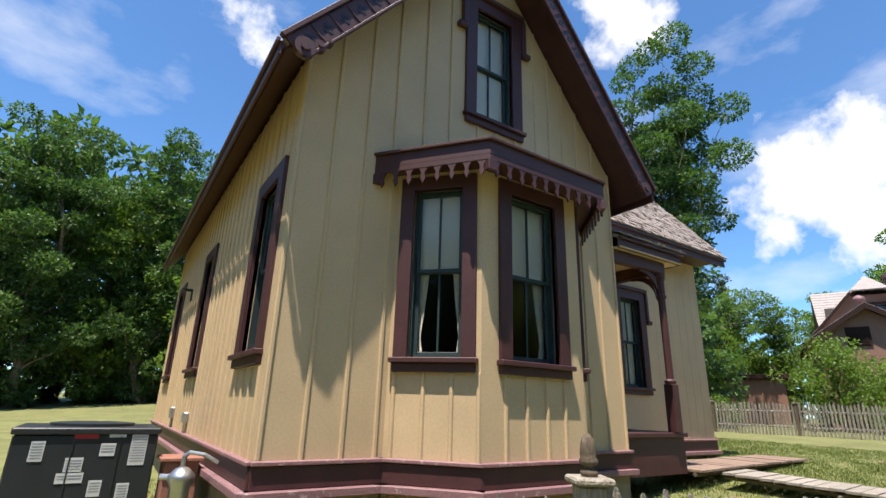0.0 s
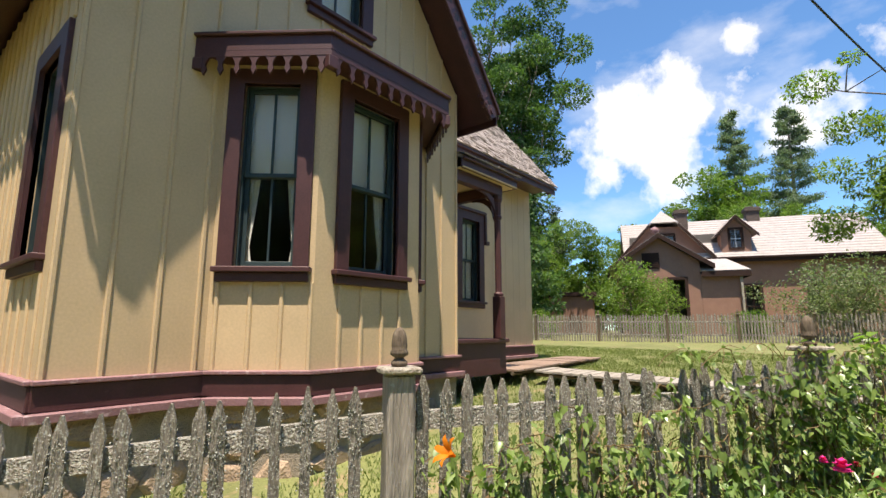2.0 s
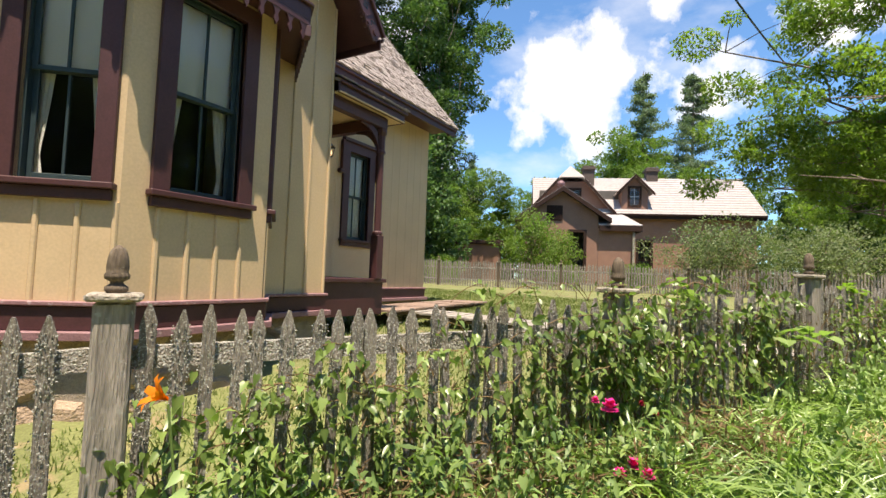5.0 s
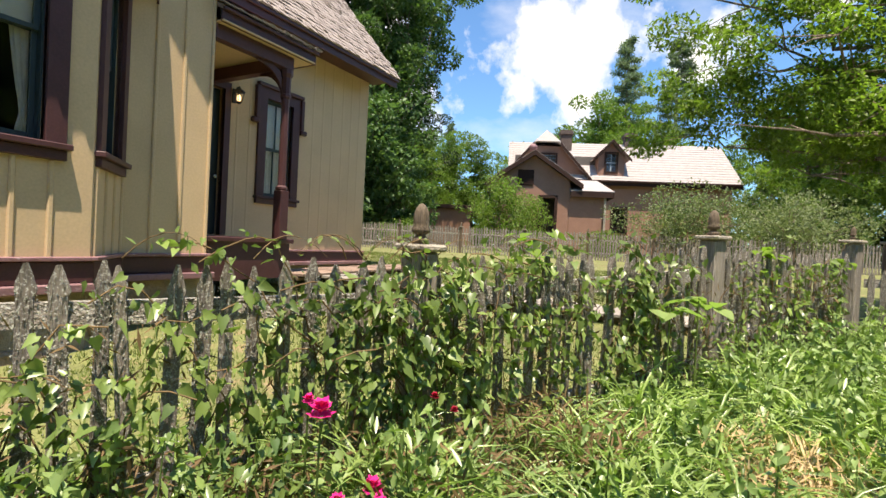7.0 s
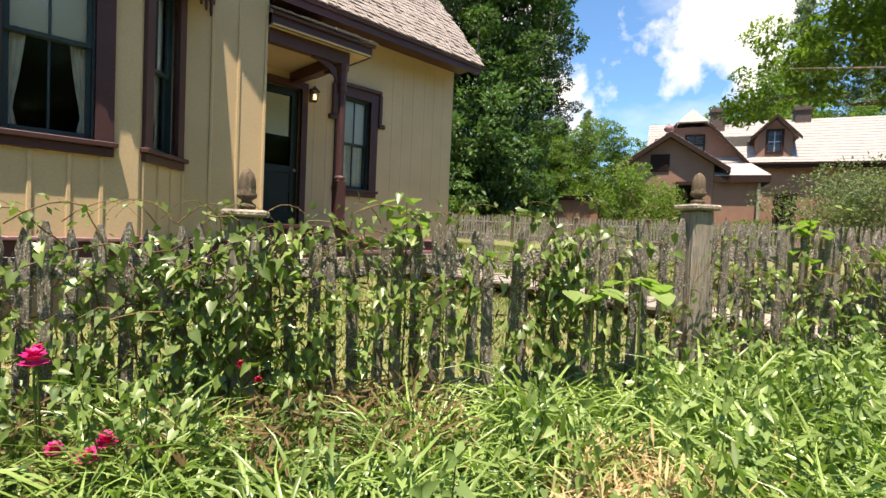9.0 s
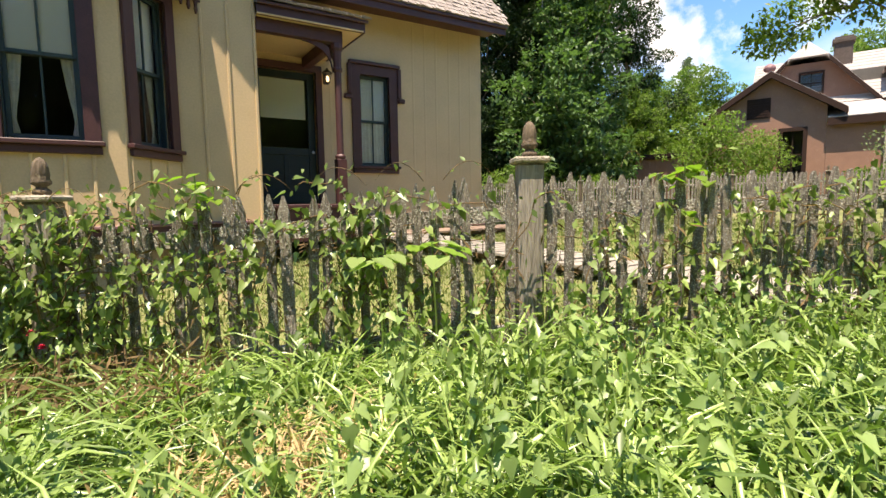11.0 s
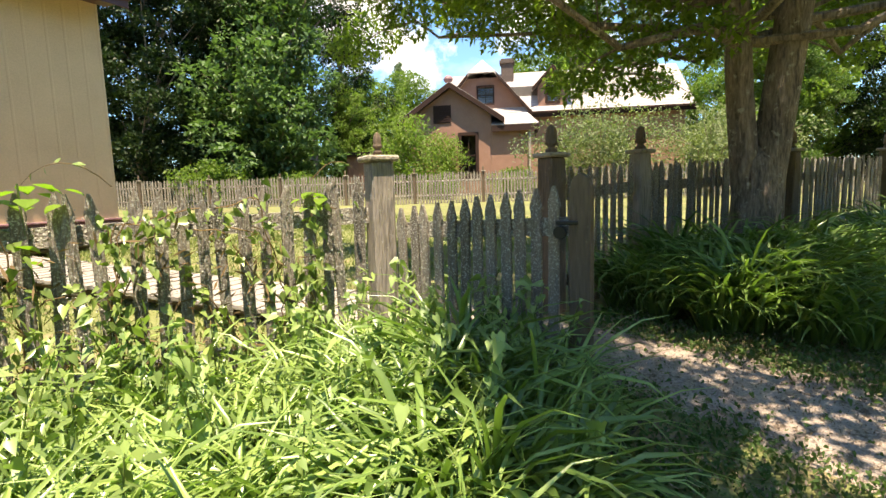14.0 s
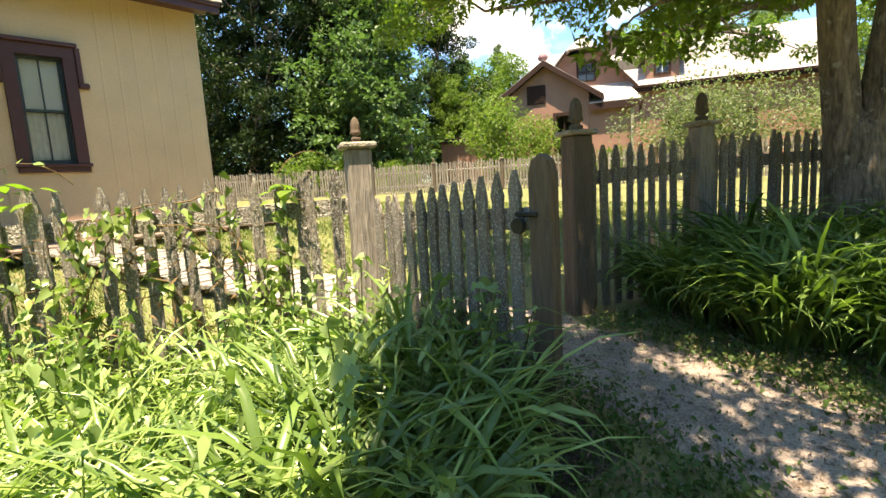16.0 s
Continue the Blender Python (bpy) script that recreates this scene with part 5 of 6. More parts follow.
# small shed
sh = thing("garden_shed", (30.5, 13.9, 0.9), "small flat-roofed reddish brown shed beyond the fence", "shed")
ms_ = house_axes(29.9, 14.6)
bm = bmesh.new()
box(bm, (0, -2, 0.4), (2.8, 0, 3.3), ms_, 0.02)
part("wall", bm, BROWN, sh)
for k in range(9):
    bm = bmesh.new()
    box(bm, (0.1 + k * 0.31, 0.002, 0.6), (0.16 + k * 0.31, 0.03, 3.2), ms_)
    part("batten", bm, BROWN, sh)
bm = bmesh.new()
box(bm, (-0.2, -2.2, 3.302), (3.0, 0.25, 3.55), ms_, 0.02)
part("roof", bm, BROWNDK, sh)

# ---- heat pump, gas meter and boxes on the long wall ----
ac = thing("heat_pump", (0.3, 6.9, 0.0), "charcoal heat pump cabinet with white labels beside the wall", "air conditioner")
A0, A1, AY0, AY1, AZ0, AZ1 = -0.42, 0.90, 6.2, 7.3, -0.35, 0.97
bm = bmesh.new()
box(bm, (A0, AY0, AZ0), (A1, AY1, AZ1 - 0.07), None, 0.015)
for x in (A0 + 0.52, A0 + 0.95):
    box(bm, (x, AY0 - 0.012, AZ0 + 0.02), (x + 0.012, AY0 - 0.001, AZ1 - 0.09))
part("cabinet", bm, CHARCOAL, ac)
bm = bmesh.new()
box(bm, (A0 - 0.02, AY0 - 0.02, AZ1 - 0.068), (A1 + 0.02, AY1 + 0.02, AZ1), None, 0.012)
lathe(bm, [(0.42, 0.0), (0.42, 0.03), (0.36, 0.035)], (0.25, 6.8, AZ1 + 0.001), 24)
part("lid", bm, CHARCOAL, ac)
for x0, x1, z0, z1, mt in ((-0.25, -0.13, 0.64, 0.84, WHITEL), (0.10, 0.32, 0.86, 0.91, REDL), (0.42, 0.58, 0.87, 0.92, WHITEL), (0.64, 0.80, 0.58, 0.90, WHITEL), (0.36, 0.50, 0.68, 0.81, WHITEL), (0.07, 0.23, 0.53, 0.67, WHITEL), (0.02, 0.26, 0.42, 0.52, WHITEL), (0.32, 0.44, 0.28, 0.44, WHITEL), (0.58, 0.70, 0.22, 0.40, WHITEL), (0.00, 0.18, 0.18, 0.26, WHITEL)):
    bm = bmesh.new()
    box(bm, (x0, AY0 - 0.006, z0), (x1, AY0 - 0.001, z1), None)
    lab = part("label" if mt is WHITEL else "badge", bm, mt, ac, "printed white label" if mt is WHITEL else "red maker's badge")
    if mt is WHITEL and z1 - z0 > 0.09:
        bm = bmesh.new()
        z = z1 - 0.03
        while z > z0 + 0.02:
            box(bm, (x0 + 0.012, AY0 - 0.008, z), (x1 - 0.012, AY0 - 0.0065, z + 0.008))
            z -= 0.028
        part("print_lines", bm, GREYL, lab)
pad = thing("equipment_pad", (0.3, 6.9, -0.6), "concrete pad under the heat pump", "slab")
bm = bmesh.new()
box(bm, (A0 - 0.15, AY0 - 0.15, -0.75), (A1 + 0.1, AY1 + 0.15, AZ0 - 0.002), None, 0.02)
part("slab", bm, MORTAR, pad)
gm = thing("gas_meter", (1.15, 5.6, -0.3), "silver gas regulator and pipe on the stone foundation", "gas meter")
bm = bmesh.new()
lathe(bm, [(0.02, 0.2), (0.07, 0.18), (0.13, 0.12), (0.135, 0.09), (0.13, 0.06), (0.10, 0.0), (0.10, -0.30), (0.05, -0.34)], (1.12, 5.55, 0.42), 16)
part("regulator", bm, METAL, gm, "", True)
bm = bmesh.new()
tube(bm, [(1.12, 5.55, 0.60), (1.12, 5.55, 0.72), (1.16, 5.53, 0.76), (1.30, 5.45, 0.74), (1.44, 5.42, 0.66)], [0.028, 0.028, 0.022, 0.02, 0.02], 8)
tube(bm, [(0.92, 5.60, 0.52), (1.05, 5.56, 0.52)], [0.03, 0.03], 8)
tube(bm, [(1.12, 5.55, 0.12), (1.12, 5.55, -0.8)], [0.025, 0.025], 8)
part("pipe", bm, METAL, gm)
bm = bmesh.new()
box(bm, (0.95, 6.0, 0.62), (1.40, 6.5, 0.66), None, 0.008)
box(bm, (1.0, 6.05, -0.6), (1.36, 6.45, 0.618), None, 0.01)
part("meter_box", bm, RUST, gm, "rust-stained sheet metal box")
for y, z, h in ((10.4, 0.95, 0.20), (8.6, 0.93, 0.17)):
    em = thing("electric_box", (1.4, y, z), "small grey utility box on the ochre wall", "utility box")
    bm = bmesh.new()
    box(bm, (1.41, y - 0.09, z), (1.499, y + 0.09, z + h), None, 0.02)
    tube(bm, [(1.455, y, z), (1.455, y, z - 0.2)], [0.012, 0.012], 8)
    part("case", bm, METAL, em)
hk = thing("wall_bracket", (1.45, 11.0, 3.2), "small iron bracket high on the ochre wall", "bracket")
bm = bmesh.new()
box(bm, (1.30, 10.97, 3.5), (1.499, 11.03, 3.56), None, 0.006)
box(bm, (1.46, 10.97, 3.3), (1.499, 11.03, 3.499), None, 0.006)
part("arm", bm, BLACK, hk)
# overhead cable
cb = thing("overhead_cable", (14.0, 0.0, 5.0), "black twisted overhead service cable", "cable")
bm = bmesh.new()
pts = []
for k in range(25):
    f = k / 24
    pts.append(Vector((6.7, -0.2, 5.75)) * (1 - f) + Vector((26.0, -5.0, 8.2)) * f - Vector((0, 0, 2.4 * f * (1 - f))))
tube(bm, pts, [0.016] * 25, 6)
part("cable", bm, BLACK, cb)


# ---- trees ----
def limb_points(a, b, r, n=5, bend=0.12):
    a, b = Vector(a), Vector(b)
    ln_ = (b - a).length
    out = [a]
    for i in range(1, n):
        out.append(a.lerp(b, i / n) + Vector((r.gauss(0, 1), r.gauss(0, 1), r.gauss(0, 0.6))) * ln_ * bend * 0.35)
    out.append(b)
    return out


def crown_points(n, clumps, rng):
    """Leaf places in the outer shell of many flattened clumps; also the outward direction."""
    c = np.array([k[:3] for k in clumps])
    s = np.array([k[3] for k in clumps])
    w = s ** 2 / (s ** 2).sum()
    i = rng.choice(len(c), n, p=w)
    d = rng.normal(size=(n, 3))
    d /= np.linalg.norm(d, axis=1)[:, None]
    rad = s[i] * rng.uniform(0.35, 1.0, n) ** 0.5
    p = c[i] + d * rad[:, None] * np.array([1.0, 1.0, 0.62])
    return p, d


def broad_tree(name, height, spread, material, leaves, leaf, seed, label, low=0.12, trunk=0.2, layered=False, category="tree"):
    """A broadleaf tree at the origin: trunk, limbs and a crown of leaf clumps."""
    r = random.Random(seed)
    rng = np.random.default_rng(seed)
    t = thing(name, (0, 0, 0), label, category)
    bm = bmesh.new()
    tip = Vector((r.gauss(0, 0.03) * height, r.gauss(0, 0.03) * height, height * 0.86))
    spine = limb_points((0, 0, -0.3), tip, r, 7, 0.10)
    tube(bm, spine, [trunk * (1 - 0.9 * i / 7) for i in range(8)], 8)
    clumps = []
    nl = 26 if not layered else 34
    for k in range(nl):
        f = low + (0.98 - low) * (k + r.random()) / nl
        a = k * 2.4 + r.uniform(-0.5, 0.5)
        shape = math.sin(math.pi * min(1, (f - low * 0.6) / (1.05 - low * 0.6)) ** 0.75) ** 0.65
        reach = spread * shape * r.uniform(0.6, 1.08)
        base = spine[min(7, int(f * 0.8 * 7))]
        z = height * f + (0.10 if not layered else 0.02) * reach
        end = Vector((math.cos(a) * reach, math.sin(a) * reach, z))
        tube(bm, limb_points(base, end, r, 4), [trunk * 0.28 * (1 - 0.8 * i / 4) * (1.1 - f) + 0.008 for i in range(5)], 5)
        for q in (1.0, 0.66, 0.36):
            e = Vector(base).lerp(end, q)
            clumps.append((e.x + r.gauss(0, 0.05) * spread, e.y + r.gauss(0, 0.05) * spread, e.z + r.gauss(0, 0.012) * height, spread * (0.30 if not layered else 0.26) * r.uniform(0.65, 1.15)))
    part("trunk", bm, BARK, t, "grey-brown trunk and limbs")
    p, d = crown_points(leaves, clumps, rng)
    if layered:
        p[:, 2] += 0.10 * (p[:, 2] - np.round(p[:, 2] / 0.7) * 0.7) * -4 * 0.7
    v, f = leaf_cloud(p, leaf, rng, 0.45 if not layered else 0.75, out=d)
    soup_np("crown", v, f, material, t, "dense leafy crown with gaps")
    return t


def pine_tree(height, seed):
    r = random.Random(seed)
    rng = np.random.default_rng(seed)
    t = thing("pine_tree", (0, 0, 0), "tall white pine with tiered open boughs", "tree")
    bm = bmesh.new()
    tube(bm, [(0, 0, -0.3), (0.1, 0, height * 0.5), (0, 0.1, height)], [0.35, 0.22, 0.03], 8)
    pts = []
    for k in range(70):
        f = 0.28 + 0.7 * k / 70
        a = r.uniform(0, 6.28)
        reach = height * 0.27 * (1.0 - f) ** 0.85 * r.uniform(0.55, 1.1) + 0.15
        b0 = Vector((0, 0, height * f))
        e = b0 + Vector((math.cos(a) * reach, math.sin(a) * reach, reach * 0.22))
        tube(bm, [b0, b0.lerp(e, 0.5) - Vector((0, 0, 0.1)), e], [0.05, 0.03, 0.01], 4)
        for _ in range(330):
            q = r.uniform(0.25, 1.05)
            pts.append(b0.lerp(e, q) + Vector((r.gauss(0, 0.12 + 0.09 * reach), r.gauss(0, 0.12 + 0.09 * reach), r.gauss(0, 0.13) + 0.1)))
    part("trunk", bm, BARK, t)
    v, f = leaf_cloud(np.array([tuple(p) for p in pts]), 0.10, rng, 0.3, 0.1, 3.6)
    soup_np("crown", v, f, L_PINE, t, "blue-green needle tufts")
    return t


def plant_all(proto, spots, group):
    """Stands the first at the first spot and copies it to the others: (x, y, turn, size)."""
    for i, (x, y, turn, size) in enumerate(spots):
        m = Matrix.Translation((x, y, float(ground_z(x, y)))) @ Matrix.Rotation(turn, 4, "Z")
        if i == 0:
            ob = proto
        else:
            ob = copy_thing(proto, m)
        ob.matrix_basis = m @ Matrix.Scale(size, 4)
        ob["group"] = group


rt = random.Random(12)
forest_a = broad_tree("forest_tree", 22, 4.4, L_FAR, 30000, 0.155, 31, "tall mid-green forest tree with a dense crown", 0.06, 0.34)
forest_b = broad_tree("forest_tree", 24, 4.4, L_DARK, 32000, 0.14, 32, "tall forest tree at the lawn's edge, shade mixed into its dark green", 0.04, 0.36)
forest_d = broad_tree("forest_tree", 21, 5.2, L_FAR, 4500, 0.46, 34, "tall green tree of the wood behind the path", 0.06, 0.34)
forest_c = broad_tree("forest_tree", 17, 4.4, L_MID, 18000, 0.18, 33, "light green rounded tree at the forest edge", 0.05, 0.28)
woods = {"a": [], "b": [], "c": [], "d": []}
for i in range(17):   # behind the left lawn
    x = -34 + i * 3.7 + rt.uniform(-1, 1)
    woods["abc"[rt.choice((0, 2, 0, 0))]].append((x, 39 + rt.uniform(-2, 3) - max(0, (x + 5)) * 0.05, rt.uniform(0, 6.28), rt.uniform(0.85, 1.12)))
for i in range(9):
    woods["d"].append((-33 + i * 7 + rt.uniform(-1, 1), 48 + rt.uniform(-2, 2), rt.uniform(0, 6.28), rt.uniform(0.85, 1.1)))
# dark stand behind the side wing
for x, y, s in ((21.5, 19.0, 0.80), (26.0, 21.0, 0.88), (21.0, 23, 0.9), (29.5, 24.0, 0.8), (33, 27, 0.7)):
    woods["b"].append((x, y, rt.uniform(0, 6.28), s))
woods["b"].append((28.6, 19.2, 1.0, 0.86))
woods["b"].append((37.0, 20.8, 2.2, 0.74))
# lighter woods left of and behind the brown house
for x, y, s in ((36, 25, 0.5), (40, 22, 0.62), (45, 21, 0.66), (47, 26, 0.68), (42, 29, 0.6), (36, 19, 0.48), (43, 17.5, 0.58), (47.5, 15.5, 0.6), (50, 16, 0.55), (53, 33, 0.7), (60, 11.0, 1.05), (61, 7.6, 1.0), (69, 5.5, 0.95)):
    woods["c"].append((x, y, rt.uniform(0, 6.28), s))
for x, y, s in ((54, 12, 0.78), (56, 7, 0.72), (57, 2, 0.72), (56, -3, 0.66), (38, -6.5, 0.62), (42, -9.5, 0.72), (36, -13.5, 0.6)):
    woods["c"].append((x, y, rt.uniform(0, 6.28), s))
for i in range(16):   # the wood behind the path
    a = -2.9 + i * 0.125
    woods["d"].append((5 + 27 * math.cos(a) + rt.uniform(-2, 2), -4 + 27 * math.sin(a) + rt.uniform(-2, 2), rt.uniform(0, 6.28), rt.uniform(0.6, 0.85)))
for i in range(7):
    woods["d"].append((-26 + rt.uniform(-3, 3), -10 + i * 7, rt.uniform(0, 6.28), rt.uniform(0.7, 0.95)))
for x, y, s in ((37, -8, 0.4), (41, -12, 0.6), (38, -17, 0.5), (44, -18, 0.7), (33, -20, 0.55), (40, -24, 0.7), (30, -26, 0.6), (47, -6, 0.6), (24, -30, 0.7), (15, -34, 0.7)):
    woods["abc"[rt.choice((0, 2, 1))]].append((x, y, rt.uniform(0, 6.28), s))
for i in range(24):   # understory added dark, for the shade at the foot of the wood
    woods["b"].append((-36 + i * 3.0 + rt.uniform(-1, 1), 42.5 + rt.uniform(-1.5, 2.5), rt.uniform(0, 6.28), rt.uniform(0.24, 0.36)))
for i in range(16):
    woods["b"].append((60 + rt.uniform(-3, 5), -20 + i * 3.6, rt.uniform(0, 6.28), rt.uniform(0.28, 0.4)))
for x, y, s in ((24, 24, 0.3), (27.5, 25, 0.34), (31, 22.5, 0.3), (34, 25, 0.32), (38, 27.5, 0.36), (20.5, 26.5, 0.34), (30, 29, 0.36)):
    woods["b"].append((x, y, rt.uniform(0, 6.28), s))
plant_all(forest_a, woods["a"], "forest trees")
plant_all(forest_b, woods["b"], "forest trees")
plant_all(forest_c, woods["c"], "forest trees")
plant_all(forest_d, woods["d"], "forest trees")
plant_all(broad_tree("poplar_tree", 24, 3.9, L_FAR, 42000, 0.12, 36, "tall sunlit tree rising behind the cottage wing", 0.42, 0.36), [(27.2, 14.8, 0.8, 1.0)], "forest trees")
plant_all(pine_tree(26, 5), [(64, 8.2, 0, 1.0), (66.5, 3.0, 2.0, 1.0), (50, 24, 1.2, 0.52)], "pines")
plant_all(broad_tree("dogwood_tree", 7.0, 3.3, L_DOGWOOD, 17000, 0.13, 41, "layered green dogwood before the dark stand", 0.10, 0.12, True), [(24.6, 14.8, 0.0, 1.2)], "dogwoods")
plant_all(broad_tree("young_tree", 4.3, 2.1, L_MID, 5500, 0.085, 42, "light green young tree by the brown house", 0.2, 0.07), [(27.0, 8.3, 0.4, 0.92), (29.2, 7.7, 2.4, 0.72)], "young trees")
plant_all(broad_tree("grey_shrub", 2.5, 2.3, L_SHRUB, 10000, 0.05, 43, "open greyish shrub with twisted stems", 0.30, 0.06, category="shrub"), [(26.6, -0.6, 0.0, 1.25), (28.0, -4.6, 2.0, 1.2)], "grey shrubs")
plant_all(broad_tree("pale_bush", 1.5, 1.3, L_MID, 5000, 0.07, 44, "low pale green bush at the lawn's edge", 0.05, 0.03, category="shrub"), [(20.8, 14.6, 0.0, 1.2), (23.4, 12.0, 2.0, 0.9), (27.2, 3.0, 1.0, 0.8), (26.2, 6.2, 1.0, 0.7)], "pale bushes")


# forked hickory leaning over the fence
def hickory():
    r = random.Random(9)
    rng = np.random.default_rng(9)
    cx, cy = 12.17, -5.12
    g = float(ground_z(cx, cy))
    t = thing("hickory_tree", (cx, cy, g), "forked hickory with peeling bark shading the gate", "tree")
    bm = bmesh.new()
    tube(bm, [(cx, cy, g - 0.2), (cx, cy, g + 0.05), (cx, cy, g + 0.35), (cx + 0.01, cy, g + 0.8), (cx + 0.01, cy, g + 1.15), (cx + 0.01, cy, g + 1.32)], [0.33, 0.28, 0.23, 0.205, 0.16, 0.05], 16)
    left = [(cx - 0.02, cy + 0.04, g + 0.3), (cx - 0.04, cy + 0.09, g + 0.95), (cx - 0.05, cy + 0.16, g + 1.7), (cx - 0.12, cy + 0.22, g + 2.6), (cx - 0.25, cy + 0.30, g + 4.2), (cx - 0.5, cy + 0.5, g + 6.4), (cx - 0.6, cy + 0.7, g + 8.6)]
    right = [(cx + 0.02, cy - 0.04, g + 0.3), (cx + 0.04, cy - 0.07, g + 0.95), (cx + 0.05, cy - 0.15, g + 1.7), (cx + 0.10, cy - 0.27, g + 2.8), (cx + 0.2, cy - 0.5, g + 4.4), (cx + 0.55, cy - 1.1, g + 6.8), (cx + 0.7, cy - 1.3, g + 9.2)]
    tube(bm, left, [0.15, 0.125, 0.115, 0.11, 0.095, 0.07, 0.03], 12)
    left, right = left[1:], right
    tube(bm, right, [0.17, 0.155, 0.15, 0.14, 0.12, 0.08, 0.03], 12)
    right = right[1:]
    trunk = part("trunk", bm, BARK, t, "twin trunk in grey flaking bark", True)
    clumps = []
    limbs = []
    for k in range(46):
        stem = left if k % 2 else right
        q = r.uniform(0.30, 0.98)
        i = min(4, int(q * 5))
        b0 = Vector(stem[i]).lerp(Vector(stem[i + 1]), q * 5 - i)
        a = k * 2.4 + r.uniform(-0.4, 0.4)
        reach = 4.8 * (1 - max(0, q - 0.45) * 1.1) * r.uniform(0.65, 1.0)
        limbs.append((b0, b0 + Vector((math.cos(a) * reach, math.sin(a) * reach, reach * r.uniform(0.02, 0.30)))))
    b0 = Vector(left[2])
    limbs += [(b0, b0 + Vector((-1.0, 2.3, 0.45))), (b0, b0 + Vector((-0.3, 3.2, 0.9))), (b0 + Vector((0, 0, 0.5)), b0 + Vector((-1.7, 3.0, 1.2))), (b0 + Vector((0, 0, 0.8)), b0 + Vector((-0.8, 3.9, 1.9))), (b0 + Vector((0, 0, 0.8)), b0 + Vector((0.4, 4.2, 1.5))), (b0 + Vector((0, 0, 1.1)), b0 + Vector((-0.6, 4.4, 2.9))), (b0, b0 + Vector((-2.0, 1.7, 0.10))), (b0, b0 + Vector((-1.2, 3.0, 0.5))), (b0 + Vector((0, 0, 0.3)), b0 + Vector((-3.4, 0.4, 0.9))), (Vector(right[2]), Vector(right[2]) + Vector((1.2, -2.4, 0.2))), (Vector(right[2]), Vector(right[2]) + Vector((2.4, -1.6, 0.6)))]
    b1 = Vector(left[3])
    for dx, dy, dz in ((-4.6, -0.9, 1.7), (-3.8, -0.4, 2.3), (-2.2, -0.8, 0.9), (-4.2, -2.6, 1.9)):
        limbs.append((b1, b1 + Vector((dx, dy, dz))))
        clumps.append((*(b1 + Vector((dx, dy, dz)) * 0.85), 0.5))
    for _ in range(22):
        clumps.append((r.uniform(7.42, 8.2), r.uniform(-5.6, -4.7), r.uniform(4.8, 5.9), r.uniform(0.25, 0.42)))
    for _ in range(22):
        clumps.append((r.uniform(6.86, 7.85), r.uniform(-5.95, -5.15), r.uniform(4.9, 5.8), r.uniform(0.25, 0.40)))
    for _ in range(12):
        clumps.append((r.uniform(7.6, 8.7), r.uniform(-5.5, -4.5), r.uniform(5.0, 6.4), r.uniform(0.24, 0.40)))
    for b0, e in limbs:
        bm = bmesh.new()
        ps = limb_points(b0, e, r, 6, 0.16)
        tube(bm, ps, [0.046, 0.038, 0.03, 0.023, 0.017, 0.011, 0.005], 6)
        for j in (2, 3, 4, 5):
            for _ in range(2):
                tw = ps[j] + Vector((r.gauss(0, 0.5), r.gauss(0, 0.5), r.gauss(0.05, 0.25)))
                tube(bm, [ps[j], ps[j].lerp(tw, 0.5) + Vector((0, 0, 0.05)), tw], [0.014, 0.009, 0.004], 4)
                clumps.append((*tw, r.uniform(0.18, 0.36)))
        clumps.append((*e, r.uniform(0.35, 0.6)))
        part("branch", bm, BARK, t)
    clumps = [c for c in clumps if not (7.3 < c[0] < 10.6 and -7.8 < c[1] < -5.3) or r.random() < 0.72]
    clumps = [c for c in clumps if not (c[0] < 9.7 and c[1] > -3.4)]
    p, d = crown_points(160000, clumps, rng)
    v, f = leaf_cloud(p, 0.037, rng, 0.7, 0.2, 2.2)
    soup_np("crown", v, f, L_OVER, t, "sunlit yellow-green compound leaves")


hickory()

# ---- bed along the fence ----
FD, FN = Vector((0.857, -0.515, 0)), Vector((-0.515, -0.857, 0))


def bed_xy(s, d):
    return 2.355 + 0.857 * s - 0.515 * d, 1.14 - 0.515 * s - 0.857 * d


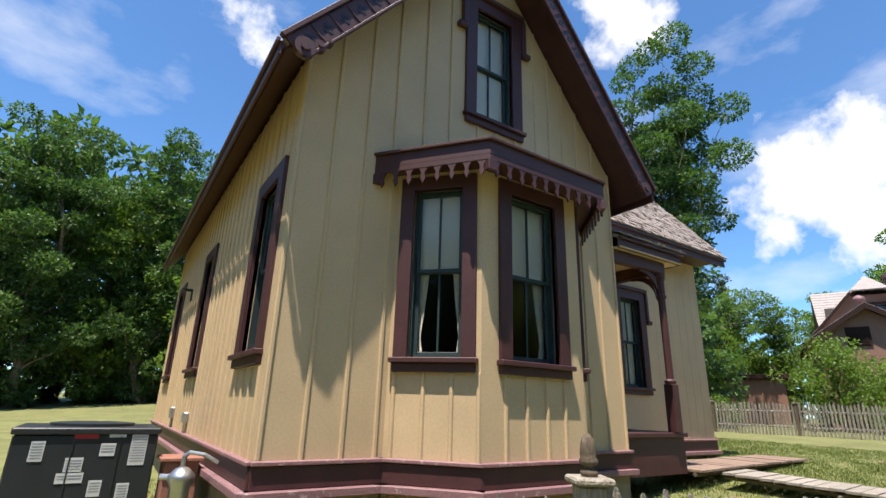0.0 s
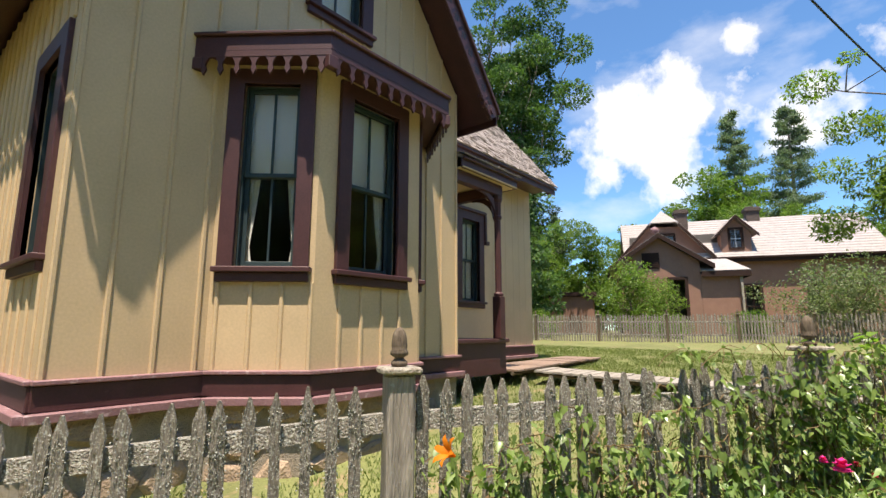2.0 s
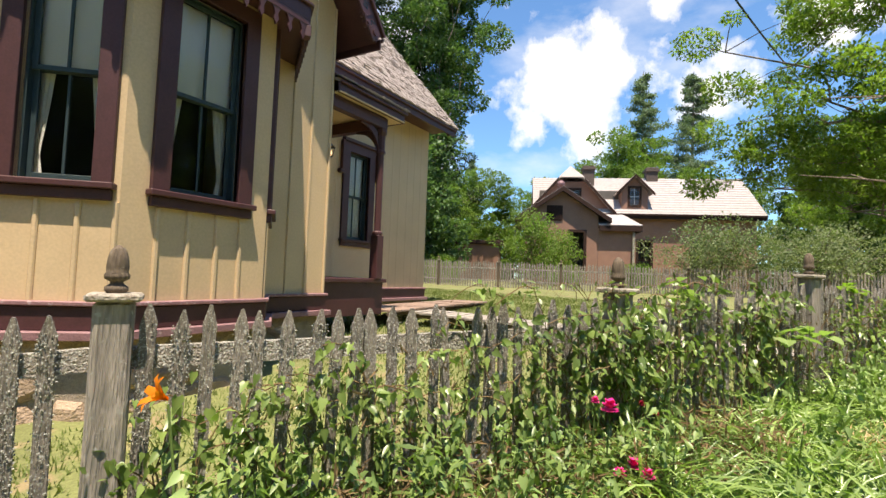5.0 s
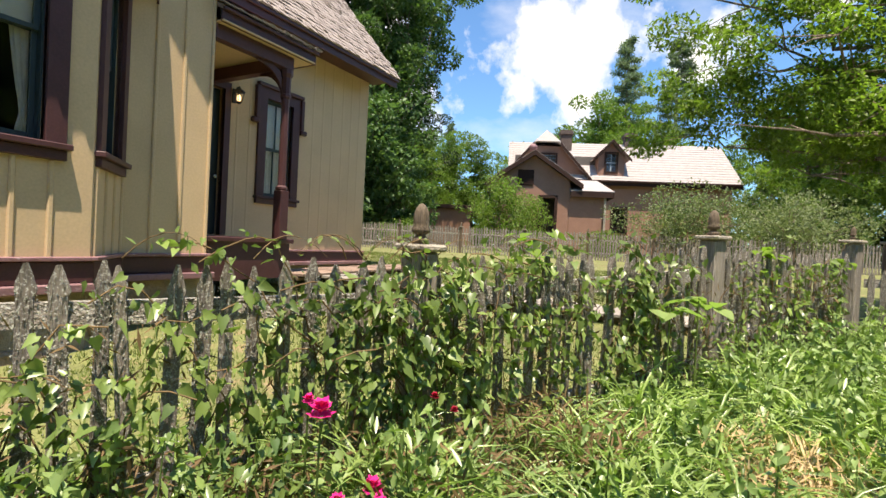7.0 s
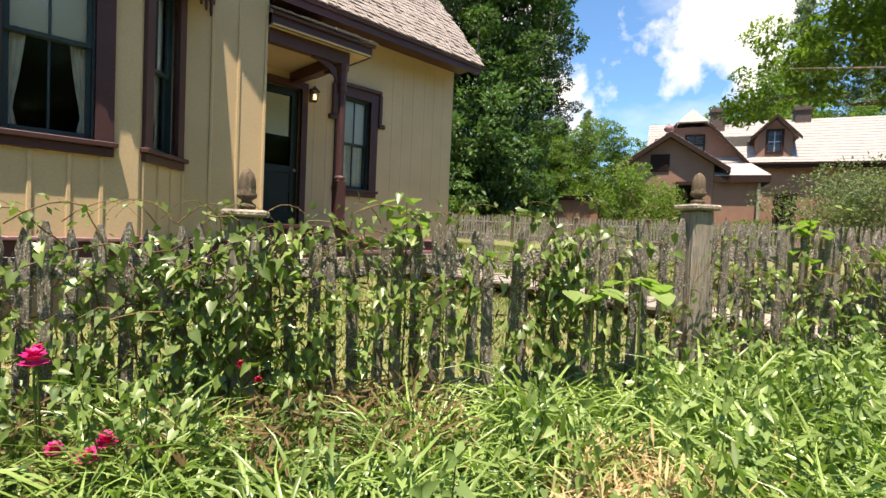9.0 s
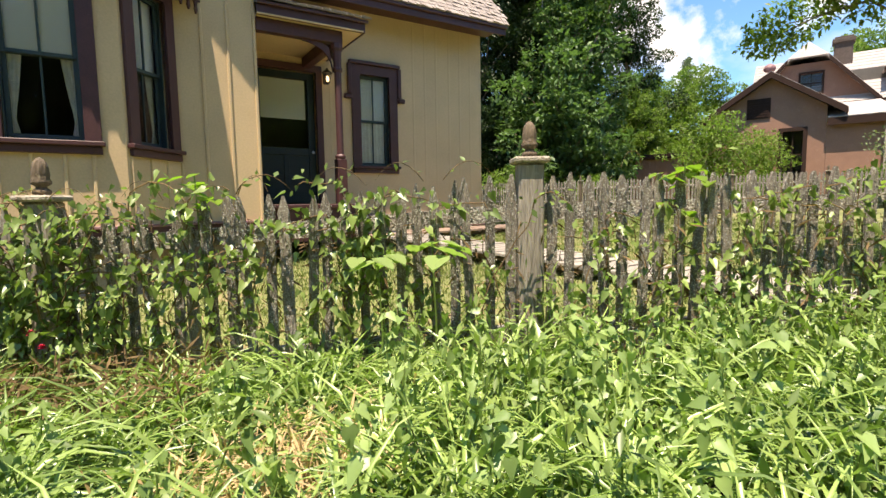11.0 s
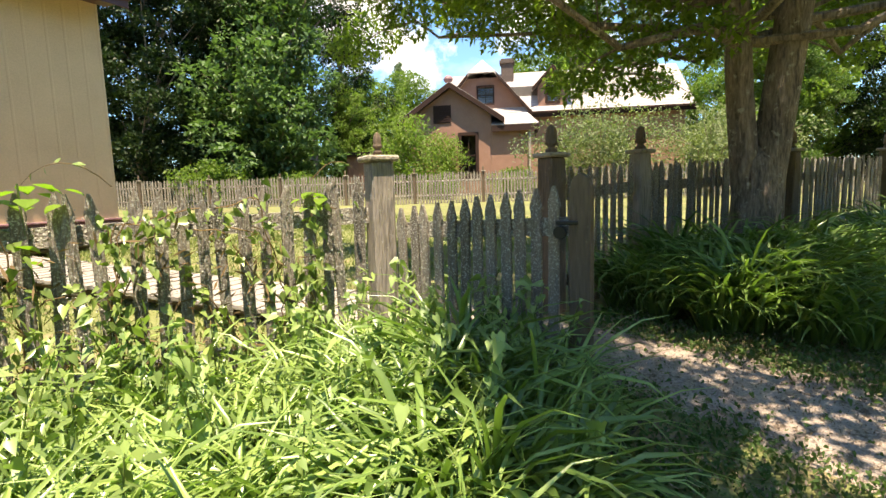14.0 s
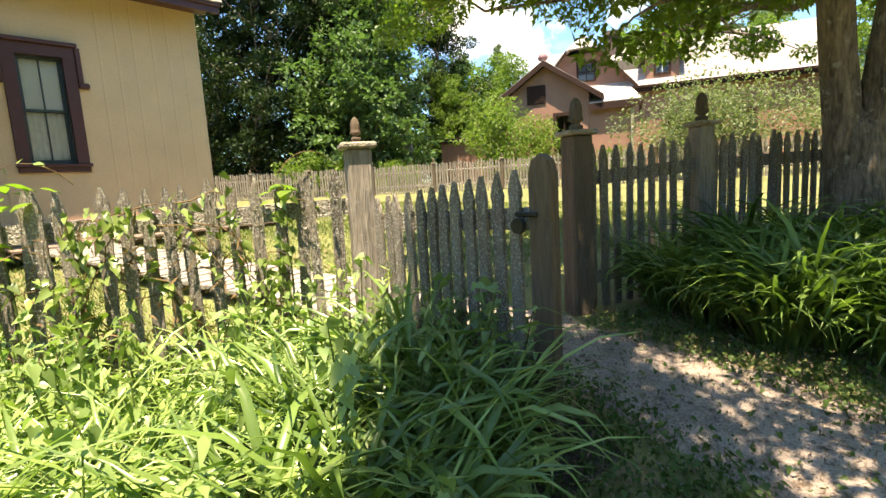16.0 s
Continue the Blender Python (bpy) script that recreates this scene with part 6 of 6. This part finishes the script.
def blade_arrays(xy, per, length, wide, rng):
    """Arching strap leaves with a keel, in clumps: arrays of vertices and faces."""
    n = len(xy) * per
    c = np.repeat(xy, per, 0)
    tall = np.repeat(rng.uniform(0.72, 1.18, len(xy)), per)
    a = rng.uniform(0, 2 * np.pi, n)
    base = c + np.stack((np.cos(a), np.sin(a)), 1) * rng.uniform(0, 0.07, n)[:, None]
    ln_ = length * tall * rng.uniform(0.5, 1.15, n)
    a = a + rng.normal(0, 0.5, n)
    th0, th1 = rng.uniform(0.03, 0.5, n), rng.uniform(1.6, 3.4, n)
    seg = 6
    ks = np.linspace(0, 1, seg + 1)
    th = th0[:, None] + (th1 - th0)[:, None] * ks[None, :] ** 1.7
    step = ln_[:, None] / seg
    rr = np.concatenate((np.zeros((n, 1)), np.cumsum(np.sin(th[:, :-1]) * step, 1)), 1)
    zz = np.concatenate((np.zeros((n, 1)), np.cumsum(np.cos(th[:, :-1]) * step, 1)), 1)
    g = ground_z(base[:, 0], base[:, 1]) - 0.03
    turn = a[:, None] + rng.normal(0, 0.5, n)[:, None] * ks[None, :]
    x = base[:, 0:1] + np.cos(turn) * rr
    y = base[:, 1:2] + np.sin(turn) * rr
    z = g[:, None] + zz
    wd = (wide * rng.uniform(0.6, 1.3, n))[:, None] * (np.minimum(1, 3.2 * (1.01 - ks)) * (0.7 + 0.3 * np.sin(np.pi * ks)))[None, :] * 0.5
    tw = rng.normal(0, 0.55, n)[:, None] * ks[None, :]
    sx, sy, sz = -np.sin(turn) * wd * np.cos(tw), np.cos(turn) * wd * np.cos(tw), wd * np.sin(tw)
    keel = wd * 0.55
    kx, ky, kz = np.cos(turn) * np.cos(th) * keel, np.sin(turn) * np.cos(th) * keel, -np.sin(th) * keel
    v = np.stack((np.stack((x + sx, y + sy, z + sz), -1), np.stack((x + kx, y + ky, z + kz), -1), np.stack((x - sx, y - sy, z - sz), -1)), 2).reshape(n, -1, 3)
    k = v.shape[1]
    q = (np.arange(n) * k)[:, None] + np.arange(seg)[None, :] * 3
    f = np.concatenate((np.stack((q, q + 1, q + 4, q + 3), -1).reshape(-1, 4), np.stack((q + 1, q + 2, q + 5, q + 4), -1).reshape(-1, 4)))
    return v.reshape(-1, 3), f


def blades(name, xy, per, length, wide, material, label, seed):
    v, f = blade_arrays(xy, per, length, wide, np.random.default_rng(seed))
    return soup_np(name, v, f, material, None, label, "plants", "stuff")


def lily_clumps(xy, per, length, wide, label, group, seed):
    """Daylily clumps, each a thing of its own."""
    rng = np.random.default_rng(seed)
    for x, y in xy:
        t = thing("daylily_clump", (x, y, float(ground_z(x, y))), label, "plant", group)
        v, f = blade_arrays(np.array([(x, y)]), per, length, wide, rng)
        soup_np("leaves", v, f, L_DKBLADE, t, "", "", "stuff")


def heart_leaves(name, pts, size, material, label, seed, category="vine", face=FN):
    """Pointed heart-shaped leaves that hang facing outward."""
    rng = np.random.default_rng(seed)
    n = len(pts)
    nor = rng.normal(size=(n, 3)) * 0.85 + np.array((face.x, face.y, 0.75))
    nor /= np.linalg.norm(nor, axis=1)[:, None]
    dn = rng.normal(size=(n, 3)) * 0.5 + np.array((face.x * 0.5, face.y * 0.5, -0.9))
    dn -= nor * (dn * nor).sum(1)[:, None]
    dn /= np.linalg.norm(dn, axis=1)[:, None]
    sd = np.cross(nor, dn)
    s = (size * rng.uniform(0.4, 1.3, n))[:, None]
    k = rng.uniform(0.08, 0.34, n)[:, None]
    o = pts
    tip = o + dn * s * 1.45 - nor * s * 0.25
    l1, r1 = o + sd * s * 0.30 - dn * s * 0.18 + nor * s * k, o - sd * s * 0.30 - dn * s * 0.18 + nor * s * k
    l2, r2 = o + sd * s * 0.50 + dn * s * 0.22 + nor * s * k, o - sd * s * 0.50 + dn * s * 0.22 + nor * s * k
    mid = o + dn * s * 0.5
    v = np.stack((o, l1, l2, tip, r2, r1, mid), 1).reshape(-1, 3)
    i = np.arange(n)[:, None] * 7
    f = np.concatenate((i + [0, 1, 2], i + [0, 2, 6], i + [2, 3, 6], i + [6, 3, 4], i + [0, 6, 4], i + [0, 4, 5]), 0)
    return soup_np(name, v, f, material, None, label, category, "stuff")


# added dark sheet for the shade between the plants, a little above the lawn
vs, fs, nu, nd_ = [], [], 40, 8
for i in range(nu + 1):
    for j in range(nd_ + 1):
        x, y = bed_xy(-0.7 + 9.6 * i / nu, -0.12 + (2.1 - 1.1 * max(0.0, 1 - i / 14) - 0.55 * max(0.0, (i - 34) / 6)) * j / nd_)
        vs.append((x, y, float(ground_z(x, y)) + 0.03 - (0.05 if j in (0, nd_) or i in (0, nu) else 0.0)))
for i in range(nu):
    for j in range(nd_):
        k = i * (nd_ + 1) + j
        fs.append((k, k + 1, k + nd_ + 2, k + nd_ + 1))
soup("bed_shade_sheet", vs, fs, BEDSOIL, None, "added dark soil sheet for the shade between the bed plants", "soil", "structure", True)

rb = np.random.default_rng(21)


def bed_spots(n, s0, s1, d0, d1, rng):
    s, d = rng.uniform(s0, s1, n), rng.uniform(d0, d1, n)
    x, y = bed_xy(s, d)
    return np.stack((x, y), 1)


lilies = np.concatenate((bed_spots(210, 2.4, 9.0, 0.25, 2.15, rb), bed_spots(34, -0.6, 2.4, 0.3, 1.5, rb), bed_spots(60, 3.5, 8.6, 1.1, 2.2, rb)))
ok = (lilies[:, 1] > -4.22 + 0.5 * (lilies[:, 0] - 8.8)) & ~((lilies[:, 0] > 9.0) & (lilies[:, 1] < -3.3))
lilies = lilies[ok & (np.hypot(lilies[:, 0] - 5.4, lilies[:, 1] + 2.2) > 0.36)]
blades("daylily_bed", lilies, 66, 0.68, 0.0165, L_BLADE, "sunlit arching daylily leaves along the fence", 22)
dk = []
for k in range(64):
    f = rb.uniform(0, 1)
    o = rb.uniform(0.25, 1.15)
    dk.append((10.9 + 4.6 * f - 0.5 * o, -4.15 - 2.7 * f - 0.86 * o))
while len(dk) < 104:
    x, y = rb.uniform(10.5, 11.9), rb.uniform(-5.7, -4.0)
    if y < -3.72 - 0.47 * (x - 10.59) - 0.2 and x > 10.62 + 0.25 * (y + 4.2) and math.hypot(x - 12.17, y + 5.12) > 0.38:
        dk.append((x, y))
dk = np.array(dk)
lily_clumps(dk, 60, 0.84, 0.026, "green daylily clump under the tree, leaves darkened for its shade", "shaded daylilies", 23)
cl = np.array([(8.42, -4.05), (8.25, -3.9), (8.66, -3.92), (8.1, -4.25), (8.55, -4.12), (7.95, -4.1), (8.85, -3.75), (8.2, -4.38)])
lily_clumps(cl, 70, 0.85, 0.025, "large daylily clump beside the open gate, leaves darkened for shade", "daylilies by the gate", 24)
# broad leaves and seedlings between the lilies
sp = np.concatenate((bed_spots(8500, 1.8, 8.9, 0.1, 2.2, rb), bed_spots(3600, 0.0, 2.2, -0.05, 0.9, rb), bed_spots(2600, 0.7, 3.2, -0.45, -0.02, rb)))
sp = sp[sp[:, 1] > -4.25 + 0.5 * (sp[:, 0] - 8.8)]
gz = ground_z(sp[:, 0], sp[:, 1])
pts = np.stack((sp[:, 0], sp[:, 1], gz + rb.uniform(0.04, 0.36, len(sp))), 1)
heart_leaves("bed_undergrowth", pts, 0.036, L_HEART, "bright weedy undergrowth with small pointed leaves", 25, "weeds", Vector((-0.2, -0.4, 0)))
# leafy stalks standing between the lilies: whorls of broad pointed leaves
wp, np_ = [], []
bm = bmesh.new()
r = random.Random(31)
stalks = np.concatenate((bed_spots(190, 1.2, 8.6, 0.15, 2.0, rb), bed_spots(120, 4.6, 8.5, 0.3, 2.0, rb), bed_spots(70, 5.4, 8.3, 0.25, 0.9, rb), bed_spots(60, 0.0, 2.6, 0.02, 0.8, rb)))
for x, y in stalks:
    if y < -4.3 + 0.5 * (x - 8.8):
        continue
    g = float(ground_z(x, y))
    h = r.uniform(0.30, 0.72)
    lx, ly = r.gauss(0, 0.10), r.gauss(0, 0.10)
    tube(bm, [(x, y, g), (x + lx * 0.5, y + ly * 0.5, g + h * 0.6), (x + lx, y + ly, g + h)], [0.005, 0.004, 0.002], 4)
    broad = r.random() < 0.6
    for k in range(7):
        q = 0.40 + 0.6 * k / 6
        for j in range(4 if broad else 6):
            a = k * 0.9 + j * 1.57 + r.uniform(-0.4, 0.4)
            o = r.uniform(0.01, 0.06 if k < 5 else 0.03)
            (wp if broad else np_).append((x + lx * q + math.cos(a) * o, y + ly * q + math.sin(a) * o, g + h * q + r.uniform(-0.02, 0.02)))
tagged(part("weed_stalks", bm, L_HEART, None), "thin green weed stalks standing among daylilies", "weeds", kind="stuff")
v, f = leaf_cloud(np.array(np_), 0.022, rb, 0.75, 0.15, 3.4)
soup_np("narrow_weed_leaves", v, f, L_HEART, None, "narrow pointed leaves on weed stalks", "weeds", "stuff")
heart_leaves("broad_weed_leaves", np.array(wp), 0.037, L_WEEDY, "broad pale green pointed leaves on weed stalks", 37, "weeds", Vector((-0.15, -0.25, 0)))
# vines over the fence: strands that climb the pickets, lie along the top and hang down
RUN = [(Vector((*POSTS[i], 0)), Vector((*POSTS[i + 1], 0)), FTOP[i], FTOP[i + 1]) for i in (2, 3, 4)]


def fence_at(u, d, h):
    """A place u metres along the fence, d before it, h up from the ground (0) to the picket tops (1)."""
    for i, (p, q, za, zb) in enumerate(RUN):
        ln_ = (q - p).length
        if u <= ln_ or i == 2:
            e = (q - p).normalized()
            o = p + e * u + Vector((e.y, -e.x, 0)) * d
            g = float(ground_z(o.x, o.y))
            return Vector((o.x, o.y, g + (za + (zb - za) * u / ln_ - g) * h))
        u -= ln_


r = random.Random(14)
vine, fine_leaf = [], []
bm = bmesh.new()
# stretch of fence, strands, lowest start, highest reach, length over the top
for u0, u1, count, h0, h1, over in ((0.12, 0.9, 16, 0.0, 0.72, 0.0), (0.9, 1.9, 13, 0.02, 0.84, 0.1), (1.9, 2.5, 8, 0.1, 1.0, 0.3), (2.4, 3.4, 21, 0.15, 1.06, 0.8), (3.4, 4.3, 11, 0.2, 1.02, 0.5),
                                    (4.2, 5.1, 10, 0.2, 1.03, 0.4), (5.1, 6.2, 5, 0.1, 0.80, 0.1), (2.64, 2.96, 10, 0.25, 1.02, 0.2), (6.2, 6.7, 6, 0.1, 0.95, 0.1), (6.8, 7.5, 4, 0.1, 0.65, 0.0), (7.4, 7.8, 5, 0.1, 0.95, 0.1)):
    for _ in range(count):
        u, h, d = r.uniform(u0, u1), h0 + r.uniform(0, 0.35) * (h1 - h0), r.uniform(0.02, 0.06) + (0.08 if u1 - u0 < 0.4 and u0 < 3 else 0.0)
        reach, lean, size = r.uniform(0.6, 1.0) * h1, r.gauss(0, 0.4), r.uniform(0.6, 1.3)
        pts, drape = [], 0
        for k in range(60):
            pts.append(fence_at(min(max(u, 0.05), 8.0), d, h))
            if h < reach and not drape:
                h += 0.028
                u += lean * 0.03 + r.gauss(0, 0.014)
                d = max(0.015, d + r.gauss(0, 0.010))
            else:
                drape += 1
                if drape > 4 + 16 * over * r.random():
                    break
                u += (0.035 if lean > 0 else -0.035) + r.gauss(0, 0.01)
                h += r.gauss(0.0, 0.012) - 0.0035 * max(0, drape - 3)
                d += r.uniform(0.0, 0.016)
        if len(pts) > 3:
            tube(bm, pts[::2] if len(pts) % 2 else pts[::2] + [pts[-1]], [0.0035] * ((len(pts) + 1) // 2 if len(pts) % 2 else len(pts) // 2 + 1), 4)
        for p in pts:
            for _ in range(r.choice((1, 1, 2, 2))):
                q = p + FD * r.gauss(0, 0.035) + FN * abs(r.gauss(0.02, 0.03)) + Vector((0, 0, r.gauss(0, 0.03)))
                (vine if size > 0.72 else fine_leaf).append(tuple(q))
    if over:
        for _ in range(int(5 * over + 1)):
            u = r.uniform(u0, u1)
            a = r.choice((-1, 1)) * r.uniform(0.4, 1.0)
            p = [fence_at(u, 0.05, 1.0)]
            for j in range(7):
                p.append(p[-1] + FD * (0.05 * a) + FN * r.gauss(0, 0.02) + Vector((0, 0, 0.05 - 0.016 * j)))
                if r.random() < 0.5:
                    fine_leaf.append(tuple(p[-1]))
            tube(bm, p, [0.003, 0.003, 0.0025, 0.002, 0.002, 0.0015, 0.001, 0.001], 4)
tagged(part("vine_stems", bm, L_DRY, None), "thin twining brown vine stems on the fence", "vine", kind="stuff")
heart_leaves("fence_vine", np.array(vine), 0.042, L_HEART, "bindweed vine with heart-shaped leaves over the fence", 26)
v, f = leaf_cloud(np.array(fine_leaf), 0.026, rb, 0.5, 0.15, 1.9)
soup_np("fence_creeper", v, f, L_HEART, None, "small-leaved creeper tangled in the vines", "vine", "stuff")
# dry stalks low before the fence
sp = np.concatenate((bed_spots(7000, 0.9, 3.8, 0.05, 0.85, rb), bed_spots(2400, 1.0, 7.4, -0.04, 0.22, rb)))
pts = np.stack((sp[:, 0], sp[:, 1], ground_z(sp[:, 0], sp[:, 1]) + rb.uniform(0.02, 1.0, len(sp)) * np.where(np.arange(len(sp)) < 7000, 0.46, 1.0)), 1)
v, f = leaf_cloud(pts, 0.011, rb, 0.3, 0.1, 8.0)
soup_np("dry_stalks", v, f, L_DRY, None, "dry brown stalks and seed heads in the bed", "weeds", "stuff")
# dry mown hay lying at the bed's edge
sp = np.concatenate([np.stack((rb.normal(a, 0.20, 700), rb.normal(b, 0.15, 700)), 1) for a, b in ((5.50, -2.36), (5.28, -2.18), (5.5, -2.02))])
pts = np.stack((sp[:, 0], sp[:, 1], ground_z(sp[:, 0], sp[:, 1]) + rb.uniform(0.16, 0.34, len(sp))), 1)
v, f = leaf_cloud(pts, 0.010, rb, 0.97, 0.05, 11.0)
soup_np("dry_grass", v, f, leaf_mat("straw", (0.40, 0.26, 0.13), (0.62, 0.46, 0.27), 0.2, 0.8), None, "pale dry grass lying in the bed", "grass", "stuff")
L_LITTER = leaf_mat("leaf_litter_brown", (0.10, 0.065, 0.045), (0.34, 0.26, 0.20), 0.1, 0.8)
# ground cover by the path
n = 64000
x, y = rb.uniform(7.0, 12.5, n), rb.uniform(-7.5, -3.2, n)
line = [(a + (c - a) * k / 8, b + (d - b) * k / 8) for (a, b), (c, d) in zip(PATHC, PATHC[1:]) for k in range(8)]
pd = np.min([np.hypot(x - a, y - b) for a, b in line], 0)
ok = (rb.uniform(0, 1, n) < np.clip((pd - 0.16) * 3.0, 0.07, 1) * np.clip((12.5 - x) * 1.2, 0, 1) * np.clip((x - 7.0) * 1.2, 0, 1) * np.clip((y + 7.5) * 1.2, 0, 1)) & ((x - 2.355) * -0.515 + (y - 1.14) * -0.857 > 0.1)
x, y = x[ok], y[ok]
heart_leaves("path_weeds", np.stack((x, y, ground_z(x, y) + rb.uniform(0.02, 0.06, len(x))), 1), 0.021, L_WEED, "low ground ivy at the path's edge", 27, "weeds", Vector((-0.1, -0.2, 0)))
n = 20000
x, y = rb.uniform(8.0, 10.8, n), rb.uniform(-6.6, -3.6, n)
v, f = leaf_cloud(np.stack((x, y, ground_z(x, y) + 0.04), 1), 0.007, rb, 0.9, 0.05, 2.6)
soup_np("leaf_litter", v, f, L_LITTER, None, "dry brown leaf litter on the path", "leaf litter", "stuff")


# flowers
def rose(x, y, z, size, material, label, seed, bush=True):
    r = random.Random(seed)
    g = float(ground_z(x, y))
    t = thing("rose", (x, y, g), label, "flower", "roses in the bed")
    bm = bmesh.new()
    tube(bm, [(x + 0.03, y + 0.03, g - 0.03), (x + 0.015, y + 0.02, (g + z) / 2), (x, y, z - size * 0.3)], [0.006, 0.005, 0.004], 6)
    part("stem", bm, L_HEART, t)
    bm = bmesh.new()
    for ring, (rad, lift, n) in enumerate(((0.20, 0.36, 5), (0.46, 0.20, 7), (0.58, -0.06, 8))):
        for k in range(n):
            a = 6.283 * (k + 0.5 * ring) / n + r.uniform(-0.2, 0.2)
            c = Vector((x, y, z)) + Vector((math.cos(a) * rad * 0.5, math.sin(a) * rad * 0.5, lift)) * size
            o = Vector((math.cos(a), math.sin(a), 0.9 - 0.5 * ring * 0.6)).normalized()
            s = Vector((-math.sin(a), math.cos(a), 0))
            w = size * r.uniform(0.30, 0.42)
            q = [c - o * w * 0.5 - s * w * 0.3, c - o * w * 0.5 + s * w * 0.3, c + s * w * 0.62 + Vector((0, 0, w * 0.15)), c + o * w * 0.7 + Vector((0, 0, w * 0.05)), c - s * w * 0.62 + Vector((0, 0, w * 0.15))]
            bm.faces.new([bm.verts.new(p) for p in q])
    part("blossom", bm, material, t)
    pts = np.array([(x + r.gauss(0, 0.07), y + r.gauss(0, 0.07), g + (z - g) * r.uniform(0.2, 0.85)) for _ in range(26)])
    v, f = leaf_cloud(pts, 0.028, np.random.default_rng(seed), 0.6, 0.15, 1.6)
    soup_np("leaves", v, f, L_HEART, t)


rose(3.844, -0.575, 0.475, 0.10, P_PINK, "bright magenta-pink rose in full bloom", 1)
rose(3.86, -0.50, 0.50, 0.05, P_PINK, "small magenta rosebud beside the open rose", 2)
rose(4.57, -0.62, 0.36, 0.045, P_RED, "small dark red rose low in the bed", 3)
rose(4.62, -0.70, 0.30, 0.04, P_RED, "small dark red rose low in the bed", 4)
rose(4.05, -0.66, 0.15, 0.085, P_PINK, "magenta rose close to the ground", 5)
rose(3.98, -0.74, 0.14, 0.075, P_PINK, "magenta rose close to the ground", 6)
rose(3.90, -0.62, 0.15, 0.07, P_PINK, "magenta rose close to the ground", 7)


def day_lily(x, y, z, seed):
    t = thing("day_lily", (x, y, float(ground_z(x, y))), "orange daylily bloom on a bare stalk", "flower")
    bm = bmesh.new()
    tube(bm, [(x + 0.05, y - 0.05, float(ground_z(x, y)) - 0.03), (x + 0.03, y - 0.02, z * 0.5), (x, y, z - 0.02)], [0.007, 0.006, 0.005], 6)
    part("stalk", bm, L_BLADE, t)
    ax = Vector((-0.75, 0.25, 0.45)).normalized()
    s1 = ax.cross(Vector((0, 0, 1))).normalized()
    s2 = ax.cross(s1)
    for k in range(6):
        bm = bmesh.new()
        a = k * math.pi / 3
        o = s1 * math.cos(a) + s2 * math.sin(a)
        tn = ax.cross(o)
        prev = None
        for u, q, w in ((0.0, 0.0, 0.006), (0.03, 0.010, 0.012), (0.06, 0.032, 0.018), (0.078, 0.058, 0.014), (0.074, 0.082, 0.002)):
            c = Vector((x, y, z)) + ax * u + o * q
            cur = (bm.verts.new(c + tn * w), bm.verts.new(c - o * 0.004), bm.verts.new(c - tn * w))
            if prev:
                bm.faces.new((prev[0], prev[1], cur[1], cur[0]))
                bm.faces.new((prev[1], prev[2], cur[2], cur[1]))
            prev = cur
        part("petal", bm, P_ORANGE, t, "", True)


day_lily(2.42, 0.825, 0.585, 3)


# broad pale leaves and lime shoots on the fence
L_PALE = leaf_mat("pale_broad_leaf", (0.20, 0.28, 0.09), (0.33, 0.42, 0.16), 0.4, 0.5)
def shoot(name, x, y, z, size, n, material, label, seed, spread=0.14, drop=0.25):
    r = random.Random(seed)
    g = float(ground_z(x, y))
    t = thing(name, (x, y, g), label, "plant")
    bm = bmesh.new()
    tube(bm, [(x, y, g - 0.02), (x + 0.02, y, (g + z) / 2), (x, y, z)], [0.008, 0.006, 0.004], 6)
    part("stem", bm, L_HEART, t)
    for k in range(n):
        a = r.uniform(0, 6.28)
        tip = Vector((math.cos(a), math.sin(a), -0.35)).normalized()
        c = Vector((x + r.gauss(0, spread), y + r.gauss(0, spread * 0.6), z - abs(r.gauss(0, drop))))
        s = Vector((-math.sin(a), math.cos(a), 0))
        w = size * r.uniform(0.6, 1.1)
        bm = bmesh.new()
        rows = []
        for u, q, h in ((0, 0.04, 0), (0.25, 0.34, 0.05), (0.55, 0.42, 0.06), (0.85, 0.22, 0.03), (1.05, 0.01, -0.04)):
            m_ = c + tip * w * u
            rows.append((bm.verts.new(m_ + s * w * q + Vector((0, 0, h * w * 2))), bm.verts.new(m_), bm.verts.new(m_ - s * w * q + Vector((0, 0, h * w * 2)))))
        for p, q in zip(rows, rows[1:]):
            bm.faces.new((p[0], p[1], q[1], q[0]))
            bm.faces.new((p[1], p[2], q[2], q[1]))
        part("leaf", bm, material, t)


shoot("broad_leaf_seedling", 6.36, -1.66, 0.80, 0.15, 10, L_PALE, "seedling with broad pale green leaves", 5, 0.09, 0.04)
shoot("broad_leaf_seedling", 6.12, -1.50, 0.74, 0.14, 7, L_PALE, "seedling with broad pale green leaves", 6, 0.08, 0.04)
shoot("sapling_shoot", 7.75, -2.18, 1.20, 0.12, 20, L_LIME, "lime-green sapling shoot rising through the pickets", 7, 0.10, 0.18)
shoot("sapling_shoot", 8.86, -2.80, 1.13, 0.09, 16, L_LIME, "lime-green sapling shoot rising through the pickets", 8, 0.10, 0.18)
shoot("sapling_shoot", 5.35, -0.82, 1.18, 0.11, 18, L_LIME, "lime-green sapling shoot rising through the pickets", 9, 0.12, 0.16)
